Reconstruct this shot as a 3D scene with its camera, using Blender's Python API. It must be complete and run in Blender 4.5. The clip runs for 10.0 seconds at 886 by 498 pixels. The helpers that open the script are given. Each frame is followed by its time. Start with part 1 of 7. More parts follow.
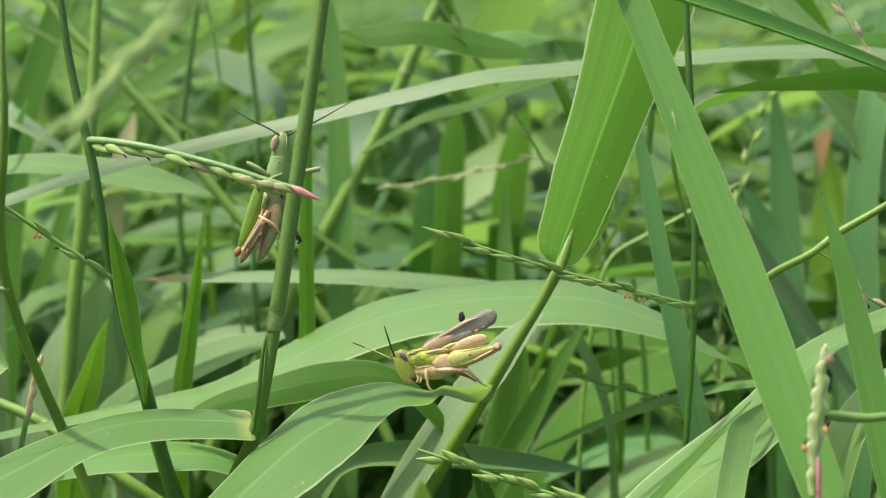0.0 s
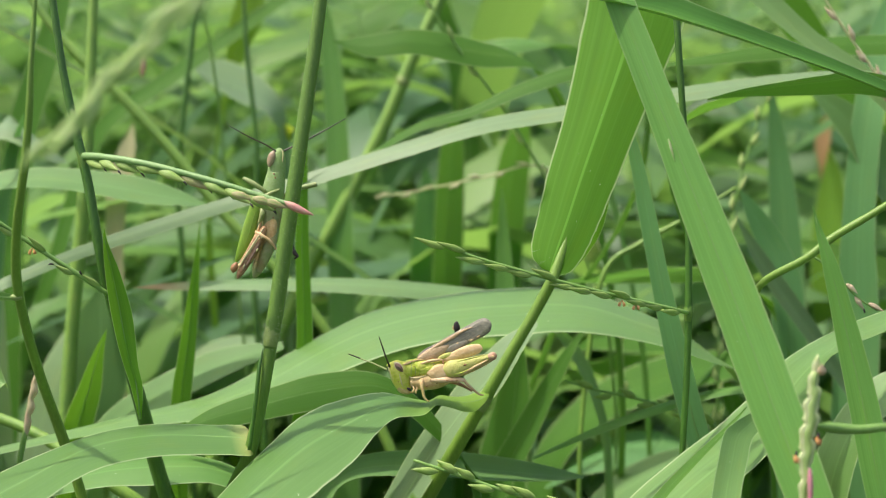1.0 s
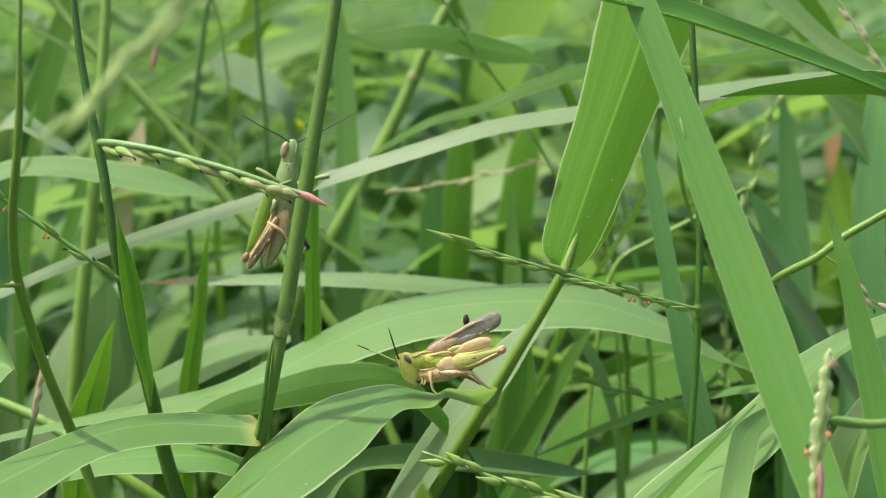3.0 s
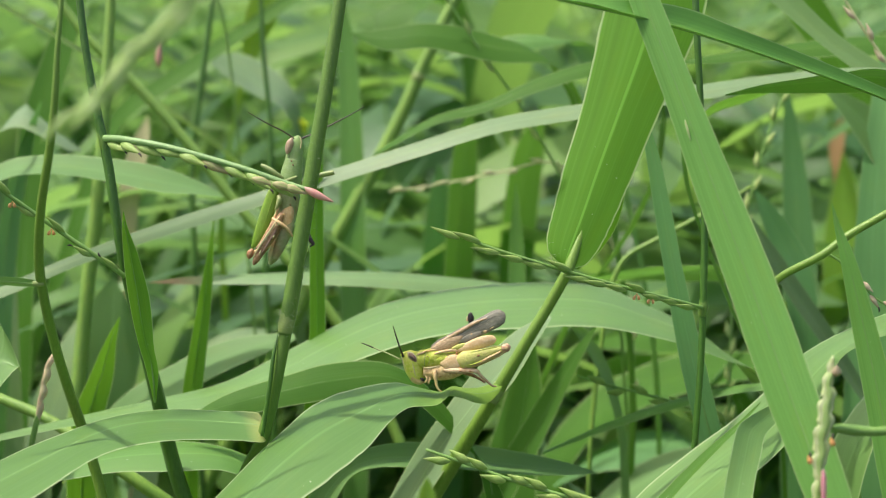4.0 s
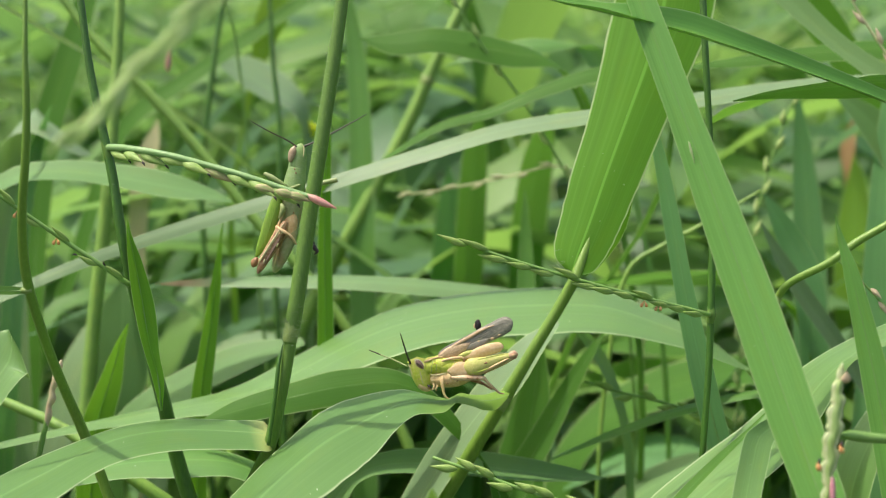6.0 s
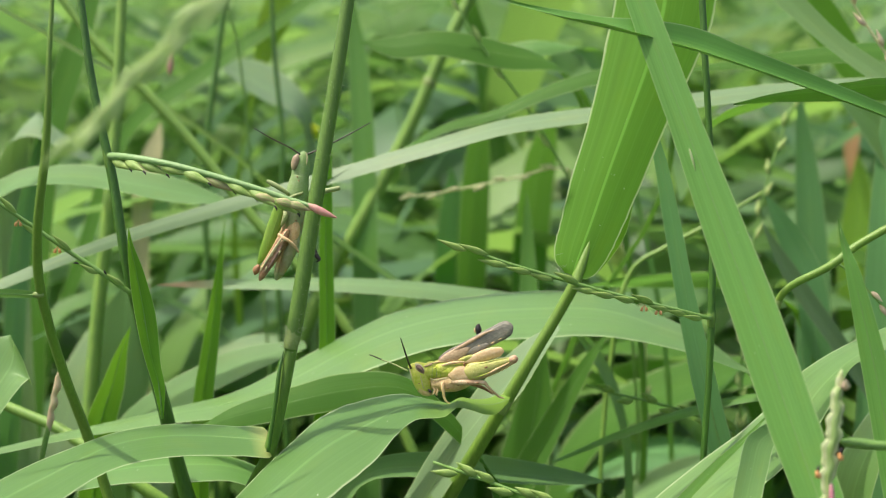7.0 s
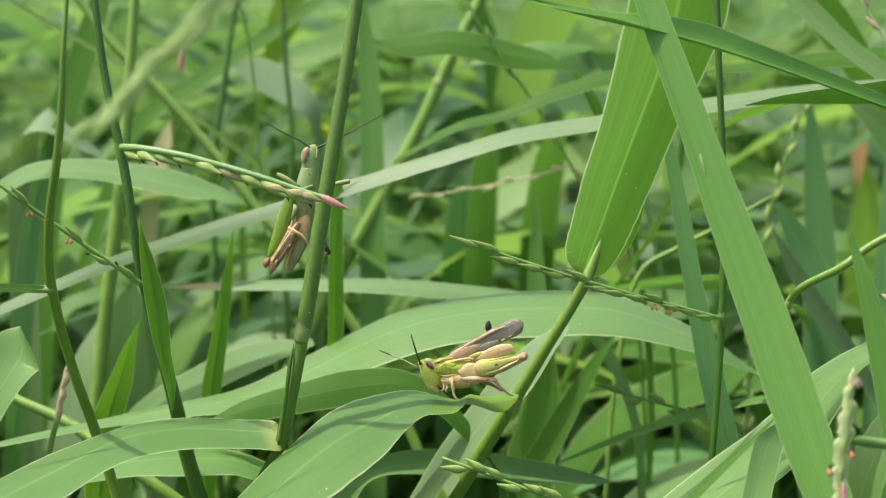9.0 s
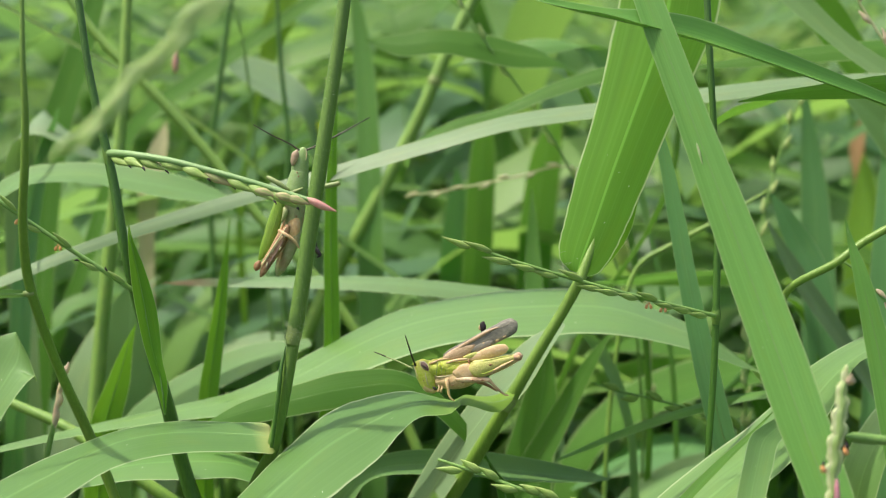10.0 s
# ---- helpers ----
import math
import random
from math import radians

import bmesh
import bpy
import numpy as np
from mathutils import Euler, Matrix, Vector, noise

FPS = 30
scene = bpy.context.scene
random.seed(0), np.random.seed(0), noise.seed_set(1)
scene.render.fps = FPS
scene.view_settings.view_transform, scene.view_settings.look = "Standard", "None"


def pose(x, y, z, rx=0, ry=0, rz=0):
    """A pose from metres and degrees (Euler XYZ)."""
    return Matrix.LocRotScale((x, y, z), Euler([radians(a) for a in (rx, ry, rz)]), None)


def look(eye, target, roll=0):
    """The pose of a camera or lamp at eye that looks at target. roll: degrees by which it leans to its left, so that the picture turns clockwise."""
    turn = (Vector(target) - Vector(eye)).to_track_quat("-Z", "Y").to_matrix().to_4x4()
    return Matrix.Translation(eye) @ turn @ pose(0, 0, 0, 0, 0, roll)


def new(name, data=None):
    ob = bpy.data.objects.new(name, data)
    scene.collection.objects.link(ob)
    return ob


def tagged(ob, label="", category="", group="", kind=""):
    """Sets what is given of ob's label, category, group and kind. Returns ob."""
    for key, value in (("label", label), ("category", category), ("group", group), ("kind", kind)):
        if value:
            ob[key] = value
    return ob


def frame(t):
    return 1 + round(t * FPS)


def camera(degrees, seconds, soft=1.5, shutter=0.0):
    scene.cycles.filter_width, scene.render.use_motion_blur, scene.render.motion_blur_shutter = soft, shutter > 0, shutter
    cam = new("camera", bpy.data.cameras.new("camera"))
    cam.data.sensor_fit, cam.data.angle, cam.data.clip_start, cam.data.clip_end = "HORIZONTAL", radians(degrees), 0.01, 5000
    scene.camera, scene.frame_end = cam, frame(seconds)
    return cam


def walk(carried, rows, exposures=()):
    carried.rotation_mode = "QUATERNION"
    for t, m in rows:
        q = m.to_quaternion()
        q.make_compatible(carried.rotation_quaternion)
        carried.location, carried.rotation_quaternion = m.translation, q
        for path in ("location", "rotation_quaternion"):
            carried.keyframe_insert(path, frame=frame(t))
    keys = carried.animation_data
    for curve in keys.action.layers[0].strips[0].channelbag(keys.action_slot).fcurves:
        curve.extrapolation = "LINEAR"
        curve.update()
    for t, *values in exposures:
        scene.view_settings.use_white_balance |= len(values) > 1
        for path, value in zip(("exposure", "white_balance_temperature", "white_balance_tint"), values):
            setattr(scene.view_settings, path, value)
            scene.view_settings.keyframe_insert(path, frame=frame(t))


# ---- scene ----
# A hand-held close view of two small grasshoppers among broad meadow grass.
# The plan is in millimetres; MM turns it into metres.
MM = 0.001
cam = camera(36.0, 10.0, soft=1.1)
cam.data.dof.use_dof = True
cam.data.dof.focus_distance = 0.282
cam.data.dof.aperture_fstop = 18.5
EYE = (0.0, -0.28366, 0.40029)
TILT = -12.0
# seconds, yaw, pitch, roll, millimetres right, up and back of the eye
ROWS = [
    (0, -0.675, -0.332, -0.212, -1.47, 1.52, -0.33),
    (0.5, -0.542, -0.259, -0.462, 0.09, 2.05, -0.45),
    (1, -0.334, -0.181, -0.971, 1.58, 2.89, 0.06),
    (1.5, -0.197, -0.310, -0.994, 2.84, 4.01, 0.23),
    (2, -0.188, -0.386, -0.891, 2.85, 4.38, 0.15),
    (2.5, -0.359, -0.137, -0.255, 0.27, 2.13, 0.03),
    (4, 0.000, -0.000, 0.000, -0.00, -0.00, 0.00),
    (4.5, 0.223, -0.208, -0.286, 0.22, 1.90, -0.08),
    (5, 0.266, -0.048, 0.045, 0.29, 0.56, 0.20),
    (5.5, 0.377, -0.029, 0.082, 0.43, 0.93, -0.28),
    (7, 0.786, -0.146, -0.201, 2.42, 3.21, 0.05),
    (7.5, 0.785, -0.061, 0.252, 1.01, 1.26, -0.09),
    (8, 0.741, 0.285, 0.601, 0.15, -0.76, -0.12),
    (8.5, 0.767, 0.266, 0.378, 0.80, -0.14, -0.14),
    (9, 0.904, 0.152, 0.534, 0.64, 0.94, 0.14),
    (9.5, 0.933, -0.011, 0.251, 1.53, 1.71, 0.11),
    (10, 1.032, -0.167, -0.186, 2.68, 2.76, 0.25),
]


def view(yaw, pitch, roll, right, rise, back):
    return pose(*EYE, 90 + TILT) @ pose(right * MM, rise * MM, back * MM) @ Euler([radians(a) for a in (0, yaw, 0)]).to_matrix().to_4x4() @ pose(0, 0, 0, pitch) @ pose(0, 0, 0, 0, 0, roll)


walk(cam, [(t, view(*row)) for t, *row in ROWS])

# ---- light ----
SUN_TO = Vector((-0.42, 0.04, 1.0)).normalized()
world = bpy.data.worlds.new("sky")
scene.world = world
world.use_nodes = True
wt = world.node_tree
sky = wt.nodes.new("ShaderNodeTexSky")
sky.sky_type = "NISHITA"
sky.sun_disc = False
sky.dust_density, sky.air_density, sky.ozone_density = 6.0, 1.0, 0.8
sky.sun_elevation = math.asin(SUN_TO.z)
sky.sun_rotation = math.atan2(SUN_TO.x, SUN_TO.y)
wt.nodes["Background"].inputs[1].default_value = 0.15
wt.links.new(sky.outputs[0], wt.nodes["Background"].inputs[0])
sun_data = bpy.data.lights.new("sun", "SUN")
sun_data.energy, sun_data.angle, sun_data.color = 2.7, radians(0.6), (1.0, 0.95, 0.86)
sun = new("sun", sun_data)
sun.matrix_world = look(SUN_TO * 5, (0, 0, 0))
scene.view_settings.exposure = 0.6


# ---- materials ----
def nodes_of(name):
    mat = bpy.data.materials.new(name)
    mat.use_nodes = True
    nt = mat.node_tree
    return mat, nt, nt.nodes["Principled BSDF"], nt.nodes["Material Output"]


def node(nt, kind, **sets):
    n = nt.nodes.new(kind)
    for k, v in sets.items():
        if k == "operation":
            n.operation = v
        elif k == "blend":
            n.data_type = "RGBA"
            n.blend_type = v
    return n


def math_node(nt, op, a, b=None):
    n = node(nt, "ShaderNodeMath", operation=op)
    for i, v in enumerate((a, b)):
        if v is None:
            continue
        if isinstance(v, (int, float)):
            n.inputs[i].default_value = v
        else:
            nt.links.new(v, n.inputs[i])
    return n.outputs[0]


def mix(nt, fac, a, b, blend="MIX"):
    n = node(nt, "ShaderNodeMix", blend=blend)
    for i, v in ((0, fac), (6, a), (7, b)):
        if isinstance(v, (int, float)):
            n.inputs[i].default_value = v
        elif isinstance(v, tuple):
            n.inputs[i].default_value = (*v, 1)
        else:
            nt.links.new(v, n.inputs[i])
    return n.outputs[2]


def noise_of(nt, vector, scale, detail=3.0, rough=0.55):
    n = nt.nodes.new("ShaderNodeTexNoise")
    n.inputs["Scale"].default_value, n.inputs["Detail"].default_value, n.inputs["Roughness"].default_value = scale, detail, rough
    nt.links.new(vector, n.inputs["Vector"])
    return n.outputs[0]


def scaled(nt, vector, s):
    n = nt.nodes.new("ShaderNodeMapping")
    n.inputs["Scale"].default_value = s
    nt.links.new(vector, n.inputs[0])
    return n.outputs[0]


def ramp(nt, value, low, high):
    n = nt.nodes.new("ShaderNodeMapRange")
    n.inputs[1].default_value, n.inputs[2].default_value = low, high
    nt.links.new(value, n.inputs[0])
    return n.outputs[0]


def leaf_material(name, base, through_colour, thin=0.35, rough=0.42, veins=0.5, edge=(0.42, 0.5, 0.25), island=0.0, tip=None, spots=0.0, line_up=0.4, gloss=0.45, streak=0.08):
    """A grass blade: parallel veins across u, mottling along v, pale margins, light that comes through."""
    mat, nt, bsdf, out = nodes_of(name)
    uv = nt.nodes.new("ShaderNodeUVMap").outputs[0]
    sep = nt.nodes.new("ShaderNodeSeparateXYZ")
    nt.links.new(uv, sep.inputs[0])
    u, v = sep.outputs[0], sep.outputs[1]
    geo = nt.nodes.new("ShaderNodeNewGeometry")
    fine = math_node(nt, "ADD", math_node(nt, "MULTIPLY", noise_of(nt, scaled(nt, uv, (70, 1.2, 1)), 1.0, 3, 0.6), 0.6), math_node(nt, "MULTIPLY", noise_of(nt, scaled(nt, uv, (19, 0.7, 1)), 1.0, 2), 0.4))
    broad = noise_of(nt, scaled(nt, uv, (9, 0.8, 1)), 1.0, 2)
    blotch = noise_of(nt, scaled(nt, uv, (3, 8, 1)), 1.0, 4)
    wave = math_node(nt, "SINE", math_node(nt, "MULTIPLY", u, 88.0))
    line = math_node(nt, "ADD", math_node(nt, "MULTIPLY", math_node(nt, "MULTIPLY", wave, 0.10), broad), fine)
    light = tuple(min(1, c * 1.32 + 0.012) for c in base)
    dark = tuple(c * 0.72 for c in base)
    col = mix(nt, ramp(nt, line, 0.5 - 0.4 / max(veins, 0.1), 0.5 + 0.4 / max(veins, 0.1)), dark, light)
    col = mix(nt, ramp(nt, broad, 0.3, 0.75), col, mix(nt, 0.4, col, light))
    col = mix(nt, math_node(nt, "MULTIPLY", ramp(nt, blotch, 0.52, 0.8), 0.5), col, tuple(c * f for c, f in zip(base, (1.5, 1.15, 0.9))))
    long_lines = noise_of(nt, scaled(nt, uv, (26, 0.35, 1)), 1.0, 1)
    col = mix(nt, math_node(nt, "MULTIPLY", ramp(nt, long_lines, 0.52, 0.72), streak), col, tuple(min(1, c * 1.7 + 0.05) for c in base))
    margin = ramp(nt, math_node(nt, "ABSOLUTE", math_node(nt, "SUBTRACT", u, 0.5)), 0.472, 0.490)
    col = mix(nt, math_node(nt, "MULTIPLY", margin, 0.6), col, edge)
    rib = ramp(nt, math_node(nt, "ABSOLUTE", math_node(nt, "SUBTRACT", u, 0.5)), 0.026, 0.01)
    col = mix(nt, math_node(nt, "MULTIPLY", rib, line_up), col, tuple(min(1, c * 1.7 + 0.03) for c in base))
    if spots:
        vor = nt.nodes.new("ShaderNodeTexVoronoi")
        vor.inputs["Scale"].default_value = 1.0
        nt.links.new(scaled(nt, uv, (7, 45, 1)), vor.inputs["Vector"])
        dot = math_node(nt, "LESS_THAN", vor.outputs["Distance"], 0.07)
        rare = math_node(nt, "GREATER_THAN", noise_of(nt, scaled(nt, uv, (5, 30, 1)), 1.0, 1), 0.56)
        col = mix(nt, math_node(nt, "MULTIPLY", math_node(nt, "MULTIPLY", dot, rare), spots), col, (0.55, 0.6, 0.45))
    if island:
        pick = geo.outputs["Random Per Island"]
        other = math_node(nt, "FRACT", math_node(nt, "MULTIPLY", pick, 37.0))
        col = mix(nt, math_node(nt, "MULTIPLY", ramp(nt, other, 0.45, 0.6), 0.8), col, tuple(c * f for c, f in zip(base, (1.25, 1.12, 2.3))))
        col = mix(nt, math_node(nt, "MULTIPLY", ramp(nt, other, 0.08, 0.03), 0.7), col, tuple(c * f for c, f in zip(base, (2.2, 1.45, 0.8))))
        col = mix(nt, math_node(nt, "MULTIPLY", ramp(nt, pick, 0.35, 1.0), island), col, tuple(min(1, c * f) for c, f in zip(base, (2.1, 1.7, 1.45))))
        col = mix(nt, math_node(nt, "MULTIPLY", ramp(nt, pick, 0.35, 0.0), island), col, tuple(c * f for c, f in zip(base, (0.34, 0.47, 0.45))))
    if tip:
        col = mix(nt, math_node(nt, "MULTIPLY", ramp(nt, math_node(nt, "ADD", v, math_node(nt, "MULTIPLY", fine, 0.04)), tip[1], tip[2]), 0.9), col, tip[0])
    nt.links.new(col, bsdf.inputs["Base Color"])
    nt.links.new(math_node(nt, "ADD", rough - 0.12, math_node(nt, "MULTIPLY", broad, 0.24)), bsdf.inputs["Roughness"])
    bsdf.inputs["Specular IOR Level"].default_value = gloss
    bump = nt.nodes.new("ShaderNodeBump")
    bump.inputs["Strength"].default_value, bump.inputs["Distance"].default_value = 0.35 * veins + 0.05, 0.0003
    nt.links.new(line, bump.inputs["Height"])
    nt.links.new(bump.outputs[0], bsdf.inputs["Normal"])
    tl = nt.nodes.new("ShaderNodeBsdfTranslucent")
    nt.links.new(mix(nt, 1.0, mix(nt, 0.5, col, base), tuple(min(4.0, a / b) for a, b in zip(through_colour, base)), "MULTIPLY"), tl.inputs[0])
    ms = nt.nodes.new("ShaderNodeMixShader")
    ms.inputs[0].default_value = thin
    nt.links.new(bsdf.outputs[0], ms.inputs[1])
    nt.links.new(tl.outputs[0], ms.inputs[2])
    nt.links.new(ms.outputs[0], out.inputs[0])
    return mat


def plain_material(name, base, second, scale=900.0, rough=0.5, stretch=(1, 1, 1), bump_mm=0.1, thin=0.0, patch=0.0, third=None):
    """Two-colour grain at two scales, with fine relief."""
    mat, nt, bsdf, out = nodes_of(name)
    pos = nt.nodes.new("ShaderNodeTexCoord").outputs["Object"]
    grain = noise_of(nt, scaled(nt, pos, stretch), scale, 4, 0.6)
    large = noise_of(nt, pos, scale * 0.2, 2)
    col = mix(nt, ramp(nt, grain, 0.35, 0.68), base, second)
    col = mix(nt, math_node(nt, "MULTIPLY", ramp(nt, large, 0.4, 0.7), 0.45 + patch), col, third or tuple(c * 0.6 for c in base))
    nt.links.new(col, bsdf.inputs["Base Color"])
    bsdf.inputs["Roughness"].default_value = rough
    bump = nt.nodes.new("ShaderNodeBump")
    bump.inputs["Strength"].default_value, bump.inputs["Distance"].default_value = 0.5, bump_mm * MM
    nt.links.new(grain, bump.inputs["Height"])
    nt.links.new(bump.outputs[0], bsdf.inputs["Normal"])
    if thin:
        tl = nt.nodes.new("ShaderNodeBsdfTranslucent")
        nt.links.new(col, tl.inputs[0])
        ms = nt.nodes.new("ShaderNodeMixShader")
        ms.inputs[0].default_value = thin
        nt.links.new(bsdf.outputs[0], ms.inputs[1])
        nt.links.new(tl.outputs[0], ms.inputs[2])
        nt.links.new(ms.outputs[0], out.inputs[0])
    return mat


LEAF = leaf_material("leaf_green", (0.110, 0.247, 0.049), (0.17, 0.40, 0.04), 0.32, 0.42, 0.32, edge=(0.5, 0.58, 0.34), spots=0.8)
LEAF_LOW = leaf_material("leaf_low", (0.102, 0.212, 0.050), (0.15, 0.36, 0.04), 0.3, 0.45, 0.3, edge=(0.5, 0.58, 0.34), spots=0.8, tip=((0.40, 0.44, 0.14), 0.075, 0.03), gloss=0.26)
LEAF_PERCH = leaf_material("leaf_perch", (0.102, 0.212, 0.053), (0.15, 0.36, 0.04), 0.3, 0.45, 0.3, edge=(0.5, 0.58, 0.34), spots=0.8, tip=((0.22, 0.36, 0.05), 0.26, 0.15), gloss=0.26)
LEAF_SHEEN = leaf_material("leaf_sheen", (0.128, 0.247, 0.062), (0.19, 0.38, 0.05), 0.26, 0.38, 0.5, edge=(0.5, 0.58, 0.34), spots=0.6, gloss=0.6, streak=0.16)
LEAF_FRONT = leaf_material("leaf_front", (0.129, 0.306, 0.058), (0.19, 0.42, 0.05), 0.34, 0.45, 1.0, spots=0.3, line_up=0.0, streak=0.16)
LEAF_BRIGHT = leaf_material("leaf_bright", (0.088, 0.227, 0.015), (0.18, 0.42, 0.018), 0.42, 0.66, 0.75, edge=(0.6, 0.68, 0.4), line_up=0.95, gloss=0.18, spots=0.5, streak=0.16)
LEAF_CROSS = leaf_material("leaf_crossing", (0.105, 0.262, 0.036), (0.10, 0.30, 0.016), 0.10, 0.36, 0.35, line_up=0.6)
# Darker copy of the leaf green: shade on the shaded leaves is put into it.
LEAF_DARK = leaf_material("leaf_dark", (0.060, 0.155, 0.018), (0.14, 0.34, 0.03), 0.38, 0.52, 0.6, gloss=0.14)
LEAF_PALE = leaf_material("leaf_pale", (0.113, 0.223, 0.063), (0.15, 0.33, 0.06), 0.25, 0.55, 0.4, gloss=0.28)
# Paler, greyer base: part of the sky's reflection is put into the colour.
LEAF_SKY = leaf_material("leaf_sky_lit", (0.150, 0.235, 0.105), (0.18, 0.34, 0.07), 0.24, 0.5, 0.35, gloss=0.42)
LEAF_BLUE = leaf_material("leaf_bluish", (0.105, 0.240, 0.082), (0.15, 0.36, 0.07), 0.34, 0.42, 0.5, gloss=0.3)
LEAF_TEAL = leaf_material("leaf_teal", (0.135, 0.300, 0.105), (0.18, 0.42, 0.09), 0.36, 0.42, 0.5, gloss=0.35)
# Lighter base stands in for sunlight on the wide slanting leaf.
LEAF_LIGHT = leaf_material("leaf_light", (0.215, 0.350, 0.125), (0.28, 0.46, 0.10), 0.42, 0.45, 0.4, gloss=0.3)
LEAF_RED = leaf_material("leaf_redtip", (0.145, 0.255, 0.092), (0.18, 0.4, 0.05), 0.3, 0.42, 0.4, tip=((0.42, 0.22, 0.13), 9.84, 9.97))
MEADOW = leaf_material("meadow_blades", (0.095, 0.205, 0.053), (0.21, 0.41, 0.075), 0.44, 0.46, 0.5, island=0.9, gloss=0.36)
LEAF_YELLOW = leaf_material("leaf_yellowing", (0.173, 0.330, 0.029), (0.3, 0.48, 0.03), 0.42, 0.5, 0.3)
LEAF_BEIGE = leaf_material("leaf_beige", (0.42, 0.40, 0.22), (0.45, 0.42, 0.2), 0.35, 0.6, 0.5, gloss=0.2)
LEAF_RUST = leaf_material("leaf_rust", (0.34, 0.20, 0.09), (0.42, 0.25, 0.1), 0.35, 0.6, 0.5, gloss=0.2)
PETAL = plain_material("petal_yellow", (0.74, 0.84, 0.02), (0.80, 0.86, 0.04), 900, 0.5, thin=0.4, third=(0.68, 0.80, 0.02))
MIDRIB = plain_material("midrib_green", (0.2, 0.34, 0.09), (0.16, 0.3, 0.07), 700, 0.5, third=(0.16, 0.3, 0.07))
MIDRIB_PALE = plain_material("midrib_pale", (0.32, 0.46, 0.13), (0.27, 0.42, 0.1), 700, 0.5, thin=0.45, third=(0.25, 0.42, 0.1))
STEM = plain_material("stem_green", (0.092, 0.185, 0.022), (0.135, 0.25, 0.035), 500, 0.45, (6, 6, 0.4), 0.12, third=(0.12, 0.21, 0.035))
STEM_DARK = plain_material("stem_dark", (0.050, 0.138, 0.016), (0.078, 0.19, 0.022), 500, 0.45, (6, 6, 0.4), 0.12)
STEM_YELLOW = plain_material("stem_yellow", (0.24, 0.38, 0.06), (0.17, 0.32, 0.055), 300, 0.5, (4, 4, 0.4), 0.12, third=(0.12, 0.24, 0.04))
STEM_LIGHT = plain_material("stem_light", (0.135, 0.25, 0.028), (0.19, 0.31, 0.045), 500, 0.45, (6, 6, 0.4), 0.12, third=(0.11, 0.21, 0.025))
NODE = plain_material("stem_node", (0.26, 0.34, 0.10), (0.19, 0.27, 0.07), 900, 0.55, third=(0.2, 0.26, 0.07))
MOTTLED = plain_material("leg_mottled", (0.70, 0.46, 0.24), (0.76, 0.60, 0.38), 2400, 0.45, bump_mm=0.25, third=(0.30, 0.14, 0.06), patch=0.25)
HAIR = plain_material("hair", (0.42, 0.50, 0.30), (0.34, 0.42, 0.22), 900, 0.4, thin=0.3)
GRAIN = plain_material("spikelet_green", (0.24, 0.42, 0.07), (0.44, 0.58, 0.19), 1500, 0.5, (0.25, 2.2, 2.2), 0.25, thin=0.25, third=(0.36, 0.46, 0.10))
STALK = plain_material("stalk_green", (0.19, 0.36, 0.07), (0.26, 0.43, 0.11), 900, 0.45, thin=0.15, third=(0.16, 0.30, 0.07))
GRAIN_PALE = plain_material("spikelet_pale", (0.40, 0.55, 0.15), (0.56, 0.65, 0.28), 1300, 0.5, (0.25, 2.2, 2.2), 0.25, thin=0.25, third=(0.42, 0.52, 0.18))
GRAIN_PINK = plain_material("spikelet_pink", (0.66, 0.27, 0.24), (0.68, 0.44, 0.34), 900, 0.5, thin=0.2, third=(0.56, 0.4, 0.26))
GRAIN_STRAW = plain_material("spikelet_straw", (0.62, 0.68, 0.32), (0.72, 0.68, 0.42), 900, 0.5, thin=0.3, third=(0.66, 0.62, 0.36))
ANTHER = plain_material("anther_orange", (0.74, 0.36, 0.12), (0.62, 0.28, 0.08), 1500, 0.6, third=(0.70, 0.42, 0.24))
BLACK = plain_material("stigma_black", (0.02, 0.015, 0.015), (0.05, 0.03, 0.03), 1500, 0.6)
HUSK = plain_material("husk_pale", (0.56, 0.66, 0.28), (0.68, 0.73, 0.42), 900, 0.5, thin=0.25, third=(0.52, 0.58, 0.26))
GRAIN_SOFT = plain_material("spikelet_soft", (0.50, 0.68, 0.22), (0.58, 0.72, 0.32), 700, 0.5, thin=0.3, third=(0.46, 0.62, 0.22))
GRAIN_MAGENTA = plain_material("spikelet_magenta", (0.58, 0.16, 0.24), (0.72, 0.42, 0.40), 500, 0.5, thin=0.2, third=(0.5, 0.1, 0.2))
AXIS = plain_material("spike_axis", (0.36, 0.53, 0.15), (0.44, 0.58, 0.22), 600, 0.5, thin=0.2, third=(0.32, 0.5, 0.12))
AXIS_DULL = plain_material("spike_axis_dull", (0.23, 0.40, 0.13), (0.30, 0.46, 0.18), 600, 0.5, thin=0.2, third=(0.22, 0.38, 0.12))
GRAIN_BLUSH = plain_material("spikelet_blush", (0.34, 0.47, 0.12), (0.52, 0.42, 0.24), 1100, 0.5, (0.35, 2, 2), 0.25, thin=0.25, third=(0.54, 0.27, 0.22), patch=0.1)
GRAIN_TAN = plain_material("spikelet_tan", (0.64, 0.46, 0.32), (0.66, 0.58, 0.38), 700, 0.5, thin=0.25, third=(0.52, 0.52, 0.28))
SOIL = plain_material("soil", (0.035, 0.05, 0.018), (0.06, 0.055, 0.03), 60, 0.9, bump_mm=4.0, third=(0.03, 0.06, 0.015))
SKIN = plain_material("hopper_green", (0.52, 0.64, 0.03), (0.70, 0.73, 0.15), 1700, 0.5, bump_mm=0.4, thin=0.2, third=(0.66, 0.60, 0.14), patch=0.1)
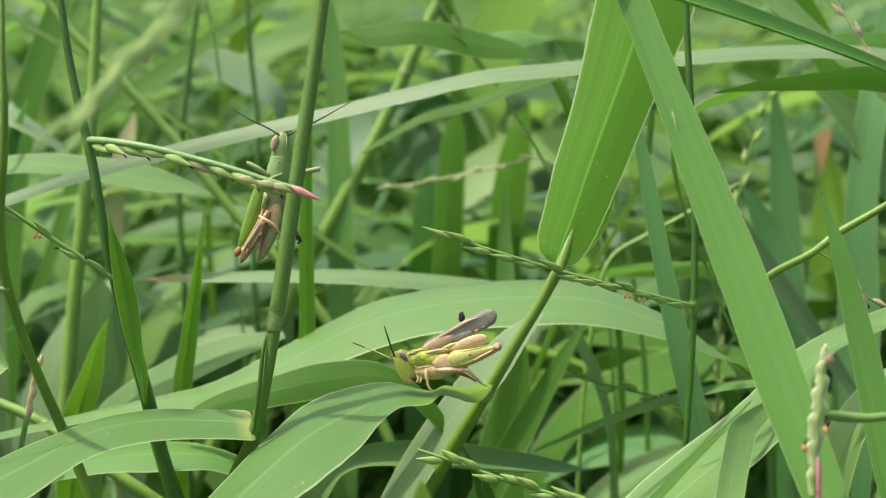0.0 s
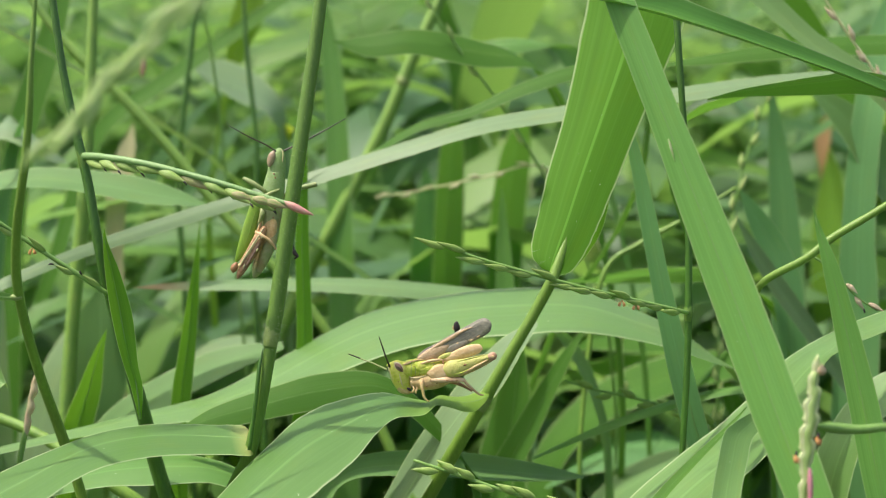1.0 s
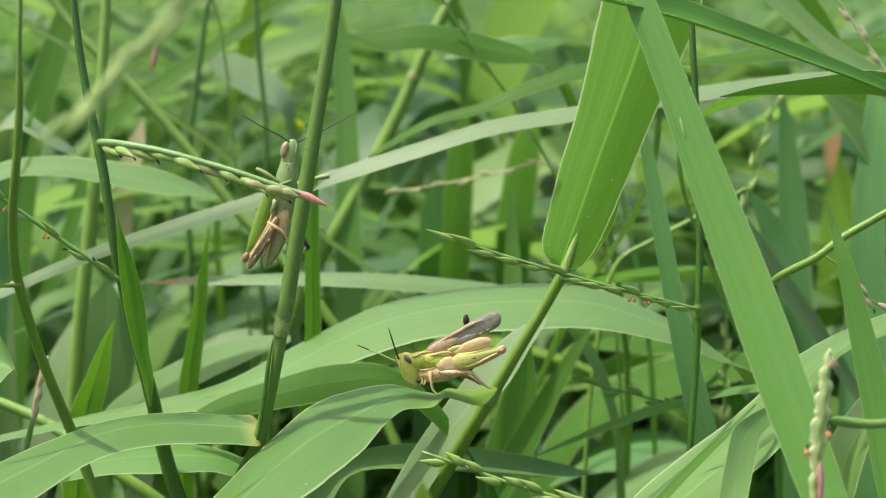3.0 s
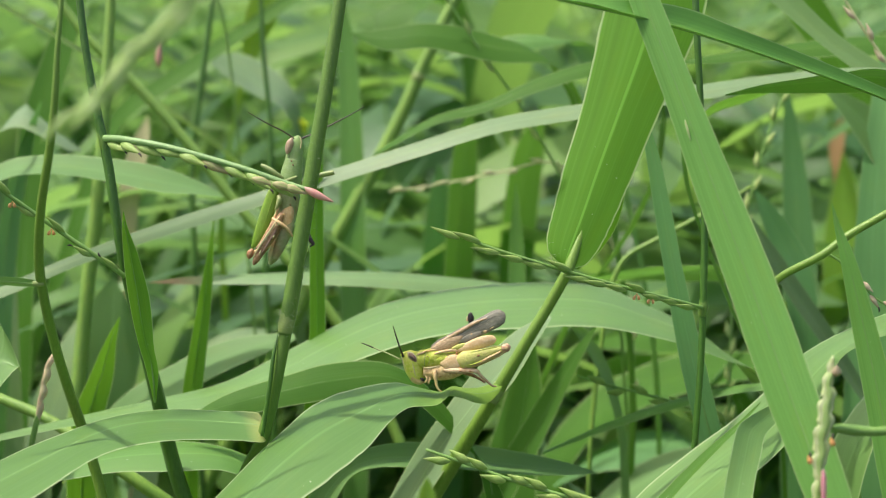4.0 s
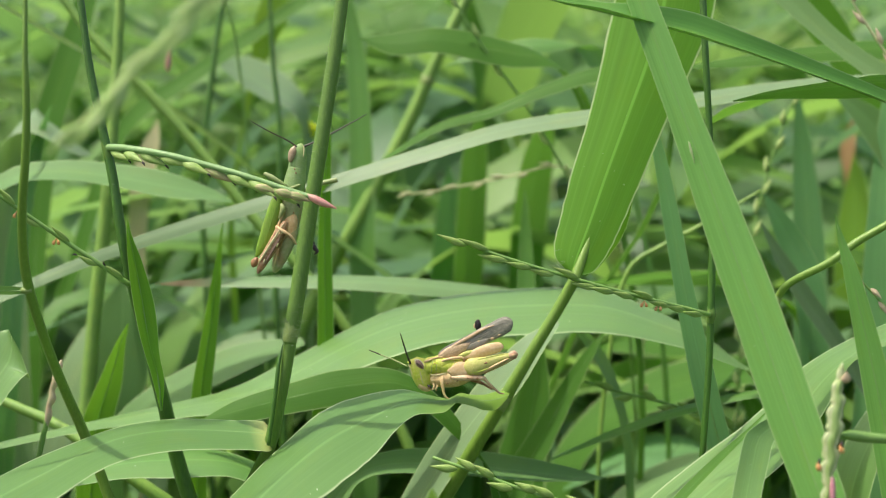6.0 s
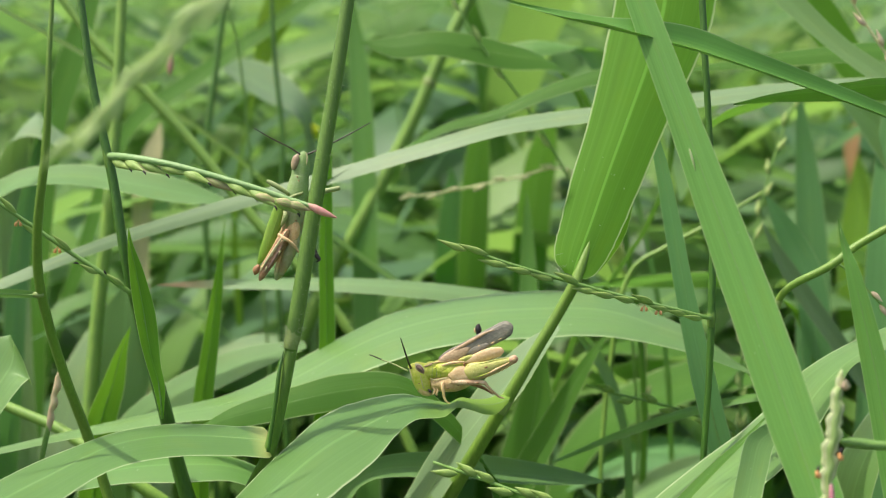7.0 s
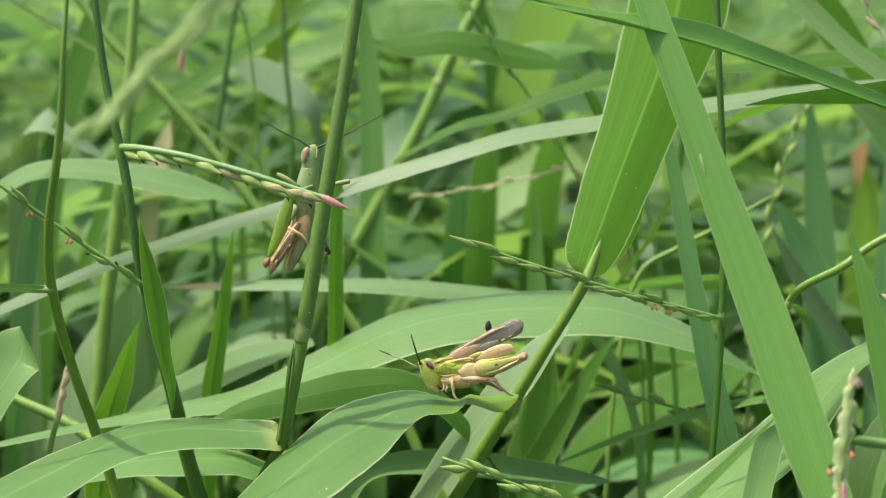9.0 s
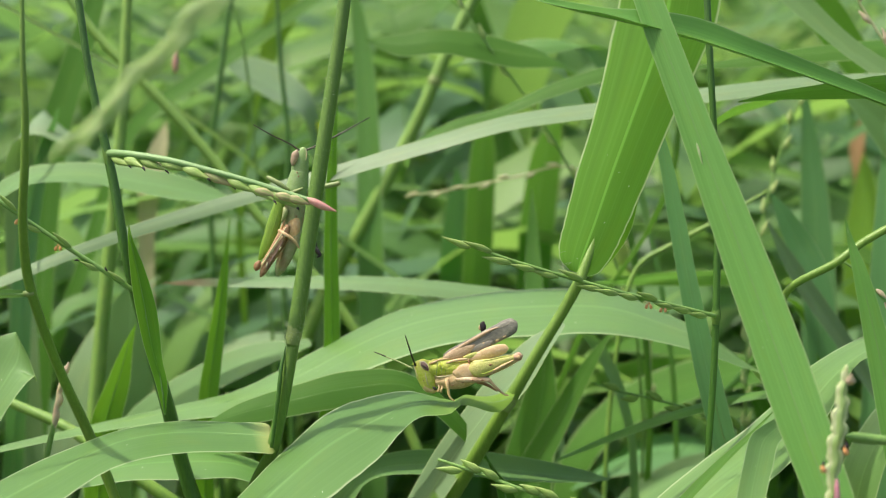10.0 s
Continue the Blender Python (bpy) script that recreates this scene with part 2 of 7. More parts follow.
SKIN_THIGH = plain_material("hopper_thigh", (0.54, 0.60, 0.10), (0.68, 0.66, 0.22), 1700, 0.5, bump_mm=0.35, thin=0.2, third=(0.66, 0.58, 0.22), patch=0.15)
KNEE = plain_material("hopper_knee", (0.50, 0.27, 0.15), (0.64, 0.45, 0.30), 2400, 0.42, third=(0.34, 0.16, 0.08), patch=0.2)
CLIMB_SKIN = plain_material("climber_skin", (0.36, 0.43, 0.18), (0.47, 0.50, 0.26), 1500, 0.5, bump_mm=0.3, thin=0.35, third=(0.44, 0.27, 0.12), patch=0.3)
CLIMB_HEAD = plain_material("climber_head", (0.34, 0.50, 0.18), (0.43, 0.56, 0.27), 2400, 0.5, bump_mm=0.15, thin=0.4, third=(0.27, 0.45, 0.10))
CLIMB_LEG = plain_material("climber_leg", (0.28, 0.12, 0.04), (0.50, 0.34, 0.18), 2400, 0.45, bump_mm=0.2, third=(0.14, 0.07, 0.03), patch=0.3)
SKIN_PALE = plain_material("hopper_pale", (0.30, 0.40, 0.13), (0.38, 0.43, 0.19), 1600, 0.5, bump_mm=0.08, thin=0.15, third=(0.36, 0.36, 0.14))
WING_GREEN = plain_material("wing_green", (0.21, 0.40, 0.03), (0.30, 0.46, 0.06), 1500, 0.4, (3, 1, 0.6), 0.1, thin=0.2, third=(0.22, 0.3, 0.06))
TAN = plain_material("hopper_tan", (0.66, 0.43, 0.19), (0.77, 0.58, 0.33), 1700, 0.5, bump_mm=0.2, thin=0.1, third=(0.54, 0.32, 0.15))
CHEST = plain_material("hopper_chest", (0.66, 0.40, 0.17), (0.80, 0.60, 0.32), 1400, 0.5, bump_mm=0.5, thin=0.1, third=(0.50, 0.46, 0.14), patch=0.3)
BROWN = plain_material("hopper_brown", (0.30, 0.13, 0.05), (0.46, 0.26, 0.12), 1500, 0.42, bump_mm=0.1, third=(0.22, 0.09, 0.03))
WING_GREY = plain_material("wing_grey", (0.20, 0.19, 0.135), (0.36, 0.335, 0.245), 1300, 0.5, (1, 1, 1.6), 0.3, third=(0.08, 0.075, 0.06), patch=0.1)
EYE_BROWN = plain_material("eye_brown", (0.20, 0.11, 0.08), (0.36, 0.22, 0.15), 1200, 0.15, third=(0.09, 0.05, 0.04))
WING_TAN = plain_material("wing_tan", (0.46, 0.31, 0.16), (0.60, 0.44, 0.26), 1600, 0.5, (1, 1, 1.5), 0.3, third=(0.34, 0.22, 0.11), patch=0.15)
EYE_PALE = plain_material("eye_pale", (0.36, 0.26, 0.15), (0.46, 0.34, 0.22), 1200, 0.3, third=(0.26, 0.16, 0.1))
VEIN = plain_material("wing_vein", (0.21, 0.19, 0.135), (0.30, 0.27, 0.20), 2000, 0.5)
PEACH = plain_material("hopper_peach", (0.72, 0.49, 0.23), (0.80, 0.62, 0.36), 1500, 0.5, bump_mm=0.35, thin=0.15, third=(0.56, 0.36, 0.14), patch=0.1)
CREAM = plain_material("hopper_cream", (0.60, 0.54, 0.26), (0.68, 0.62, 0.36), 2400, 0.5, thin=0.1)
FEELER = plain_material("feeler_dark", (0.035, 0.03, 0.015), (0.06, 0.05, 0.02), 1200, 0.5)


# ---- shapes ----
def spline(rows, n):
    """n + 1 rows of numbers along a smooth curve through the given rows, with no overshoot after a long stretch."""
    a = np.array(rows, dtype=float)
    k = len(a) - 1
    h = np.sqrt(np.linalg.norm(np.diff(a[:, :3], axis=0), axis=1)) + 1e-6
    slope = np.diff(a, axis=0) / h[:, None]
    m = np.vstack([slope[:1], slope[-1:]]) if k == 1 else np.vstack([slope[:1], [(slope[i - 1] * h[i] + slope[i] * h[i - 1]) / (h[i - 1] + h[i]) for i in range(1, k)], slope[-1:]])
    res = []
    for i in range(n + 1):
        s = k * i / n
        j = min(int(s), k - 1)
        t = s - j
        res.append((2 * t ** 3 - 3 * t * t + 1) * a[j] + (t ** 3 - 2 * t * t + t) * h[j] * m[j] + (3 * t * t - 2 * t ** 3) * a[j + 1] + (t ** 3 - t * t) * h[j] * m[j + 1])
    return np.array(res)


def mesh_object(name, verts, faces, material, parent, uvs=None, label="", smooth=True):
    me = bpy.data.meshes.new(name)
    me.from_pydata([tuple(v) for v in verts], [], faces)
    if uvs is not None:
        layer = me.uv_layers.new(name="UVMap")
        idx = np.zeros(len(me.loops), dtype=np.int32)
        me.loops.foreach_get("vertex_index", idx)
        layer.data.foreach_set("uv", np.array(uvs, dtype=np.float32)[idx].ravel())
    if smooth:
        me.polygons.foreach_set("use_smooth", [True] * len(me.polygons))
    me.materials.append(material)
    ob = new(name, me)
    if parent:
        ob.parent = parent
    if label:
        tagged(ob, label)
    return ob


def thing(name, at, label, category, group=""):
    """An empty at the thing's foot (millimetres)."""
    ob = new(name)
    ob.empty_display_size = 0.01
    ob.location = Vector(at) * MM
    return tagged(ob, label, category, group)


def grid_faces(n, m):
    return [(i * (m + 1) + j, i * (m + 1) + j + 1, (i + 1) * (m + 1) + j + 1, (i + 1) * (m + 1) + j) for i in range(n) for j in range(m)]


def blade(name, parent, rows, material, fold=0.12, n=36, m=10, ripple=0.0, rib=0.2, pale_rib=False, from_base=False, origin=None, seed=0, label=""):
    """A grass blade. rows: the middle line and the half-width vector, in millimetres; fold: how far the halves rise from the midrib."""
    o = np.array(origin if origin is not None else (0, 0, 0), dtype=float)
    if parent is not None and origin is None:
        o = np.array(parent.location) / MM
    c = spline(rows, n)
    mid, half = c[:, :3] - o, c[:, 3:]
    tang = np.gradient(mid, axis=0)
    length = np.concatenate([[0], np.cumsum(np.linalg.norm(np.diff(mid, axis=0), axis=1))])
    nor = np.cross(half, tang)
    nor /= np.linalg.norm(nor, axis=1)[:, None] + 1e-9
    rng = np.random.RandomState(seed + len(rows) * 7)
    ph = rng.rand(4) * 6.3
    verts, uvs = [], []
    for i in range(n + 1):
        w = np.linalg.norm(half[i])
        for j in range(m + 1):
            s = 2 * j / m - 1
            lift = fold * w * (abs(s) ** 1.3 - 0.4)
            wob = ripple * w * abs(s) ** 2 * (math.sin(length[i] * 0.42 + ph[0] + (2.1 if s > 0 else 0)) + 0.6 * math.sin(length[i] * 0.95 + ph[1] + s))
            edge = 1 + (0.012 * math.sin(length[i] * 1.9 + ph[2]) if abs(s) > 0.9 else 0)
            verts.append((mid[i] + half[i] * s * edge + nor[i] * (lift + wob)) * MM)
            uvs.append(((s + 1) / 2, length[i] / 100 if from_base else 10 + (length[i] - length[-1]) / 100))
    ob = mesh_object(name, verts, grid_faces(n, m), material, parent, uvs, label)
    if rib:
        rad = np.linspace(rib, rib * 0.35, n + 1)
        under = np.where(nor[:, 2:3] > 0, -nor, nor)
        base = mid + nor * (-0.4 * fold * np.linalg.norm(half, axis=1))[:, None] + under * rad[:, None] * 0.85
        tube("midrib", ob, [(*p, r) for p, r in zip(base[:-2:2], rad[:-2:2])], MIDRIB_PALE if pale_rib else MIDRIB, sides=6, raw=True)
    return ob


def tube(name, parent, rows, material, sides=12, n=None, flute=0.0, raw=False, flat=1.0, label="", caps=True):
    """A round, tapering stem through (x, y, z, radius) in millimetres. raw: rows are already in the parent's space."""
    o = np.zeros(3) if raw else np.array(parent.location) / MM
    c = np.array(rows, dtype=float) if n is None and raw else spline(rows, n or 8 * (len(rows) - 1))
    p, r = c[:, :3] - o, np.maximum(c[:, 3], 0.02)
    tang = np.gradient(p, axis=0)
    tang /= np.linalg.norm(tang, axis=1)[:, None] + 1e-9
    side = np.cross(tang[0], (0.3, -0.9, 0.2))
    side /= np.linalg.norm(side)
    verts = []
    for i in range(len(p)):
        side = side - tang[i] * side.dot(tang[i])
        side /= np.linalg.norm(side) + 1e-9
        up = np.cross(tang[i], side)
        for k in range(sides):
            a = 2 * math.pi * k / sides
            q = r[i] * (1 + flute * math.cos(a * sides / 2))
            verts.append((p[i] + side * math.cos(a) * q + up * math.sin(a) * q * flat) * MM)
    faces = [(i * sides + k, i * sides + (k + 1) % sides, (i + 1) * sides + (k + 1) % sides, (i + 1) * sides + k) for i in range(len(p) - 1) for k in range(sides)]
    if caps:
        faces += [tuple(range(sides))[::-1], tuple((len(p) - 1) * sides + k for k in range(sides))]
    return mesh_object(name, verts, faces, material, parent, label=label)


def loft(name, parent, rows, material, sides=14, n=24, label=""):
    """A body of oval rings: (x, y, z, half height, half depth), mm in the parent's space; rings stand across the line in its x-z plane."""
    c = spline(rows, n)
    p = c[:, :3]
    tang = np.gradient(p, axis=0)
    verts = []
    for i in range(len(p)):
        t = np.array((tang[i][0], 0, tang[i][2]))
        t /= np.linalg.norm(t) + 1e-9
        up = np.array((-t[2], 0, t[0]))
        for k in range(sides):
            a = 2 * math.pi * k / sides
            verts.append((p[i] + up * math.cos(a) * max(c[i][3], 0.02) + np.array((0, 1, 0)) * math.sin(a) * max(c[i][4], 0.02)) * MM)
    faces = [(i * sides + k, i * sides + (k + 1) % sides, (i + 1) * sides + (k + 1) % sides, (i + 1) * sides + k) for i in range(len(p) - 1) for k in range(sides)]
    faces += [tuple(range(sides))[::-1], tuple((len(p) - 1) * sides + k for k in range(sides))]
    return mesh_object(name, verts, faces, material, parent, label=label)


def seed_mesh(length, wide, flat=0.6):
    """A pointed, ridged spikelet along +x, fuller below its middle, its point drawn out."""
    n, sides = 10, 9
    verts = []
    for i in range(n + 1):
        t = i / n
        r = wide * (0.16 + 0.84 * math.sin(math.pi * min(1, t * 1.25)) ** 0.8 if t < 0.4 else (1 - (t - 0.4) / 0.6) ** 0.85) + 0.03
        for k in range(sides):
            a = 2 * math.pi * k / sides
            q = r * (1 + 0.12 * math.cos(3 * a))
            verts.append((length * t * MM, q * math.cos(a) * MM, q * flat * math.sin(a) * MM + 0.12 * wide * math.sin(3.1 * t) * MM))
    faces = [(i * sides + k, i * sides + (k + 1) % sides, (i + 1) * sides + (k + 1) % sides, (i + 1) * sides + k) for i in range(n) for k in range(sides)]
    faces += [tuple(range(sides))[::-1], tuple(n * sides + k for k in range(sides))]
    return verts, faces


SEEDS = {}


def spikelet(parent, at, along, length, wide, material, up=(0, -1, 0.2)):
    key = (round(length, 1), round(wide, 1), material.name)
    if key not in SEEDS:
        v, f = seed_mesh(length, wide)
        me = bpy.data.meshes.new("spikelet")
        me.from_pydata(v, [], f)
        me.polygons.foreach_set("use_smooth", [True] * len(me.polygons))
        me.materials.append(material)
        SEEDS[key] = me
    ob = new("spikelet", SEEDS[key])
    ob.parent = parent
    x = Vector(along).normalized()
    z = (Vector(up) - x * x.dot(Vector(up))).normalized()
    y = z.cross(x)
    m = Matrix((x, y, z)).transposed().to_4x4()
    m.translation = Vector(at) * MM
    ob.matrix_local = m
    return ob


def raceme(parent, rows, radius, step, length, wide, material=None, lean=14.0, first=0.05, last=1.0, pink_end=False, anthers=(), dots=0.3, seed=1, sides=(-1,), name="seed_spike", blush=0.0, axis=None):
    """A flower spike: a thin stalk with pointed spikelets lying along it, stigmas and anthers between."""
    rng = np.random.RandomState(seed)
    material = material or GRAIN
    o = np.array(parent.location) / MM
    stalk = tube(name, parent, [(*r[:3], radius * f) for r, f in zip(rows, np.linspace(1.0, 0.6, len(rows)))], axis or (material if material in (GRAIN_SOFT, GRAIN_STRAW) else STALK), sides=8)
    c = spline(rows, 120)[:, :3] - o
    seg = np.concatenate([[0], np.cumsum(np.linalg.norm(np.diff(c, axis=0), axis=1))])
    total, s, k = seg[-1], first * seg[-1], 0
    while s < last * total - length * 0.5:
        i = int(np.searchsorted(seg, s))
        i = min(max(i, 1), len(c) - 2)
        t = c[i + 1] - c[i - 1]
        t /= np.linalg.norm(t)
        flat = np.array((-t[2], 0, t[0]))
        flat /= np.linalg.norm(flat) + 1e-9
        sd = sides[k % len(sides)]
        d = t + flat * sd * math.tan(radians(lean + rng.uniform(-5, 5))) + np.array((0, rng.uniform(-0.15, 0.1), 0))
        end = pink_end and s > total * 0.8
        spikelet(stalk, c[i] + flat * sd * (radius * 0.6 + wide * 0.3) + np.array((0, -0.25, 0)), d, length * rng.uniform(0.9, 1.1), wide, GRAIN_TAN if end else GRAIN_BLUSH if rng.rand() < blush else material)
        if rng.rand() < dots:
            d /= np.linalg.norm(d)
            q = c[i] + flat * sd * (radius * 0.6 + wide * 0.3) + d * length * 0.9 + np.array((0, -0.35, 0))
            tube("stigma", stalk, [(*q, 0.1), (*(q + d * 0.5 + flat * sd * 0.1), 0.24), (*(q + d * 0.8 + flat * sd * 0.3), 0.16), (*(q + d * 0.9 + flat * sd * 0.6), 0.05)], BLACK, sides=5, n=6, raw=True)
        s += step * rng.uniform(0.88, 1.12)
        k += 1
    for a in anthers:
        i = int(a * 119)
        q = c[i] + np.array((0, -0.4, -0.5))
        for d in (-0.5, 0.35):
            tube("anther", stalk, [(*q, 0.1), (*(q + np.array((d * 0.5, 0, -0.4))), 0.12), (*(q + np.array((d, -0.1, -0.75))), 0.34), (*(q + np.array((d * 1.3, -0.1, -1.3))), 0.3)], ANTHER, sides=6, n=6, raw=True)
    return stalk


def hairs(parent, rows, radius, count, length, seed=3, name="hairs"):
    """Fine pale hairs that stand off a stem or a leaf's margin: one mesh."""
    rng = np.random.RandomState(seed)
    o = np.array(parent.location) / MM if parent.parent is None else np.array(parent.parent.location) / MM
    c = spline(rows, 160)
    verts, faces = [], []
    for _ in range(count):
        i = rng.randint(1, len(c) - 1)
        t = c[i + 1, :3] - c[i - 1, :3]
        t /= np.linalg.norm(t)
        d = rng.normal(size=3)
        d -= t * d.dot(t)
        d /= np.linalg.norm(d)
        a = c[i, :3] - o + d * radius * 0.95
        tip = a + (d + t * rng.uniform(-0.2, 0.7)) * length * rng.uniform(0.5, 1.2)
        s = np.cross(d, t) * 0.032
        b = len(verts)
        verts += [(a + s) * MM, (a - s) * MM, (a + t * 0.06) * MM, tip * MM]
        faces += [(b, b + 1, b + 3), (b + 1, b + 2, b + 3), (b + 2, b, b + 3)]
    return tagged(mesh_object(name, verts, faces, HAIR, parent, smooth=False), kind="stuff")


# ---- ground ----
def make_ground():
    n, size = 60, 60.0
    verts, faces = [], []
    for i in range(n + 1):
        for j in range(n + 1):
            a, b = (2 * i / n - 1), (2 * j / n - 1)
            x, y = size * a * abs(a) ** 1.6, size * b * abs(b) ** 1.6
            verts.append((x, y, 0.02 * noise.noise((x * 0.9, y * 0.9, 0)) - 0.01))
    mesh_object("ground", verts, grid_faces(n, n), SOIL, None)
    tagged(bpy.data.objects["ground"], "dark damp soil under dense meadow grass", "ground", kind="structure")


make_ground()

# ---- the foreground plants ----
def hairy_plant():
    """The hairy culm with its long low leaf."""
    p = thing("grass_plant", (-44.3, -12.5, 281.3), "upright green hairy grass culm with one long arching leaf", "grass plant", "broad meadow grasses")
    p.location.z = 0
    tube("culm", p, [(-48.9, -14.6, 261.6, 1.76), (-42.5, -10.2, 291.9, 1.44), (-37.5, -14.0, 302.8, 1.37), (-34.5, -14.6, 314.6, 1.30), (-32.1, -13.1, 326.3, 1.26)], STEM, flute=0.03)
    tube("sheath", p, [(-32.6, -13.4, 324.9, 1.26), (-32.3, -13.1, 326.5, 1.53), (-31.8, -12.6, 328.6, 1.62), (-29.5, -9.8, 342.2, 1.62), (-26.0, -5.4, 362.6, 1.53), (-23.1, -1.8, 379.6, 1.44), (-20.8, 1.3, 394.4, 1.34), (-16.7, 7.1, 421.6, 1.11), (-13.8, 12.9, 448.9, 0.56)], STEM, flute=0.02, label="smooth green leaf sheath round the culm")
    tube("node", p, [(-32.5, -13.4, 325.2, 1.39), (-32.3, -13.1, 326.5, 1.62), (-32.0, -12.8, 327.9, 1.65), (-31.9, -12.6, 329.0, 1.49)], NODE, label="pale hairy joint of the culm")
    tube("sheath_edge", p, [(-33.9, -13.4, 324.9, 0.10), (-34.6, -15.2, 321.5, 0.37), (-35.4, -16.5, 315.3, 0.46), (-37.1, -17.8, 304.5, 0.42)], STEM_DARK, sides=8)
    hairs(p, [(-32.3, -13.2, 326.1), (-31.6, -12.4, 329.7), (-28.9, -9.3, 344.5), (-26.0, -5.4, 362.6), (-22.5, -1.1, 383.1)], 1.6, 420, 1.0)
    hairs(p, [(-33.0, -13.4, 324.9), (-32.1, -13.0, 326.9), (-31.6, -12.3, 330.3)], 1.7, 60, 1.4, seed=8)
    leaf = blade("leaf_blade", p, [(-36.9, -12.3, 303.8, 0.43, -1.84, -1.46), (-37.9, -12.6, 304.7, 1.06, -4.42, -1.55), (-40.1, -12.3, 305.0, 1.40, -6.13, -1.20), (-43.1, -12.0, 305.1, 2.16, -6.82, -0.84), (-57.1, -15.2, 306.7, 1.44, -10.21, 0.06), (-67.9, -21.4, 306.8, 1.81, -12.22, 0.21), (-77.5, -32.0, 304.6, 1.88, -14.48, -0.77), (-86.3, -43.7, 302.5, 1.39, -15.69, -1.67), (-94.2, -55.5, 300.1, 1.37, -14.66, -1.65), (-101.5, -55.6, 297.3, -0.14, -1.56, -0.11)], LEAF_LOW, 0.10, from_base=True, label="long drooping green blade")
    return p


def perch_plant():
    """The slanting culm that carries the broad folded leaf and the leaf on which the grasshopper sits."""
    p = thing("grass_plant", (-31.1, 20.7, 220.8), "slanting grass culm with a broad folded leaf and a perch leaf", "grass plant", "broad meadow grasses")
    p.location.z = 0
    tube("culm", p, [(-37.2, 17.9, 183.6, 2.58), (-19.7, 21.0, 246.2, 2.24), (-3.2, 15.1, 276.3, 1.93), (5.9, 8.7, 294.6, 1.70), (12.1, 6.2, 306.5, 1.51), (18.2, 6.4, 317.3, 1.34), (23.7, 7.4, 326.5, 1.28), (27.3, 7.7, 333.2, 1.33)], STEM_LIGHT, flute=0.03)
    tube("node", p, [(10.5, 5.7, 304.1, 1.60), (11.7, 6.1, 306.0, 1.72), (12.8, 6.4, 307.7, 1.55)], NODE)
    tube("rolled_leaf", p, [(26.4, -1.3, 335.0, 1.25), (28.0, 0.6, 339.0, 1.1), (30.3, 3.6, 344.3, 0.7), (32.7, 6.4, 348.7, 0.1)], STEM_LIGHT, flute=0.05, label="rolled young leaf rising from the sheath")
    blade("leaf_blade", p, [(26.1, -0.7, 336.8, 1.89, -1.13, -0.49), (26.4, -0.1, 338.1, 3.82, -1.26, -1.14), (27.7, 1.5, 341.2, 5.46, -1.26, -1.10), (30.0, 4.3, 346.5, 6.39, -1.21, -0.88), (33.5, 8.8, 355.2, 7.48, -1.12, -0.45), (38.9, 15.3, 367.9, 8.86, -0.87, 0.71), (44.1, 21.6, 380.4, 10.65, -0.88, 0.68), (47.8, 27.1, 391.4, 11.63, -0.75, 1.27), (49.5, 34.1, 405.7, 10.11, -0.89, 0.61), (49.6, 41.9, 421.7, 4.40, -1.04, -0.07), (50.4, 47.6, 433.6, 0.17, -1.02, 0.02)], LEAF_BRIGHT, -0.20, m=14, n=48, rib=0, label="broad upright bright green blade folded along its midrib")
    blade("leaf_base_lobe", p, [(29.1, 9.4, 333.7, 0.80, 0.41, -0.48), (32.2, 12.0, 336.1, 1.54, 1.37, -0.75), (36.2, 14.8, 342.4, 2.63, 1.90, -0.69), (39.9, 19.0, 352.5, 1.97, 2.02, -0.13)], LEAF_BRIGHT, 0.1, n=14, label="far lobe of the leaf base")
    hairs(p, [(21.3, -8.3, 344.3), (21.7, -6.8, 341.6), (22.6, -4.3, 339.2), (23.2, -2.4, 338.4)], 0.2, 12, 2.4, seed=5, name="cilia")
    blade("perch_leaf", p, [(12.8, 3.9, 307.8, -0.39, -1.30, -0.45), (10.1, 1.3, 307.6, -0.31, -3.50, -0.95), (7.3, -1.6, 308.2, -0.20, -4.10, -0.35), (4.4, -3.0, 309.2, -0.30, -4.20, 0.20), (1.6, -3.8, 309.9, -0.33, -4.52, 0.38), (-0.1, -5.0, 309.4, 0.36, -5.43, 0.89), (-1.9, -6.0, 309.3, 0.52, -6.54, 0.51), (-6.6, -7.9, 310.1, -0.60, -7.64, 0.12), (-10.6, -9.5, 309.8, -0.23, -10.41, -0.85), (-16.3, -14.4, 308.4, 1.31, -13.22, -2.05), (-24.3, -21.5, 306.2, 2.66, -14.86, -2.60), (-32.8, -30.6, 301.7, 3.93, -14.52, -0.97), (-40.8, -41.0, 296.3, 4.73, -13.27, 0.09), (-50.3, -51.7, 289.3, 5.52, -11.89, 1.79), (-60.0, -52.5, 280.5, 1.02, -1.03, 0.03)], LEAF_PERCH, 0.10, from_base=True, n=72, m=12, label="broad arching blade with a rippled narrow base")
    return p


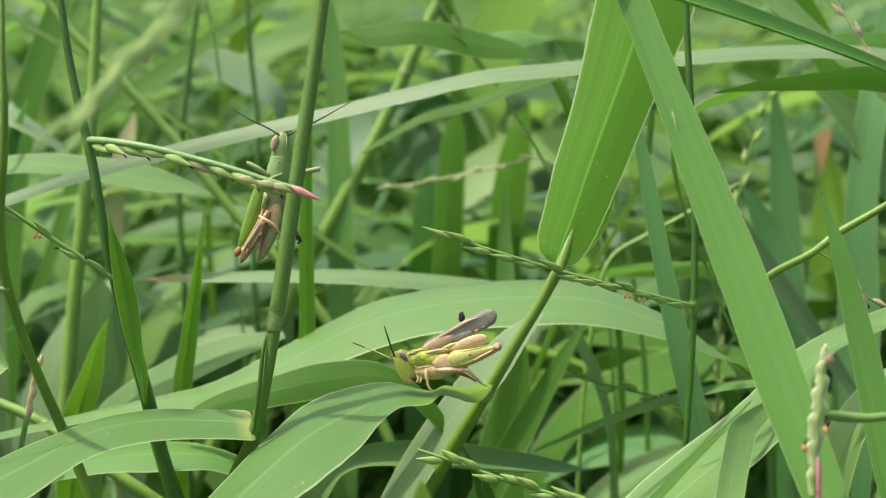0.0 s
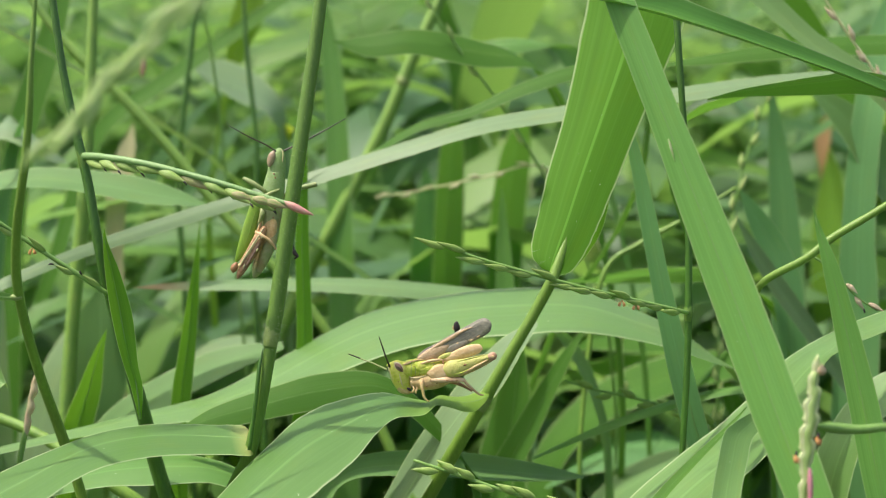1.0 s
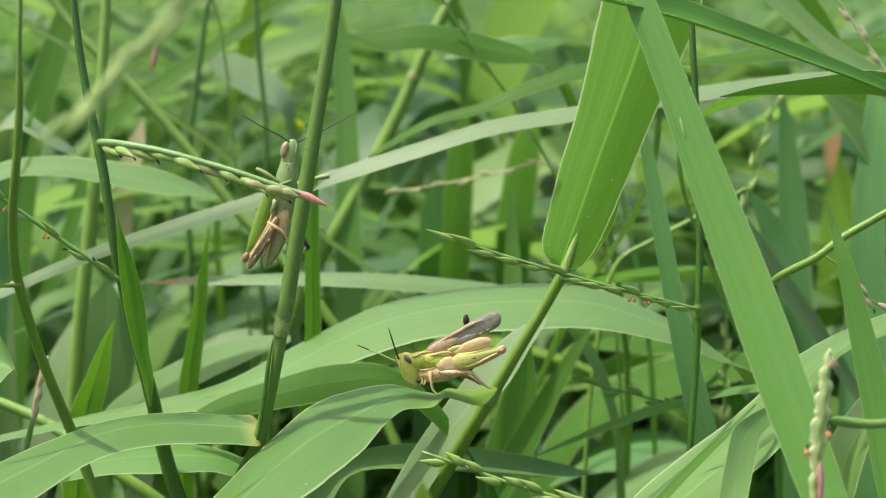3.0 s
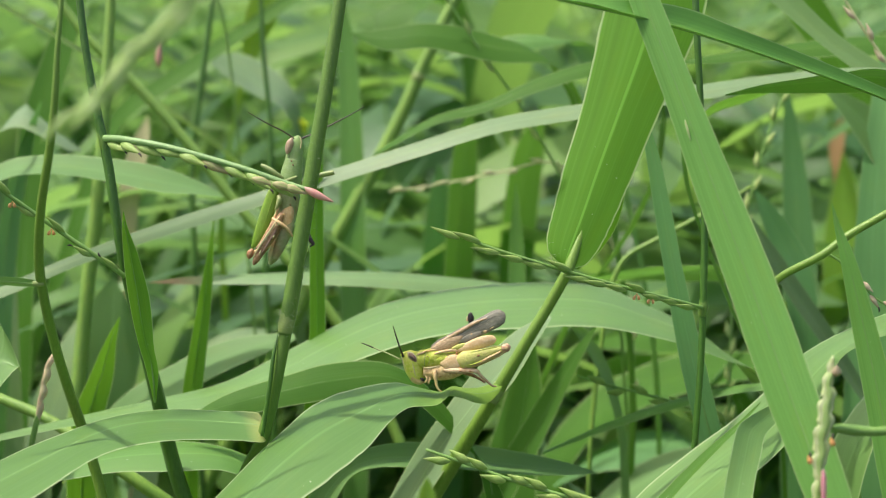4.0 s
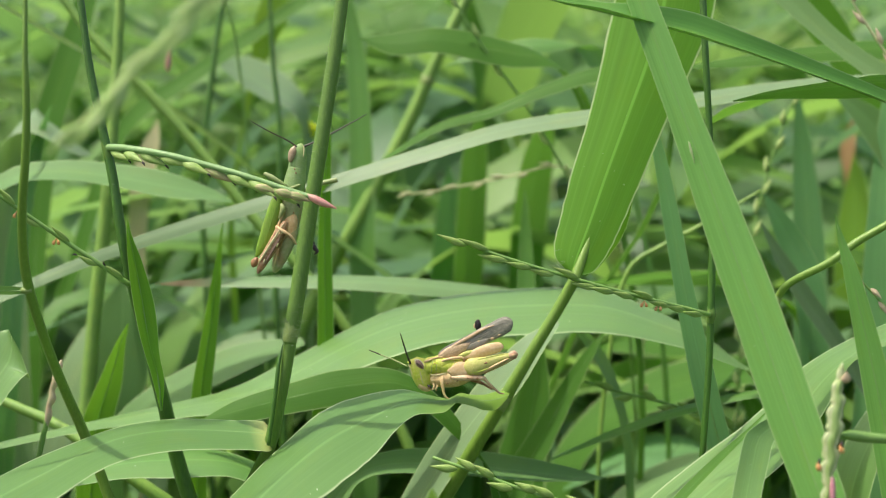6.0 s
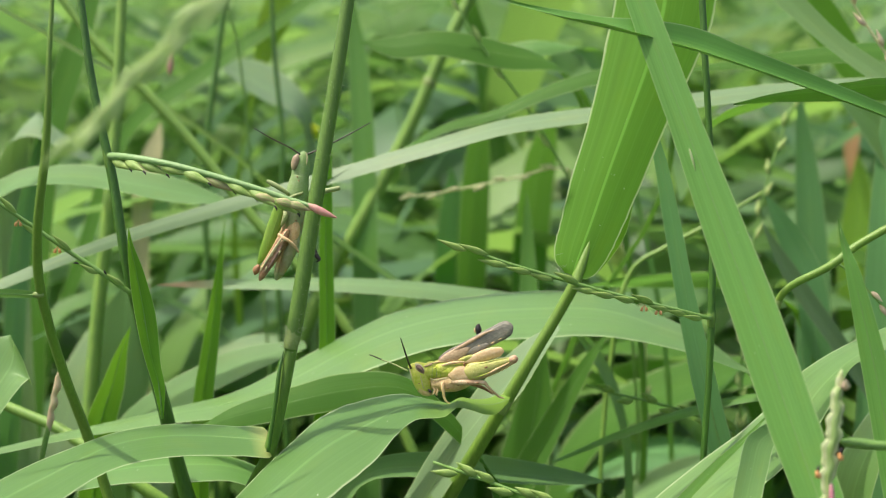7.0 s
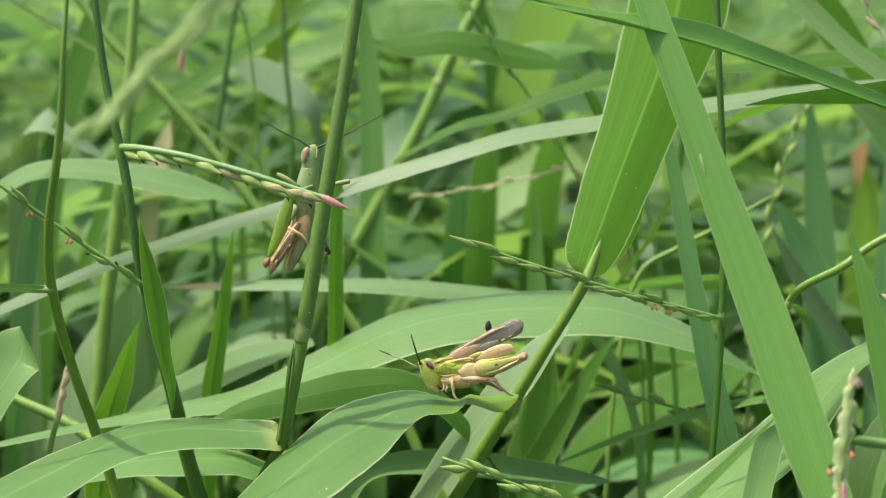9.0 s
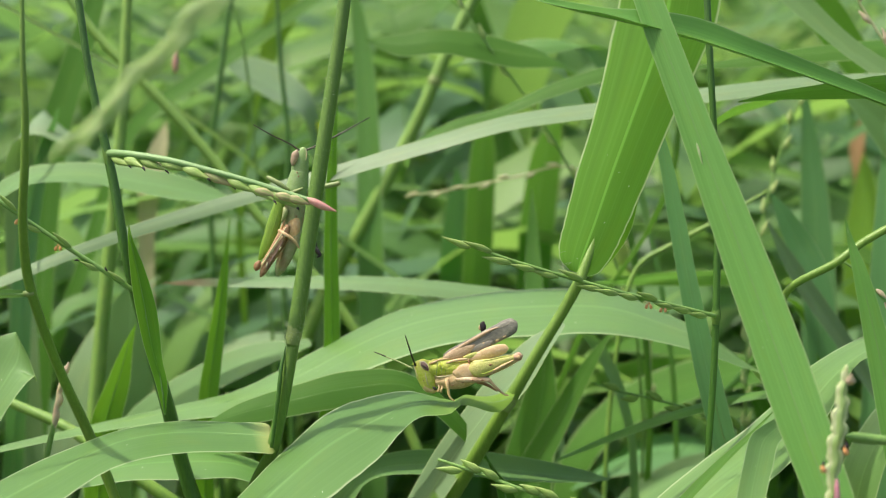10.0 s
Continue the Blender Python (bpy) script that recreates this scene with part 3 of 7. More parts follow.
def left_plant():
    """The dark thin culm with a short bright leaf and two flower spikes."""
    p = thing("grass_plant", (-43.7, -19.0, 250.8), "thin dark green grass culm with two flower spikes", "grass plant", "broad meadow grasses")
    p.location.z = 0
    tube("culm", p, [(-41.4, -7.8, 216.5, 1.56), (-52.2, 0.9, 267.3, 1.68), (-57.8, 2.2, 283.0, 1.67), (-61.1, 2.9, 296.0, 1.56), (-62.5, 2.0, 306.1, 1.50), (-64.4, -2.8, 322.2, 1.27), (-67.2, -5.0, 340.6, 1.01), (-69.9, -2.0, 359.2, 0.97), (-72.5, 0.5, 371.3, 0.87), (-74.4, 2.7, 381.7, 0.78), (-76.0, 5.4, 394.3, 0.73), (-79.3, 10.8, 419.6, 0.60), (-82.3, 15.2, 440.4, 0.23)], STEM_DARK, flute=0.05)
    tube("node", p, [(-70.4, -1.6, 361.4, 0.92), (-70.7, -1.2, 363.2, 1.04), (-71.2, -0.8, 365.0, 0.9)], STEM)
    blade("short_leaf", p, [(-60.4, -10.6, 309.4, 0.24, 0.00, 0.00), (-60.6, -11.0, 316.9, 1.35, -0.06, -0.29), (-62.0, -10.3, 322.8, 1.83, 0.18, -1.57), (-63.6, -8.1, 333.1, 2.07, 1.15, -1.79), (-65.0, -6.9, 341.3, 1.35, 0.80, -1.07), (-66.0, -6.3, 346.5, 0.41, 0.43, -0.38), (-66.1, -6.2, 349.3, 0.06, 0.00, 0.00)], LEAF_BRIGHT, 0.2, n=20, rib=0.2, label="short pointed bright green blade")
    hairs(p, [(-69.9, -2.0, 359.2), (-67.2, -5.0, 340.6), (-64.3, -7.4, 329.0)], 1.4, 90, 0.5, seed=12)
    raceme(p, [(-70.7, -1.1, 363.8), (-66.0, -5.1, 364.1), (-56.5, -9.4, 363.2), (-47.0, -11.9, 361.1), (-38.8, -14.3, 359.1), (-31.9, -15.8, 357.0), (-26.7, -17.1, 355.6)], 0.80, 4.9, 6.8, 1.0, GRAIN, lean=10, first=0.02, last=0.97, dots=0.85, seed=4, sides=(-1,), name="flower_spike", blush=0.16, axis=AXIS_DULL)
    tip = tube("spike_tip", p, [(-27.5, -17.0, 356.0, 0.28), (-26.2, -17.2, 355.3, 0.73), (-24.4, -17.4, 354.4, 0.73), (-21.7, -17.6, 353.3, 0.11)], GRAIN_PINK, label="pink end of the flower spike")
    o = np.array(p.location) / MM
    for x, y, z in ((-38.0, -15.7, 357.7), (-33.8, -16.9, 356.9), (-31.6, -17.0, 356.3)):
        spikelet(p, np.array((x, y, z)) - o, (1, -0.05, -0.32), 5.2, 0.85, GRAIN_BLUSH)
    raceme(p, [(-66.4, -6.1, 335.4), (-71.4, -7.2, 339.6), (-78.5, -8.1, 345.1), (-84.9, -9.0, 350.3), (-90.0, -10.2, 354.6), (-96.5, -10.1, 359.8)], 0.55, 6.5, 4.8, 0.6, lean=5, anthers=(0.47, 0.72), dots=0.3, seed=9, sides=(-1, 1), name="flower_spike")
    return p


def swaying_plant():
    """The outermost bent culm."""
    p = thing("grass_plant", (-65.4, -22.3, 259.1), "bent slender grass culm with a pale leaf collar", "grass plant", "broad meadow grasses")
    p.location.z = 0
    tube("culm", p, [(-65.1, -15.0, 221.3, 1.6), (-73.5, -5.8, 283.7, 1.10), (-75.7, -4.7, 293.6, 1.10), (-78.0, -4.8, 302.9, 1.09), (-79.3, -11.1, 316.6, 1.00), (-78.8, -21.1, 332.0, 0.95), (-78.2, -26.1, 342.3, 0.93), (-75.8, -30.7, 354.3, 0.85), (-73.0, -32.4, 365.7, 0.79), (-71.5, -32.5, 374.7, 0.68), (-70.7, -31.6, 383.9, 0.52), (-69.8, -29.2, 395.0, 0.41), (-68.8, -25.3, 413.3, 0.16)], STEM_LIGHT, flute=0.04)
    blade("pale_leaf", p, [(-78.6, -24.9, 338.3, -0.11, -0.11, -0.54), (-81.9, -25.3, 338.7, -0.15, 0.31, -0.92), (-85.9, -26.2, 339.2, -0.16, 0.32, -0.92), (-93.3, -27.2, 339.3, -0.18, 0.33, -0.86), (-102.5, -29.2, 337.2, 0.00, 0.05, -0.21)], LEAF_PALE, 0.1, n=16, rib=0.2)
    tube("collar", p, [(-77.8, -24.9, 338.4, 0.44), (-78.9, -24.9, 338.4, 0.72), (-80.0, -24.8, 338.5, 0.50)], NODE, sides=8)
    return p


def wiry_plant():
    """The dark wiry culm with the long thin spike that crosses the broad leaf."""
    p = thing("grass_plant", (51.7, -9.8, 245.6), "wiry dark culm with a slender green flower spike", "grass plant", "broad meadow grasses")
    p.location.z = 0
    tube("culm", p, [(51.3, -10.5, 218.3, 1.19), (53.2, -5.2, 276.8, 0.73), (54.5, -3.3, 295.7, 0.73), (55.6, -1.1, 315.4, 0.77), (55.9, 0.4, 327.6, 0.82), (56.0, 3.0, 344.4, 0.77), (55.4, 5.8, 362.3, 0.71), (54.2, 8.8, 381.3, 0.77), (53.6, 11.5, 394.2, 0.77), (52.6, 17.3, 421.2, 0.61), (51.8, 21.5, 441.2, 0.26)], STEM_DARK, flute=0.06)
    tube("node", p, [(55.7, -0.1, 325.2, 0.77), (55.9, 0.3, 327.0, 1.03), (56.0, 0.7, 328.8, 0.82)], STEM)
    raceme(p, [(55.5, -0.7, 327.3), (48.5, -4.2, 329.9), (38.2, -8.5, 333.5), (26.1, -11.7, 337.6), (15.6, -13.0, 341.1), (7.5, -13.5, 343.9), (1.5, -13.0, 346.3)], 0.46, 4.6, 6.0, 0.66, lean=3, first=0.03, last=1.04, anthers=(0.26, 0.31), dots=0.25, seed=2, sides=(1, 1, 1, -1), name="flower_spike")
    return p


def front_leaf():
    p = thing("grass_leaf", (75.9, -69.3, 273.8), "long straight green leaf blade standing in front", "grass leaf", "broad meadow grasses")
    p.location.z = 0
    blade("leaf_blade", p, [(75.1, -91.6, 236.3, 4.5, 0, 1.5), (70.5, -76.3, 293.6, 2.48, -1.87, 3.24), (66.1, -64.8, 309.4, 3.08, -2.05, 1.88), (60.9, -54.1, 325.9, 3.79, -2.43, 1.57), (55.9, -44.6, 342.0, 3.79, -2.37, 1.36), (50.9, -36.3, 356.9, 3.49, -2.16, 0.91), (44.9, -27.4, 374.4, 3.10, -2.06, -0.06), (38.5, -18.4, 392.7, 2.78, -1.73, 0.05), (31.6, -8.5, 413.1, 2.07, -1.24, -0.06), (24.1, 1.6, 434.3, 0.27, -0.10, 0.01)], LEAF_FRONT, -0.10, n=40, label="straight ribbed blade with pale scratches")
    o = np.array(p.location) / MM
    spikelet(p, np.array((45.1, -29.8, 371.0)) - o, (0.28, -0.2, -1), 4.2, 0.2, HUSK, (0, -1, 0.3)).name = "scratch"
    return p


def side_leaf():
    p = thing("grass_leaf", (88.0, -58.4, 267.4), "narrow pointed green leaf blade", "grass leaf", "broad meadow grasses")
    p.location.z = 0
    blade("leaf_blade", p, [(93.4, -67.6, 233.6, 3.5, 0, 1), (89.0, -44.7, 288.6, 2.57, -1.67, 0.78), (86.1, -39.7, 302.4, 2.62, -1.70, 0.68), (83.6, -35.0, 317.2, 2.35, -1.42, 1.04), (80.7, -31.0, 331.4, 1.93, -1.20, 0.61), (77.7, -27.8, 344.1, 1.17, -0.72, 0.44), (75.9, -25.9, 350.2, 0.51, -0.27, 0.16), (74.7, -25.5, 354.6, 0.05, 0.00, 0.00)], LEAF_FRONT, -0.12, n=30)
    return p


def crossing_leaf():
    p = thing("grass_leaf", (151.2, -9.8, 245.6), "dark glossy leaf blade arching across the upright grass", "grass leaf", "broad meadow grasses")
    p.location.z = 0
    blade("leaf_blade", p, [(149.9, -15.0, 221.3, 3, 0, 1), (146.4, -2.6, 308.3, 4.04, 1.91, -0.63), (125.7, -3.4, 352.9, -0.10, -0.80, -0.90), (104.8, -7.7, 366.2, -0.50, -1.10, -0.80), (88.1, -10.3, 373.5, -0.60, -1.40, -0.80), (68.3, -12.8, 380.7, -0.60, -2.00, -1.30), (55.8, -15.0, 384.9, -0.45, -2.50, -1.60), (46.4, -15.9, 387.9, -0.71, -2.94, -1.81), (36.6, -16.9, 390.2, -0.28, -2.33, -1.36), (28.8, -16.1, 391.7, -0.44, -1.64, -0.48), (22.3, -15.3, 392.9, -0.36, -1.13, -0.51), (12.8, -12.8, 395.2, 0.00, -0.07, -0.32), (4.0, -11.2, 398.1, 0.00, 0.01, -0.05)], LEAF_CROSS, -0.75, n=48, rib=0.2)
    return p


def right_spike():
    p = thing("grass_spike", (61.3, -75.6, 277.6), "stout nodding flower spike with orange anthers and a pink base", "grass spike", "broad meadow grasses")
    p.location.z = 0
    tube("stalk", p, [(61.3, -80.6, 254.4, 0.8), (62.0, -72.6, 296.6, 0.57), (62.9, -69.7, 310.5, 0.57), (63.6, -68.9, 314.2, 0.66)], STEM, sides=8)
    tube("pink_base", p, [(63.1, -71.5, 309.7, 0.33), (63.2, -70.8, 312.9, 0.42), (63.2, -70.2, 315.7, 0.47), (63.1, -69.8, 317.3, 0.19)], GRAIN_MAGENTA, label="magenta floret at the foot of the spike")
    o = np.array(p.location) / MM
    husk = [((62.5, -69.7, 310.5), 0.57), ((62.6, -69.4, 311.6), 0.82), ((62.4, -69.2, 312.7), 0.64), ((62.5, -69.0, 313.8), 0.92), ((62.9, -68.7, 314.9), 0.76), ((63.0, -68.5, 316.0), 1.14), ((62.8, -68.2, 317.1), 0.93), ((62.9, -68.0, 318.2), 1.39), ((63.3, -67.8, 319.3), 1.11), ((63.3, -67.5, 320.4), 1.51), ((63.1, -67.3, 321.6), 1.11), ((63.3, -67.1, 322.7), 1.52), ((63.8, -66.8, 323.8), 1.14), ((64.0, -66.6, 324.9), 1.56), ((63.9, -66.4, 326.0), 1.12), ((64.0, -66.1, 327.1), 1.47), ((64.4, -65.9, 328.2), 1.03), ((64.5, -65.7, 329.3), 1.29), ((64.3, -65.4, 330.4), 0.86), ((64.4, -65.2, 331.5), 1.01), ((64.8, -64.9, 332.6), 0.63), ((64.9, -64.7, 333.8), 0.70), ((65.2, -64.4, 335.4), 0.08)]
    loft("husk", p, [(*(np.array(c) - o), w, 0.35) for c, w in husk], HUSK, n=88, label="pale scalloped husks")
    loft("rachis", p, [(*(np.array(c) - o + np.array((0.1, -0.18, 0))), w * 0.5, 0.3) for c, w in husk[:-2]], AXIS, n=60, label="flat green axis")
    spikelet(p, np.array((65.8, -65.1, 332.1)) - o, (-0.1, -0.3, 1), 2.3, 0.8, GRAIN_TAN)
    for x, y, d in ((64.4, -69.2, 322.4), (60.7, -69.8, 319.5)):
        q = np.array((x, y, d)) - o
        tube("anther", p, [(*(q + np.array((0.1, 0, 0.5))), 0.15), (*q, 0.3), (*(q + np.array((0.15, 0, -0.5))), 0.5), (*(q + np.array((0.3, 0, -1.0))), 0.4)], ANTHER, sides=7, n=6, raw=True)
        tube("stigma", p, [(*(q + np.array((0.3, 0.2, 1.0))), 0.1), (*(q + np.array((0.1, 0, 0.4))), 0.28), (*(q + np.array((0.1, 0, -0.2))), 0.1)], BLACK, sides=6, n=4, raw=True)
    tube("side_shoot", p, [(65.3, -65.9, 323.4, 0.24), (66.8, -65.0, 322.9, 0.76), (69.8, -63.1, 321.9, 0.91), (73.0, -62.2, 321.3, 0.82), (84.1, -58.7, 318.9, 0.69), (90.7, -63.5, 286.8, 0.8)], STALK, sides=8, label="pale side shoot")
    return p


def farther(rows, k):
    """The same plant k times as far from the eye's resting place and k times as large, still rooted in the ground."""
    e = np.array(EYE) / MM
    made = [(*(e + (np.array(r[:3]) - e) * k), *(np.array(r[3:]) * k)) for r in rows]
    return [(*made[0][:2], -6.0, *made[0][3:])] + made[1:]


def free_leaf(label, rows, material, fold=0.12, rib=0.18, n=36, ripple=0.0, name="grass_leaf", far=1.0):
    """A single blade rooted in the ground; the first row is its root."""
    rows = farther(rows, far) if far > 1 else rows
    p = thing(name, (rows[0][0], rows[0][1], 0), label, "grass leaf", "meadow leaves")
    blade("leaf_blade", p, rows, material, fold, n=n, rib=rib, ripple=ripple)
    return p


def root(x, y):
    """A narrow blade foot at the ground."""
    return (x, y, -6, 1.5, 0, 0.3)


plants = {}
plants["hairy"] = hairy_plant()
plants["perch"] = perch_plant()
plants["left"] = left_plant()
plants["sway"] = swaying_plant()
plants["wiry"] = wiry_plant()
plants["front"] = front_leaf()
plants["side"] = side_leaf()
plants["cross"] = crossing_leaf()
plants["spike"] = right_spike()

# leaves behind the grasshopper
plants["arch"] = free_leaf("broad arching leaf in the sun behind the grasshopper", [root(120, 62), (94.1, 43.5, 275.2, 4.50, 1.40, -0.60), (80.2, 45.0, 296.9, 2.50, -3.20, 0.90), (69.6, 43.5, 304.4, -0.60, -6.40, 0.30), (59.8, 41.7, 310.1, -1.45, -8.80, -0.40), (51.1, 42.4, 313.3, -1.52, -10.43, -0.97), (38.0, 44.2, 316.9, -2.27, -14.61, -1.40), (20.5, 44.3, 317.3, -0.97, -16.70, -1.61), (1.6, 43.9, 315.8, -0.77, -16.66, -1.40), (-13.8, 41.7, 312.7, 1.33, -16.15, -1.41), (-26.2, 38.2, 308.2, 1.79, -14.53, -1.00), (-37.8, 35.0, 302.8, 2.74, -12.43, -0.78), (-50.4, 31.5, 298.3, 3.50, -9.65, 0.27), (-69.0, 28.4, 295.6, 1.73, -5.11, 0.01), (-88.9, 23.8, 293.0, 0.83, -3.06, 0.01), (-103.3, 18.3, 291.3, 0.65, -2.06, -0.09), (-117.3, 12.7, 289.3, 0.37, -1.03, 0.03)], LEAF_SHEEN, 0.08, n=64, rib=0.2)
plants["redtip"] = free_leaf("narrow horizontal leaf with a withered reddish tip", [root(30, 85), (52.4, 89.5, 261.0, 1.30, 0.57, -0.21), (39.4, 89.0, 296.7, 1.53, 1.02, 0.46), (23.1, 80.3, 309.0, 0.20, -3.44, -1.78), (2.5, 78.2, 313.3, 0.02, -3.40, -1.56), (-20.5, 76.6, 315.5, 0.17, -3.35, -1.34), (-40.4, 76.1, 315.8, 0.27, -2.50, -1.09), (-58.7, 75.6, 315.5, 0.24, -1.73, -0.89), (-71.0, 75.5, 315.1, 0.13, -0.85, -0.70), (-79.8, 75.4, 314.7, 0.00, 0.02, -0.07)], LEAF_RED, 0.1, n=50, rib=0.2)
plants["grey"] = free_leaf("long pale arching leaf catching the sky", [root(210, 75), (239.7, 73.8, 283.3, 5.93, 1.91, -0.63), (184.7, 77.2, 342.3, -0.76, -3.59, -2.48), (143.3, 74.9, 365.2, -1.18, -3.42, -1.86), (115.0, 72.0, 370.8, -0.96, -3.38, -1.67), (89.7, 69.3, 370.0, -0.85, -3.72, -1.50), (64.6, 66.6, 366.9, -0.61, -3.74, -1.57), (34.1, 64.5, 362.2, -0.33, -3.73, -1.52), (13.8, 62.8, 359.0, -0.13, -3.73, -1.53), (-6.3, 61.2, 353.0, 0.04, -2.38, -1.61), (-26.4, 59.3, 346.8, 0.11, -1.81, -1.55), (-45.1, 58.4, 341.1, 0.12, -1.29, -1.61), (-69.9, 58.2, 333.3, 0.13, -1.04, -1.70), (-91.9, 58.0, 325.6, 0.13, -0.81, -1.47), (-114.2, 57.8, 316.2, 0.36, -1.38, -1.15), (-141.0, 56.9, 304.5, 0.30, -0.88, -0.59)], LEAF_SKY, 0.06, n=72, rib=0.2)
free_leaf("pale leaf lying level among the stems", [root(-95, 100), (-163.3, 73.8, 283.3, 3.78, 1.91, -0.63), (-140.9, 78.5, 324.3, 3.82, -4.39, -1.43), (-119.9, 81.5, 343.6, 1.62, -5.43, -1.48), (-106.1, 82.0, 345.7, 1.44, -5.50, -1.80), (-92.4, 81.7, 344.5, 1.25, -5.60, -2.31), (-77.1, 81.1, 341.8, 1.04, -5.66, -2.57), (-66.6, 81.7, 339.4, 0.72, -4.33, -1.14), (-59.9, 82.7, 337.1, 0.08, -0.56, -0.22)], LEAF_PALE, 0.1)
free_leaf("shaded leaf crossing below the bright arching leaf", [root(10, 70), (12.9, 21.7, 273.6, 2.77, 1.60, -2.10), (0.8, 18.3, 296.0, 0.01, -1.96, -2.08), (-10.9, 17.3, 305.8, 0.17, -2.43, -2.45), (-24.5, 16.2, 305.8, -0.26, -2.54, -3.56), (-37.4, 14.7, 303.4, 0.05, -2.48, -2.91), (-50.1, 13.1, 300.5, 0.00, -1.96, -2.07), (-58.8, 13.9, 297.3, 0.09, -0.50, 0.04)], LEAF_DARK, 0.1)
free_leaf("leaf low in the shade behind the perch leaf", [root(-20, 55), (-33.2, 21.1, 256.4, 2.92, -2.14, -0.45), (-27.6, 23.2, 275.8, 3.04, -4.05, 0.21), (-19.5, 25.6, 282.4, 0.30, -5.24, -0.58), (-0.5, 26.8, 283.2, 0.01, -6.33, -0.92), (15.8, 27.9, 281.1, -0.26, -5.80, -0.81), (29.7, 29.9, 278.7, -0.36, -4.12, -0.15), (37.0, 31.2, 277.5, -0.06, -0.53, -0.09)], LEAF_PALE, 0.12)
free_leaf("leaf under the low drooping blade", [root(-70, 40), (-32.2, 12.9, 261.0, 2.54, 0.79, -1.08), (-40.6, 10.6, 283.8, 0.52, -4.28, -0.91), (-49.4, 10.2, 289.2, 0.88, -5.77, -0.67), (-62.1, 9.4, 290.3, 1.30, -6.87, -1.08), (-74.9, 9.2, 289.4, 1.33, -5.79, -0.79), (-87.9, 9.0, 286.2, 1.13, -4.15, -0.29), (-98.6, 10.0, 283.5, 0.16, -0.55, -0.19)], LEAF, 0.1)
free_leaf("bright green upright grass blade", [root(-55, 90), (-65.7, 47.7, 261.2, 2.30, 0.94, -0.39), (-64.6, 51.8, 290.5, 2.43, 0.96, -0.31), (-62.7, 54.9, 304.7, 2.00, 0.96, -0.27), (-60.8, 57.9, 318.9, 1.28, 0.97, -0.23), (-59.4, 59.8, 330.4, 0.35, 0.49, -0.10), (-58.5, 60.8, 337.3, 0.07, 0.00, 0.00)], LEAF_BRIGHT, 0.15, rib=0.2)
free_leaf("bluish shaded blade hanging behind the front leaf", [root(62, 30), (72.6, 20.6, 258.9, 3.12, -1.30, 1.22), (63.9, 23.7, 288.1, 2.58, -1.11, 1.31), (58.8, 25.9, 308.0, 2.60, -1.10, 0.92), (54.8, 28.8, 326.2, 2.09, -0.94, 0.51), (51.9, 32.1, 341.8, 1.89, -0.86, 0.45), (49.2, 35.6, 356.1, 1.37, -0.62, 0.37), (46.4, 37.8, 366.3, 0.79, -0.40, 0.15), (44.6, 39.2, 375.3, 0.10, -0.09, 0.01)], LEAF_TEAL, 0.14)
plants["low"] = free_leaf("broad bent leaf in the sun", [root(30, -5), (31.5, -31.4, 274.0, 4.94, -10.63, 2.88), (45.4, -23.0, 289.3, 4.37, -11.87, 1.87), (55.1, -18.9, 296.7, 3.35, -12.40, 1.78), (64.0, -15.7, 302.4, 2.13, -12.54, 1.13), (70.9, -12.9, 308.2, 1.70, -12.00, 1.25), (77.5, -9.8, 315.7, 0.70, -10.56, 0.80), (85.2, -7.1, 321.2, -2.67, -9.19, 0.04), (97.1, -6.0, 326.1, -2.37, -7.22, -0.28), (109.7, -3.1, 330.4, -0.76, -2.07, -0.10)], LEAF_SHEEN, 0.1, rib=0.2)
free_leaf("pale sunlit leaf bent over at its tip", [root(52, -25), (50.1, -64.3, 292.5, 3.31, 0.93, -0.45), (54.7, -45.8, 302.7, 2.94, 0.94, -0.39), (58.3, -35.1, 307.0, 3.11, 1.31, -1.07), (60.8, -28.5, 309.5, 3.01, 1.25, -1.32), (63.5, -25.2, 310.4, 2.83, 1.26, -1.27), (68.1, -19.4, 311.3, 1.51, 0.83, -0.88)], LEAF_SHEEN, 0.1, rib=0.2, n=24)
free_leaf("thin dark green fold of a low leaf", [root(36, -22), (33.1, -44.4, 289.7, 0.94, -1.15, -0.61), (42.8, -38.2, 299.5, 0.65, -1.09, -0.30), (50.7, -32.9, 305.4, 0.47, -1.07, -0.23), (59.0, -27.2, 310.7, 0.17, -0.55, -0.16), (63.3, -24.0, 313.8, 0.06, 0.01, -0.06)], LEAF_DARK, 0.2, rib=0.1, n=24)
free_leaf("narrow shaded leaf slanting upward", [root(0, 118), (6.5, 72.4, 233.1, 3.92, -3.05, 0.58), (16.6, 73.4, 257.1, 3.79, -3.34, -0.33), (24.0, 74.2, 270.5, 3.34, -2.90, -0.18), (30.9, 75.9, 283.4, 2.55, -2.27, -0.08), (36.6, 76.6, 293.7, 1.42, -1.41, -0.39), (42.1, 76.9, 302.3, 0.21, -0.23, -0.10)], LEAF_DARK, 0.12)
free_leaf("pale leaf behind the slanting culm", [root(-20, 50), (-14.4, 11.0, 261.9, 3.51, -4.78, 1.54), (-2.9, 16.1, 286.0, 3.66, -5.07, 0.20), (5.2, 18.0, 297.2, 3.58, -5.62, 0.00), (13.2, 20.0, 306.8, 3.31, -5.74, -0.56), (19.7, 22.6, 314.2, 1.83, -4.68, -0.39), (25.2, 25.6, 318.4, 0.29, -0.55, -0.20)], LEAF_SKY, 0.1)
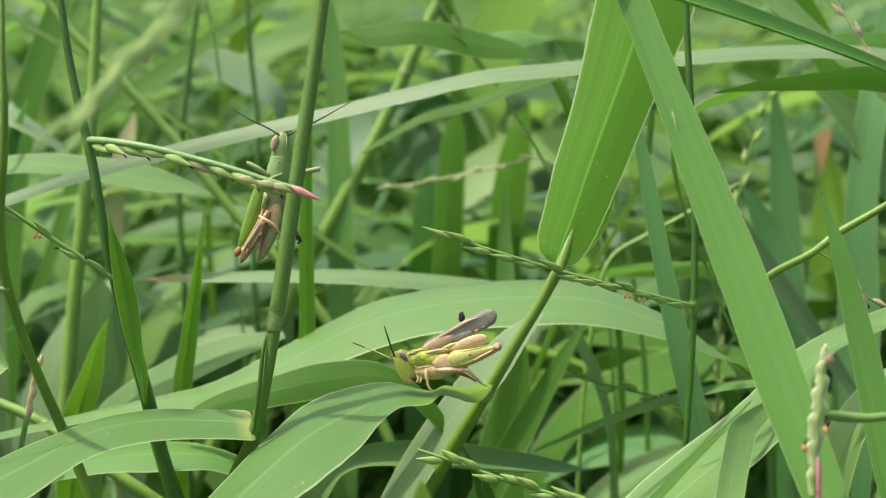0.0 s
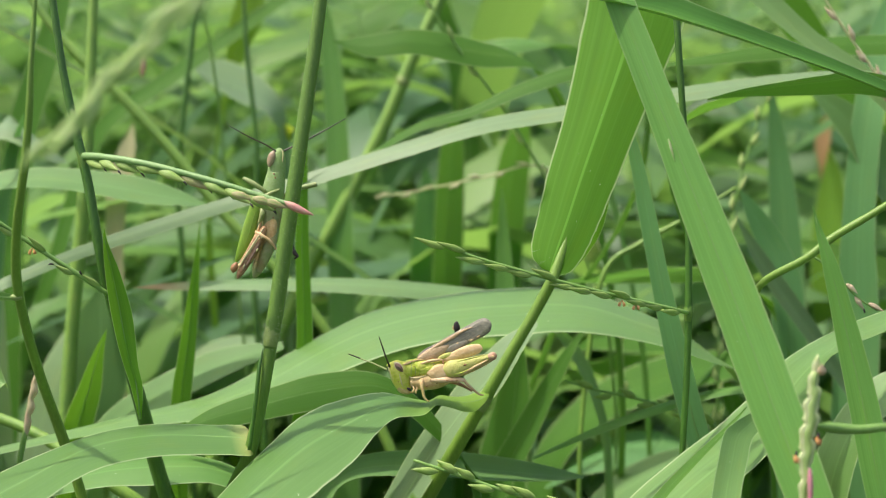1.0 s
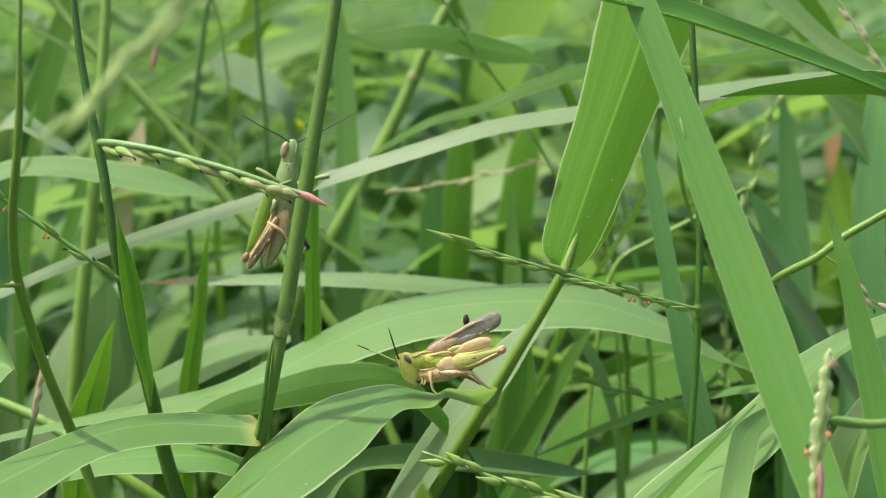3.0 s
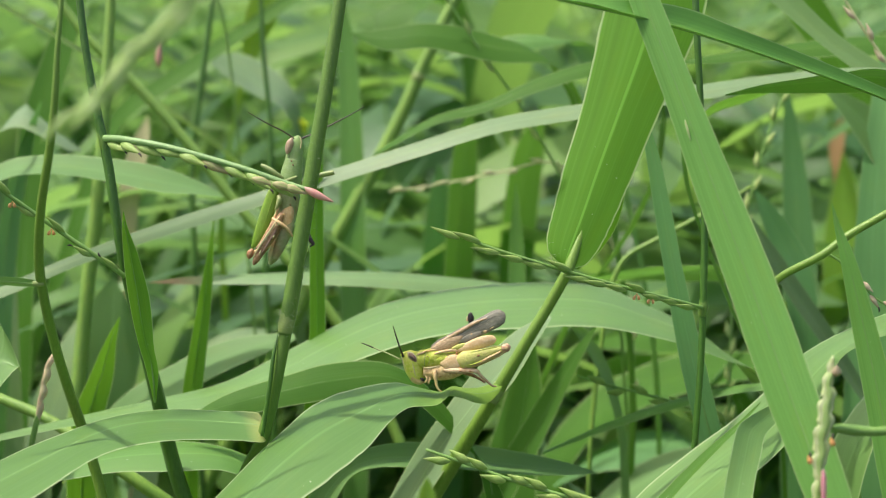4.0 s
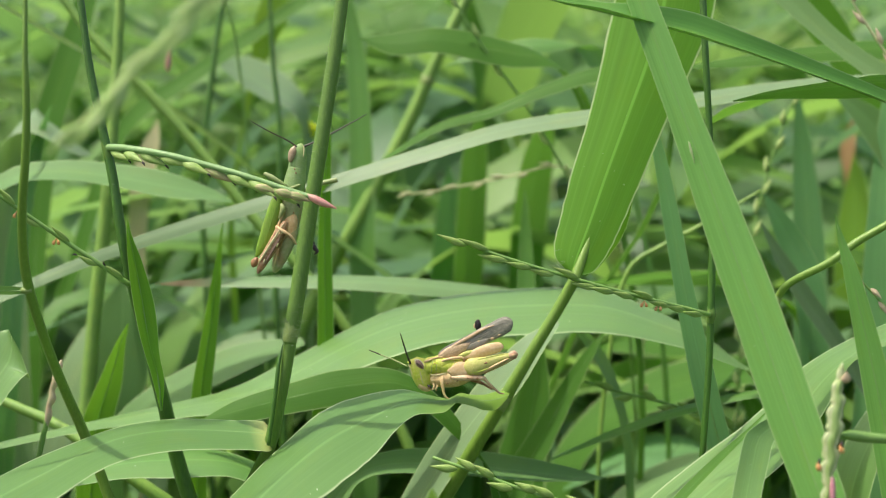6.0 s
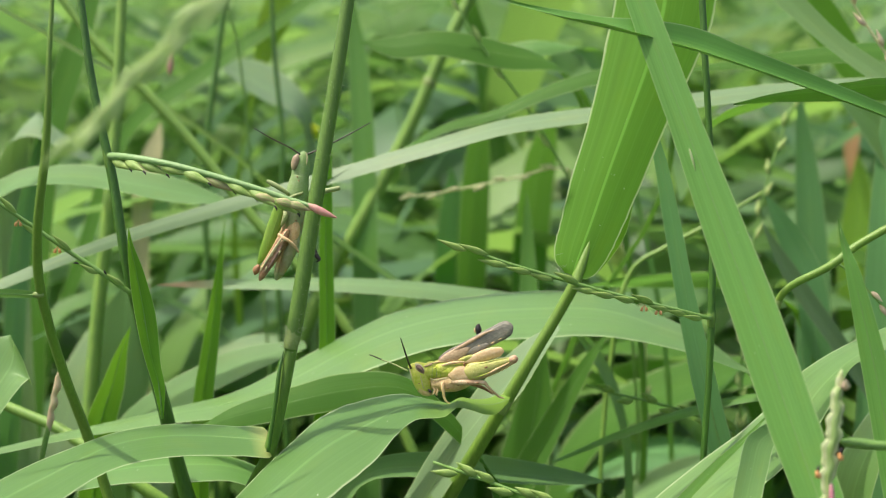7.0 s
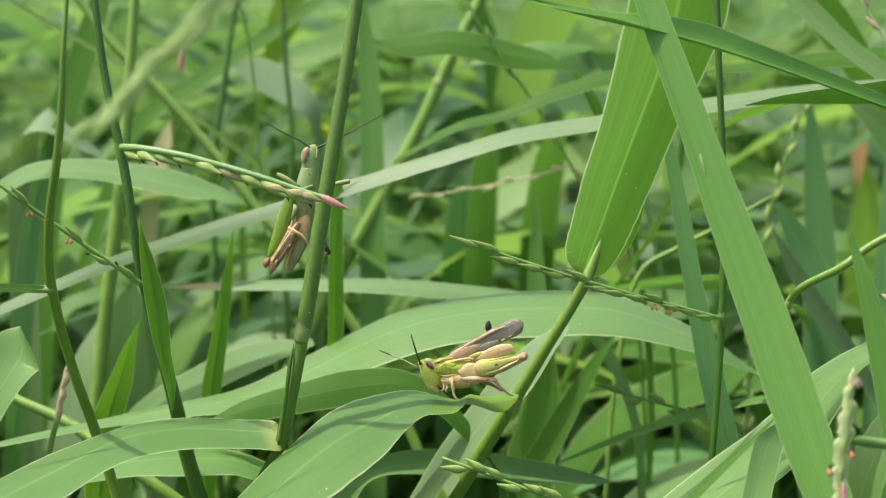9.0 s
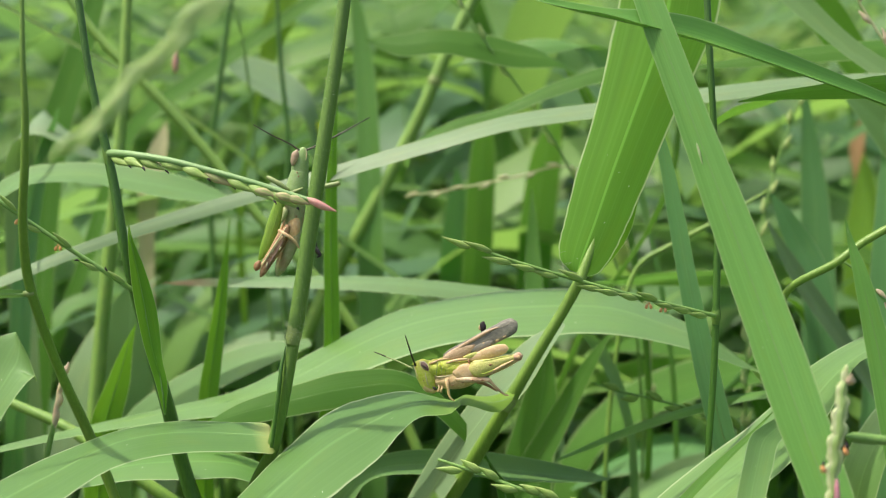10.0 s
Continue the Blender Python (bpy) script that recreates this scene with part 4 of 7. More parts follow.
free_leaf("dull broad leaf in shade beside the slanting culm", [root(10, 135), (20.7, 87.2, 226.1, 7.95, -5.75, 1.81), (19.8, 91.0, 253.6, 7.13, -5.53, 0.42), (23.0, 93.0, 272.3, 5.48, -4.36, 0.19), (24.6, 94.3, 285.9, 3.11, -2.57, -0.07), (24.9, 94.8, 300.1, 0.39, -0.29, 0.08)], LEAF_DARK, 0.1)
free_leaf("thin dark level blade in shade", [root(80, 60), (102.7, 34.4, 266.0, 2.41, 0.79, -1.08), (88.7, 35.7, 296.5, 0.43, -1.10, -0.37), (74.1, 35.5, 297.7, -0.33, -1.64, -0.48), (57.5, 34.7, 294.1, -0.26, -1.68, -0.67), (40.9, 33.1, 289.0, -0.12, -1.17, -0.68), (24.3, 31.2, 282.5, 0.04, -0.53, -0.09)], LEAF, 0.1)
free_leaf("rounded pale leaf end at the side", [root(-110, 20), (-114.0, 5.0, 279.1, 5.49, -4.22, 1.77), (-106.1, 7.3, 302.4, 6.16, -4.77, 1.61), (-100.6, 8.8, 311.8, 7.87, -5.41, 0.98), (-99.0, 9.4, 314.3, 6.51, -5.25, -3.05), (-98.4, 10.7, 318.2, 2.99, -3.36, -1.36), (-99.0, 11.2, 320.6, 1.10, -2.93, 0.66)], LEAF_SHEEN, 0.08, rib=0.2, n=20)
free_leaf("pale bluish leaf low behind the narrow blade", [root(75, 20), (92.0, 17.5, 258.9, 2.32, -5.72, 1.96), (95.2, 21.3, 281.6, 2.49, -7.03, 0.61), (100.5, 23.7, 292.7, 1.17, -7.22, -0.29), (107.8, 25.2, 299.9, 0.67, -6.43, -1.41), (119.0, 31.0, 305.5, 0.05, -0.54, -0.12)], LEAF_SHEEN, 0.1, n=24)
free_leaf("light bluish blade hanging in the shade", [root(110, 110), (105.8, 97.4, 254.6, 4.02, 0.95, -0.36), (106.5, 101.7, 284.6, 4.42, 0.96, -0.29), (104.5, 106.7, 308.1, 4.83, 1.15, 0.58), (100.3, 109.0, 318.7, 3.99, 1.32, 1.42), (94.5, 109.6, 328.7, 1.77, 0.84, 1.53), (91.2, 110.3, 334.5, 0.08, 0.00, 0.00)], LEAF_TEAL, 0.1, n=24)
free_leaf("sunlit leaf with a shadow across it", [root(190, 135), (195.5, 102.6, 238.2, 5.83, 1.41, -0.59), (160.4, 112.9, 298.9, 5.87, 2.64, 2.82), (135.0, 119.7, 340.6, 3.36, 3.39, 6.31), (123.7, 121.2, 354.8, 3.82, 2.02, 2.30), (111.9, 121.2, 364.2, 0.64, 0.54, 0.12)], LEAF_SHEEN, 0.1, n=28)
free_leaf("pale narrow leaf slanting down among the back stems", [root(190, 100), (141.9, 93.8, 252.4, 1.00, 0.40, 0.00), (122.4, 94.8, 276.4, 1.80, 0.80, 0.50), (109.0, 94.9, 295.9, 2.20, 0.80, 1.20), (100.9, 95.2, 307.0, 2.20, 0.80, 1.30), (93.9, 95.4, 317.4, 1.80, 0.80, 1.00), (87.3, 95.8, 328.8, 0.20, 0.10, 0.10)], LEAF_SKY, 0.12, n=30)
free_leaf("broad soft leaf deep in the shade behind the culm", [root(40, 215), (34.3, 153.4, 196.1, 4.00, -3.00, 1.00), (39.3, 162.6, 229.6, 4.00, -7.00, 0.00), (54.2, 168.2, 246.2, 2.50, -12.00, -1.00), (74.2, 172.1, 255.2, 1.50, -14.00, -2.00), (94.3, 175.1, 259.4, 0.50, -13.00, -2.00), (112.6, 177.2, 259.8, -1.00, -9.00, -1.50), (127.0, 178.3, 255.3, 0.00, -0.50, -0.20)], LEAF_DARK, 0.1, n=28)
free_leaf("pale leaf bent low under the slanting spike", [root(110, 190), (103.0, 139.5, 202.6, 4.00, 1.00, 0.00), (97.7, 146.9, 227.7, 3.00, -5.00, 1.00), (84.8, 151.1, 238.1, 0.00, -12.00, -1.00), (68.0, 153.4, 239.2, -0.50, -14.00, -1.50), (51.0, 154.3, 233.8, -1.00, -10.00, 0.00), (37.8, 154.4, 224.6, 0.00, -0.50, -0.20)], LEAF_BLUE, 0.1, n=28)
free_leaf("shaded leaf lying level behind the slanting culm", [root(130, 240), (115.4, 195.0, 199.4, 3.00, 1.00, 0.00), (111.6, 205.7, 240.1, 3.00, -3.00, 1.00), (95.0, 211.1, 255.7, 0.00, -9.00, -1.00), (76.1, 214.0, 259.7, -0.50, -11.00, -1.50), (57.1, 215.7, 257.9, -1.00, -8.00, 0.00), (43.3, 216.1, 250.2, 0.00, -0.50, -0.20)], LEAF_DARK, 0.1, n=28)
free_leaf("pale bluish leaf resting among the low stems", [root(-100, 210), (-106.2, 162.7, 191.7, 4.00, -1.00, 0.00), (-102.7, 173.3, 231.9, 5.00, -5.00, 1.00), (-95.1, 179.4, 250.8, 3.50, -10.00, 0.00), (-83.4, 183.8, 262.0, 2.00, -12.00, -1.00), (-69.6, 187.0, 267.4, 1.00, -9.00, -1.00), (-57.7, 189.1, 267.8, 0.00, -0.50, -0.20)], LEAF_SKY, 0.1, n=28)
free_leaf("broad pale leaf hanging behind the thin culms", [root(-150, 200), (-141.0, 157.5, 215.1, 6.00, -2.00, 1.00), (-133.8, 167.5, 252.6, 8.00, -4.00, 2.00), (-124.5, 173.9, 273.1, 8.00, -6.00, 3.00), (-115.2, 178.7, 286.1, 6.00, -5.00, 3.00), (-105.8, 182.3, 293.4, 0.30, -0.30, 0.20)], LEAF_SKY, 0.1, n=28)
# leaves in the middle distance
free_leaf("bright upright blade with light through it", [root(-85, 80), (-93.9, 48.6, 260.8, 3.28, 1.88, -0.79), (-91.7, 51.5, 284.1, 3.42, 1.83, -1.02), (-88.1, 53.9, 295.1, 2.42, 1.77, -1.31), (-85.4, 54.8, 304.4, 1.07, 0.90, -0.56), (-82.9, 55.1, 310.6, 0.07, 0.00, 0.00)], LEAF_BRIGHT, 0.12, n=20)
free_leaf("pale bluish upright leaf in the back", [root(-10, 270), (-2.0, 234.9, 182.6, 9.15, 2.35, -0.98), (-0.4, 247.3, 250.4, 9.12, 2.41, -0.68), (-0.5, 252.5, 279.6, 8.31, 2.44, -0.55), (-0.8, 256.3, 302.3, 5.79, 2.51, -0.22), (-1.7, 257.5, 320.2, 0.34, 0.00, 0.00)], LEAF_BLUE, 0.1, n=20)
free_leaf("triangular pale leaf end low in the back", [root(-95, 130), (-105.2, 104.3, 253.7, 5.43, 1.54, -2.38), (-98.9, 105.9, 285.1, 9.48, -1.31, -1.36), (-97.8, 107.7, 298.5, 7.18, -2.29, -1.13), (-97.6, 109.8, 308.1, 0.17, 0.03, -0.16)], LEAF_PALE, 0.1, n=16)
free_leaf("level yellow-green leaf behind the wiry culm", [root(95, 120), (109.6, 98.1, 257.9, 1.08, 0.28, -0.10), (101.5, 104.8, 299.2, 1.24, 0.59, 0.62), (85.1, 104.0, 309.6, -0.43, -2.36, -1.48), (66.9, 103.7, 310.7, -0.42, -2.92, -1.69), (50.5, 104.1, 310.1, -0.25, -2.26, -1.00), (39.0, 104.8, 308.9, 0.00, 0.03, -0.16)], LEAF_BRIGHT, 0.1, n=24)
free_leaf("pale broad leaf low in the shade", [root(60, 110), (35.0, 104.8, 207.6, 4.18, -2.21, -0.78), (49.9, 104.9, 237.2, 1.85, -6.35, -0.99), (64.3, 106.1, 247.4, 0.62, -7.55, -1.84), (77.3, 107.6, 252.3, -0.17, -5.88, -1.22), (92.4, 110.2, 254.8, 0.03, -0.55, -0.16)], LEAF_PALE, 0.1, n=24)
free_leaf("thin leaf slanting among the back stems", [root(70, 170), (69.6, 137.9, 262.3, 0.87, 0.29, -0.09), (56.4, 149.8, 335.2, 1.31, 0.75, 0.30), (44.3, 154.7, 372.7, 3.75, 1.70, 0.79), (26.3, 148.5, 374.8, 0.32, -2.57, -2.48), (10.4, 147.0, 372.6, 0.42, -1.30, -1.32), (-2.3, 146.2, 368.6, 0.18, 0.04, -0.17)], LEAF, 0.1, n=28)
free_leaf("leaf across the low back", [root(-120, 120), (-106.5, 82.1, 245.1, 4.59, -2.21, -0.78), (-90.8, 82.9, 272.8, 3.57, -5.59, -2.25), (-72.3, 84.5, 285.6, 2.72, -6.58, -2.10), (-56.3, 85.6, 292.8, 2.25, -4.99, -1.85), (-41.8, 87.8, 296.1, 0.43, -1.16, -0.67)], LEAF_PALE, 0.1, n=24)
bare_thin = [(41.6, 84.3, 245.8, 0.7), (44.8, 93.1, 287.2, 0.73), (51.1, 97.0, 315.4, 0.73), (60.8, 98.4, 321.7, 0.73), (72.7, 98.7, 328.2, 0.64), (87.8, 99.6, 337.1, 0.40)]
# leaves at the upper side
free_leaf("wide pale slanting leaf", [root(140, 95), (174.1, 66.7, 285.6, 5.27, 1.43, -0.47), (141.2, 76.3, 343.2, 3.79, 2.13, 0.42), (118.7, 79.4, 367.4, 2.91, 2.40, 1.65), (100.9, 80.1, 380.3, 3.54, 2.18, 0.62), (84.1, 81.8, 395.3, 3.32, 1.76, 1.07), (64.5, 82.7, 411.7, 0.15, 0.03, 0.14)], LEAF_LIGHT, 0.1)
free_leaf("sunlit yellowish blade in the back", [root(150, 150), (173.3, 138.8, 262.0, 6.28, 1.91, -0.63), (143.4, 154.3, 344.7, 6.12, 1.99, -0.25), (126.4, 157.6, 369.8, 6.02, 2.39, 1.64), (111.5, 160.5, 390.2, 7.62, 1.71, 0.85), (91.2, 163.4, 411.4, 2.01, 1.22, 0.91)], LEAF_BRIGHT, 0.1)
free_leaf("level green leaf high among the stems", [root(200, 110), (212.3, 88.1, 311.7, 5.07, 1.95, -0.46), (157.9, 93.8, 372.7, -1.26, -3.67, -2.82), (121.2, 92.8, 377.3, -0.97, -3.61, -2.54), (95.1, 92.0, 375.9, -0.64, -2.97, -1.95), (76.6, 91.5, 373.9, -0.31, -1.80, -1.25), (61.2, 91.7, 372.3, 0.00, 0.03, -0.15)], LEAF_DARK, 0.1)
# The next two leaves' shade comes mostly from their darker base colour.
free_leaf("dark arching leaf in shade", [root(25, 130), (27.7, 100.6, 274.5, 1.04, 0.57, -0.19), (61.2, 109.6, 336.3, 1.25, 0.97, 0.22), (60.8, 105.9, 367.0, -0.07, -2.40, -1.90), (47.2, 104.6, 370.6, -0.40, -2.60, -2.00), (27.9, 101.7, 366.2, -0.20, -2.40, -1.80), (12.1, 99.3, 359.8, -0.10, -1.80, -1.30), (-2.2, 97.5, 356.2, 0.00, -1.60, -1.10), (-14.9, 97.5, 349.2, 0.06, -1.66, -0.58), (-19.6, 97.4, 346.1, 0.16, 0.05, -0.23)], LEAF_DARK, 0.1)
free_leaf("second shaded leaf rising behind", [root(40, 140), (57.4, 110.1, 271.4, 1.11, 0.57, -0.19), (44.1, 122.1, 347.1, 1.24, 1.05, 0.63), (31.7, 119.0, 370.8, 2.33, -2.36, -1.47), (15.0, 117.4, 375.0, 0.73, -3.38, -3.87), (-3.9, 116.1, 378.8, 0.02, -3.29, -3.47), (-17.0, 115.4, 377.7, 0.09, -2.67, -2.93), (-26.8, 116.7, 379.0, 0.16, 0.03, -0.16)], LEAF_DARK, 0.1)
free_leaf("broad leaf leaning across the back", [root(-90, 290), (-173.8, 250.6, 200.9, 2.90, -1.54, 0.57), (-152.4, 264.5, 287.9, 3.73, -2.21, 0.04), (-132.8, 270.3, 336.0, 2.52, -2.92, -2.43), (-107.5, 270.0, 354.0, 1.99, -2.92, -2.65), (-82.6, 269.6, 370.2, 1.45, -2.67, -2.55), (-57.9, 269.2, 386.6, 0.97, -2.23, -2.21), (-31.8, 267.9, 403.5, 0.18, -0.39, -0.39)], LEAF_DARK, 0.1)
free_leaf("upright green blade behind the hairy culm", [root(-38, 130), (-26.0, 95.5, 241.1, 3.94, -1.31, 0.55), (-26.2, 103.4, 287.5, 3.92, -1.35, 0.39), (-26.5, 111.0, 323.4, 3.92, -1.37, 0.27), (-27.3, 117.9, 356.0, 3.41, -1.20, 0.13), (-29.0, 122.2, 378.8, 2.56, -0.91, 0.05), (-32.2, 124.9, 398.4, 0.34, -0.10, 0.00)], LEAF, 0.1, far=1.25)
free_leaf("narrow blade beside the hairy culm", [root(-48, 75), (-35.7, 41.1, 264.0, 2.05, 0.94, -0.39), (-32.1, 48.8, 300.4, 2.06, 0.96, -0.29), (-32.1, 56.0, 334.1, 1.63, 0.98, -0.19), (-31.5, 59.7, 353.8, 1.10, 0.50, -0.07), (-30.2, 61.8, 366.2, 0.07, 0.00, 0.00)], LEAF_BRIGHT, 0.1, rib=0.2)
free_leaf("upright shaded bluish grass blade", [root(150, 200), (124.6, 163.6, 212.6, 6.36, -1.97, 0.83), (124.6, 174.0, 271.1, 5.89, -1.83, 0.52), (123.3, 181.2, 309.7, 4.98, -1.57, 0.31), (121.1, 185.9, 336.7, 3.14, -1.09, 0.15), (118.4, 187.9, 358.0, 0.36, -0.10, 0.01)], LEAF_BLUE, 0.1)
free_leaf("upright shaded blade in the back", [root(130, 120), (124.0, 97.9, 240.1, 6.01, -2.25, 0.95), (126.7, 106.5, 290.1, 5.95, -2.31, 0.65), (127.2, 112.4, 323.1, 4.45, -1.77, 0.34), (130.5, 119.5, 351.6, 4.06, -1.87, -0.62), (136.9, 128.0, 376.9, 3.68, -1.97, -1.56), (143.2, 133.0, 398.3, 0.13, -0.10, 0.00)], LEAF_TEAL, 0.1)
free_leaf("thin upright pointed leaf", [root(20, 100), (19.5, 59.5, 288.0, 2.91, -1.15, 0.38), (19.5, 63.7, 317.5, 2.31, -0.97, 0.23), (19.2, 65.2, 329.3, 1.59, -0.69, 0.14), (19.0, 65.6, 338.2, 0.72, -0.30, 0.05), (18.9, 66.1, 343.3, 0.07, 0.00, 0.00)], LEAF, 0.15, rib=0.2, far=1.25)


def bare_stem(label, rows, material=STEM_YELLOW, nodes=(), far=1.0):
    """A bare culm: the first row is its root."""
    if rows[0][2] > 0:
        rows = [(rows[0][0] * 1.1, rows[0][1], -6, rows[0][3])] + rows
    rows = farther(rows, far) if far > 1 else rows
    p = thing("bare_grass", (rows[0][0], rows[0][1], 0), label, "grass", "bare meadow culms")
    tube("culm", p, rows, material, flute=0.03)
    for a in nodes:
        i = spline(rows, 100)[int(a * 100)]
        j = spline(rows, 100)[int(a * 100) + 2]
        d = (j - i)[:3] / np.linalg.norm((j - i)[:3])
        tube("node", p, [(*(i[:3] - d * 1.6), i[3] * 1.02), (*i[:3], i[3] * 1.15), (*(i[:3] + d * 1.6), i[3] * 1.02)], NODE, n=6)
    return p


bare_stem("yellow-green leaning culm behind the leaves", [(-74.1, 84.1, 235.5, 2.2), (-46.1, 94.1, 291.9, 2.11), (-37.0, 96.2, 311.5, 2.10), (-28.0, 97.4, 326.9, 2.09), (-13.4, 101.1, 353.8, 2.00), (-3.0, 103.9, 376.6, 1.75), (7.3, 107.2, 396.9, 1.59), (18.4, 111.1, 420.1, 0.95)], STEM_YELLOW, (0.36, 0.7), far=1.3)
bare_stem("slanting thin culm in the back", [(2.8, 103.3, 200.8, 1.8), (-18.1, 117.1, 265.5, 1.57), (-39.0, 124.3, 299.5, 1.57), (-61.6, 129.6, 324.2, 1.57), (-79.0, 134.1, 345.5, 1.57), (-94.7, 137.7, 362.5, 1.57), (-110.4, 141.0, 377.8, 1.39), (-126.0, 145.3, 398.3, 1.04)], STEM_YELLOW)
branched = bare_stem("thin slanting green culm", [(102.2, 25.0, 241.1, 0.8), (91.3, 22.5, 277.5, 0.8), (81.5, 17.2, 300.4, 0.8), (72.1, 10.2, 320.6, 0.8), (72.4, 6.3, 331.0, 0.80), (81.5, 2.7, 338.1, 0.85), (86.9, 3.5, 342.1, 0.85), (94.9, 3.5, 347.0, 0.79), (110.5, 4.5, 356.4, 0.60)], STEM_LIGHT, (0.52,))
raceme(branched, [(85.0, 9.6, 336.8), (87.8, 9.1, 334.9), (90.9, 8.5, 331.7), (94.6, 7.6, 327.8), (99.0, 7.0, 324.9)], 0.3, 3.6, 3.6, 0.55, GRAIN_TAN, lean=8, first=0.3, seed=15, sides=(-1, 1), name="side_branch")
bare_stem("yellowish low shoot among the leaves", [(-18.5, -3.4, 227.9, 1.6), (-49.6, 31.0, 254.8, 1.82), (-63.2, 31.3, 265.9, 1.81), (-74.1, 32.0, 274.1, 1.67), (-84.1, 34.3, 280.2, 1.39), (-97.8, 40.0, 287.7, 1.41), (-111.1, 43.1, 292.6, 1.28), (-128.9, 46.6, 299.6, 0.86)], STEM_YELLOW)
bare_stem("cream-coloured thin twig behind the wiry culm", bare_thin, STEM_YELLOW)
bare_stem("thin dark upright culm", [(-70.3, 88.3, 226.5, 1.0), (-71.9, 103.5, 297.8, 0.83), (-73.6, 112.5, 340.0, 0.83), (-70.3, 118.7, 369.2, 0.83), (-66.1, 124.9, 398.4, 0.66)], STEM_DARK, far=1.25)
bare_stem("shaded culm among the leaves", [(-45.3, 62.3, 238.6, 1.2), (-46.9, 73.8, 292.9, 0.93), (-48.4, 79.3, 318.6, 0.77), (-46.9, 86.3, 351.8, 0.69), (-49.2, 91.8, 377.4, 0.62), (-50.0, 96.3, 398.5, 0.46)], STEM_DARK, far=1.3)
bare_stem("pale slim culm in the back", [(-111.2, 83.0, 211.2, 2.0), (-107.9, 93.3, 259.6, 2.14), (-104.6, 101.6, 298.3, 1.98), (-101.3, 107.7, 327.4, 1.98), (-98.8, 113.9, 356.4, 1.65), (-96.3, 122.8, 398.4, 1.32)], STEM_YELLOW)


def bare_spike(label, rows, radius=0.5, step=6.0, length=4.6, wide=0.8, material=GRAIN, lean=12, sides=(-1, 1), first=0.35, pink=False, seed=3, dots=0.0, far=1.0):
    rows = farther(rows, far) if far > 1 else rows
    p = thing("grass_spike", (rows[0][0], rows[0][1], 0), label, "grass spike", "meadow spikes")
    raceme(p, rows, radius, step, length, wide, material, lean, first=first, pink_end=pink, seed=seed, sides=sides, dots=dots)
    return p


bare_spike("slender flower spike low in front", [(95, -20, -5), (77.7, -42.3, 275.8), (51.0, -37.6, 288.3), (26.1, -32.7, 296.7), (15.1, -31.1, 299.6), (5.1, -29.4, 302.8), (-3.4, -27.8, 305.3)], 0.5, 4.0, 5.0, 0.8, lean=7, sides=(-1, 1, -1), first=0.3, seed=6)
bare_spike("thin straw-tinted spike in the back", [(40, 120, -5), (51.8, 75.1, 299.0), (42.1, 78.2, 332.9), (30.2, 75.1, 347.2), (14.3, 72.7, 345.1), (-0.6, 72.0, 342.2), (-14.3, 71.6, 340.2)], 0.42, 7.5, 4.6, 0.62, GRAIN_STRAW, lean=8, sides=(-1, 1), first=0.62, seed=7, far=1.2)
bare_spike("drooping pale flower spike close to the lens", [(105, -165, -5), (98, -163, 250), (28.2, -125.7, 441.0), (1.0, -125.8, 421.5), (-14.1, -126.6, 408.2), (-22.9, -128.2, 400.8), (-28.6, -129.3, 395.6), (-34.5, -129.4, 389.9), (-38.9, -130.4, 385.4), (-43.1, -130.2, 381.4)], 0.85, 3.6, 5.5, 0.55, GRAIN_SOFT, lean=3, first=0.6, seed=8, sides=(1, 1, -1))
bare_spike("thin drooping twig with pink florets", [(45, 160, -5), (53.7, 111.8, 288.6), (36.3, 116.4, 334.3), (23.4, 116.1, 357.0), (15.8, 116.3, 367.7), (9.2, 116.2, 376.7), (3.4, 117.0, 385.6), (-0.7, 117.7, 393.6)], 0.5, 12, 5.0, 0.7, GRAIN_PALE, lean=5, first=0.72, pink=False, seed=9)
bare_spike("reddish flower spike at the side", [(150, 80, -5), (145.3, 46.1, 292.3), (125.3, 58.0, 348.3), (113.8, 63.0, 372.1), (106.7, 65.3, 382.5), (100.9, 67.2, 391.6), (95.2, 69.3, 401.4)], 0.45, 6.0, 4.6, 0.65, GRAIN_STRAW, lean=8, first=0.6, pink=True, seed=10)
bare_spike("upright spike of ripening grains", [(100, 130, -5), (83.9, 98.7, 275.1), (85.5, 105.6, 307.6), (89.7, 110.2, 329.4), (93.8, 113.5, 344.9), (99.6, 116.8, 360.3), (102.1, 118.0, 365.9)], 0.5, 6.5, 5.0, 0.8, GRAIN_PALE, lean=9, first=0.5, pink=False, seed=11)
def withered_spike():
    p = thing("grass_spike", (-96.2, 1.1, 239.4), "withered pinkish spike low among the leaves", "grass spike", "meadow spikes")
    p.location.z = 0
    tube("stalk", p, [(-98.8, -9.6, 188.8, 0.6), (-96.5, 7.8, 271.0, 0.52), (-94.9, 11.3, 287.5, 0.58), (-93.4, 12.9, 295.1, 0.65), (-92.3, 13.9, 299.5, 0.58)], STALK, sides=8)
    wavy = [(-92.8, 13.3, 297.0, 0.45), (-92.2, 14.0, 299.9, 0.84), (-92.1, 14.3, 301.7, 0.65), (-91.4, 14.7, 303.4, 0.91), (-91.4, 15.1, 305.2, 0.65), (-90.6, 15.5, 307.2, 0.91), (-90.5, 15.9, 309.0, 0.65), (-89.7, 16.2, 310.5, 0.71), (-89.2, 16.5, 312.0, 0.19)]
    tube("spike", p, wavy, GRAIN_TAN, sides=9, label="pinkish wavy spike")
    return p


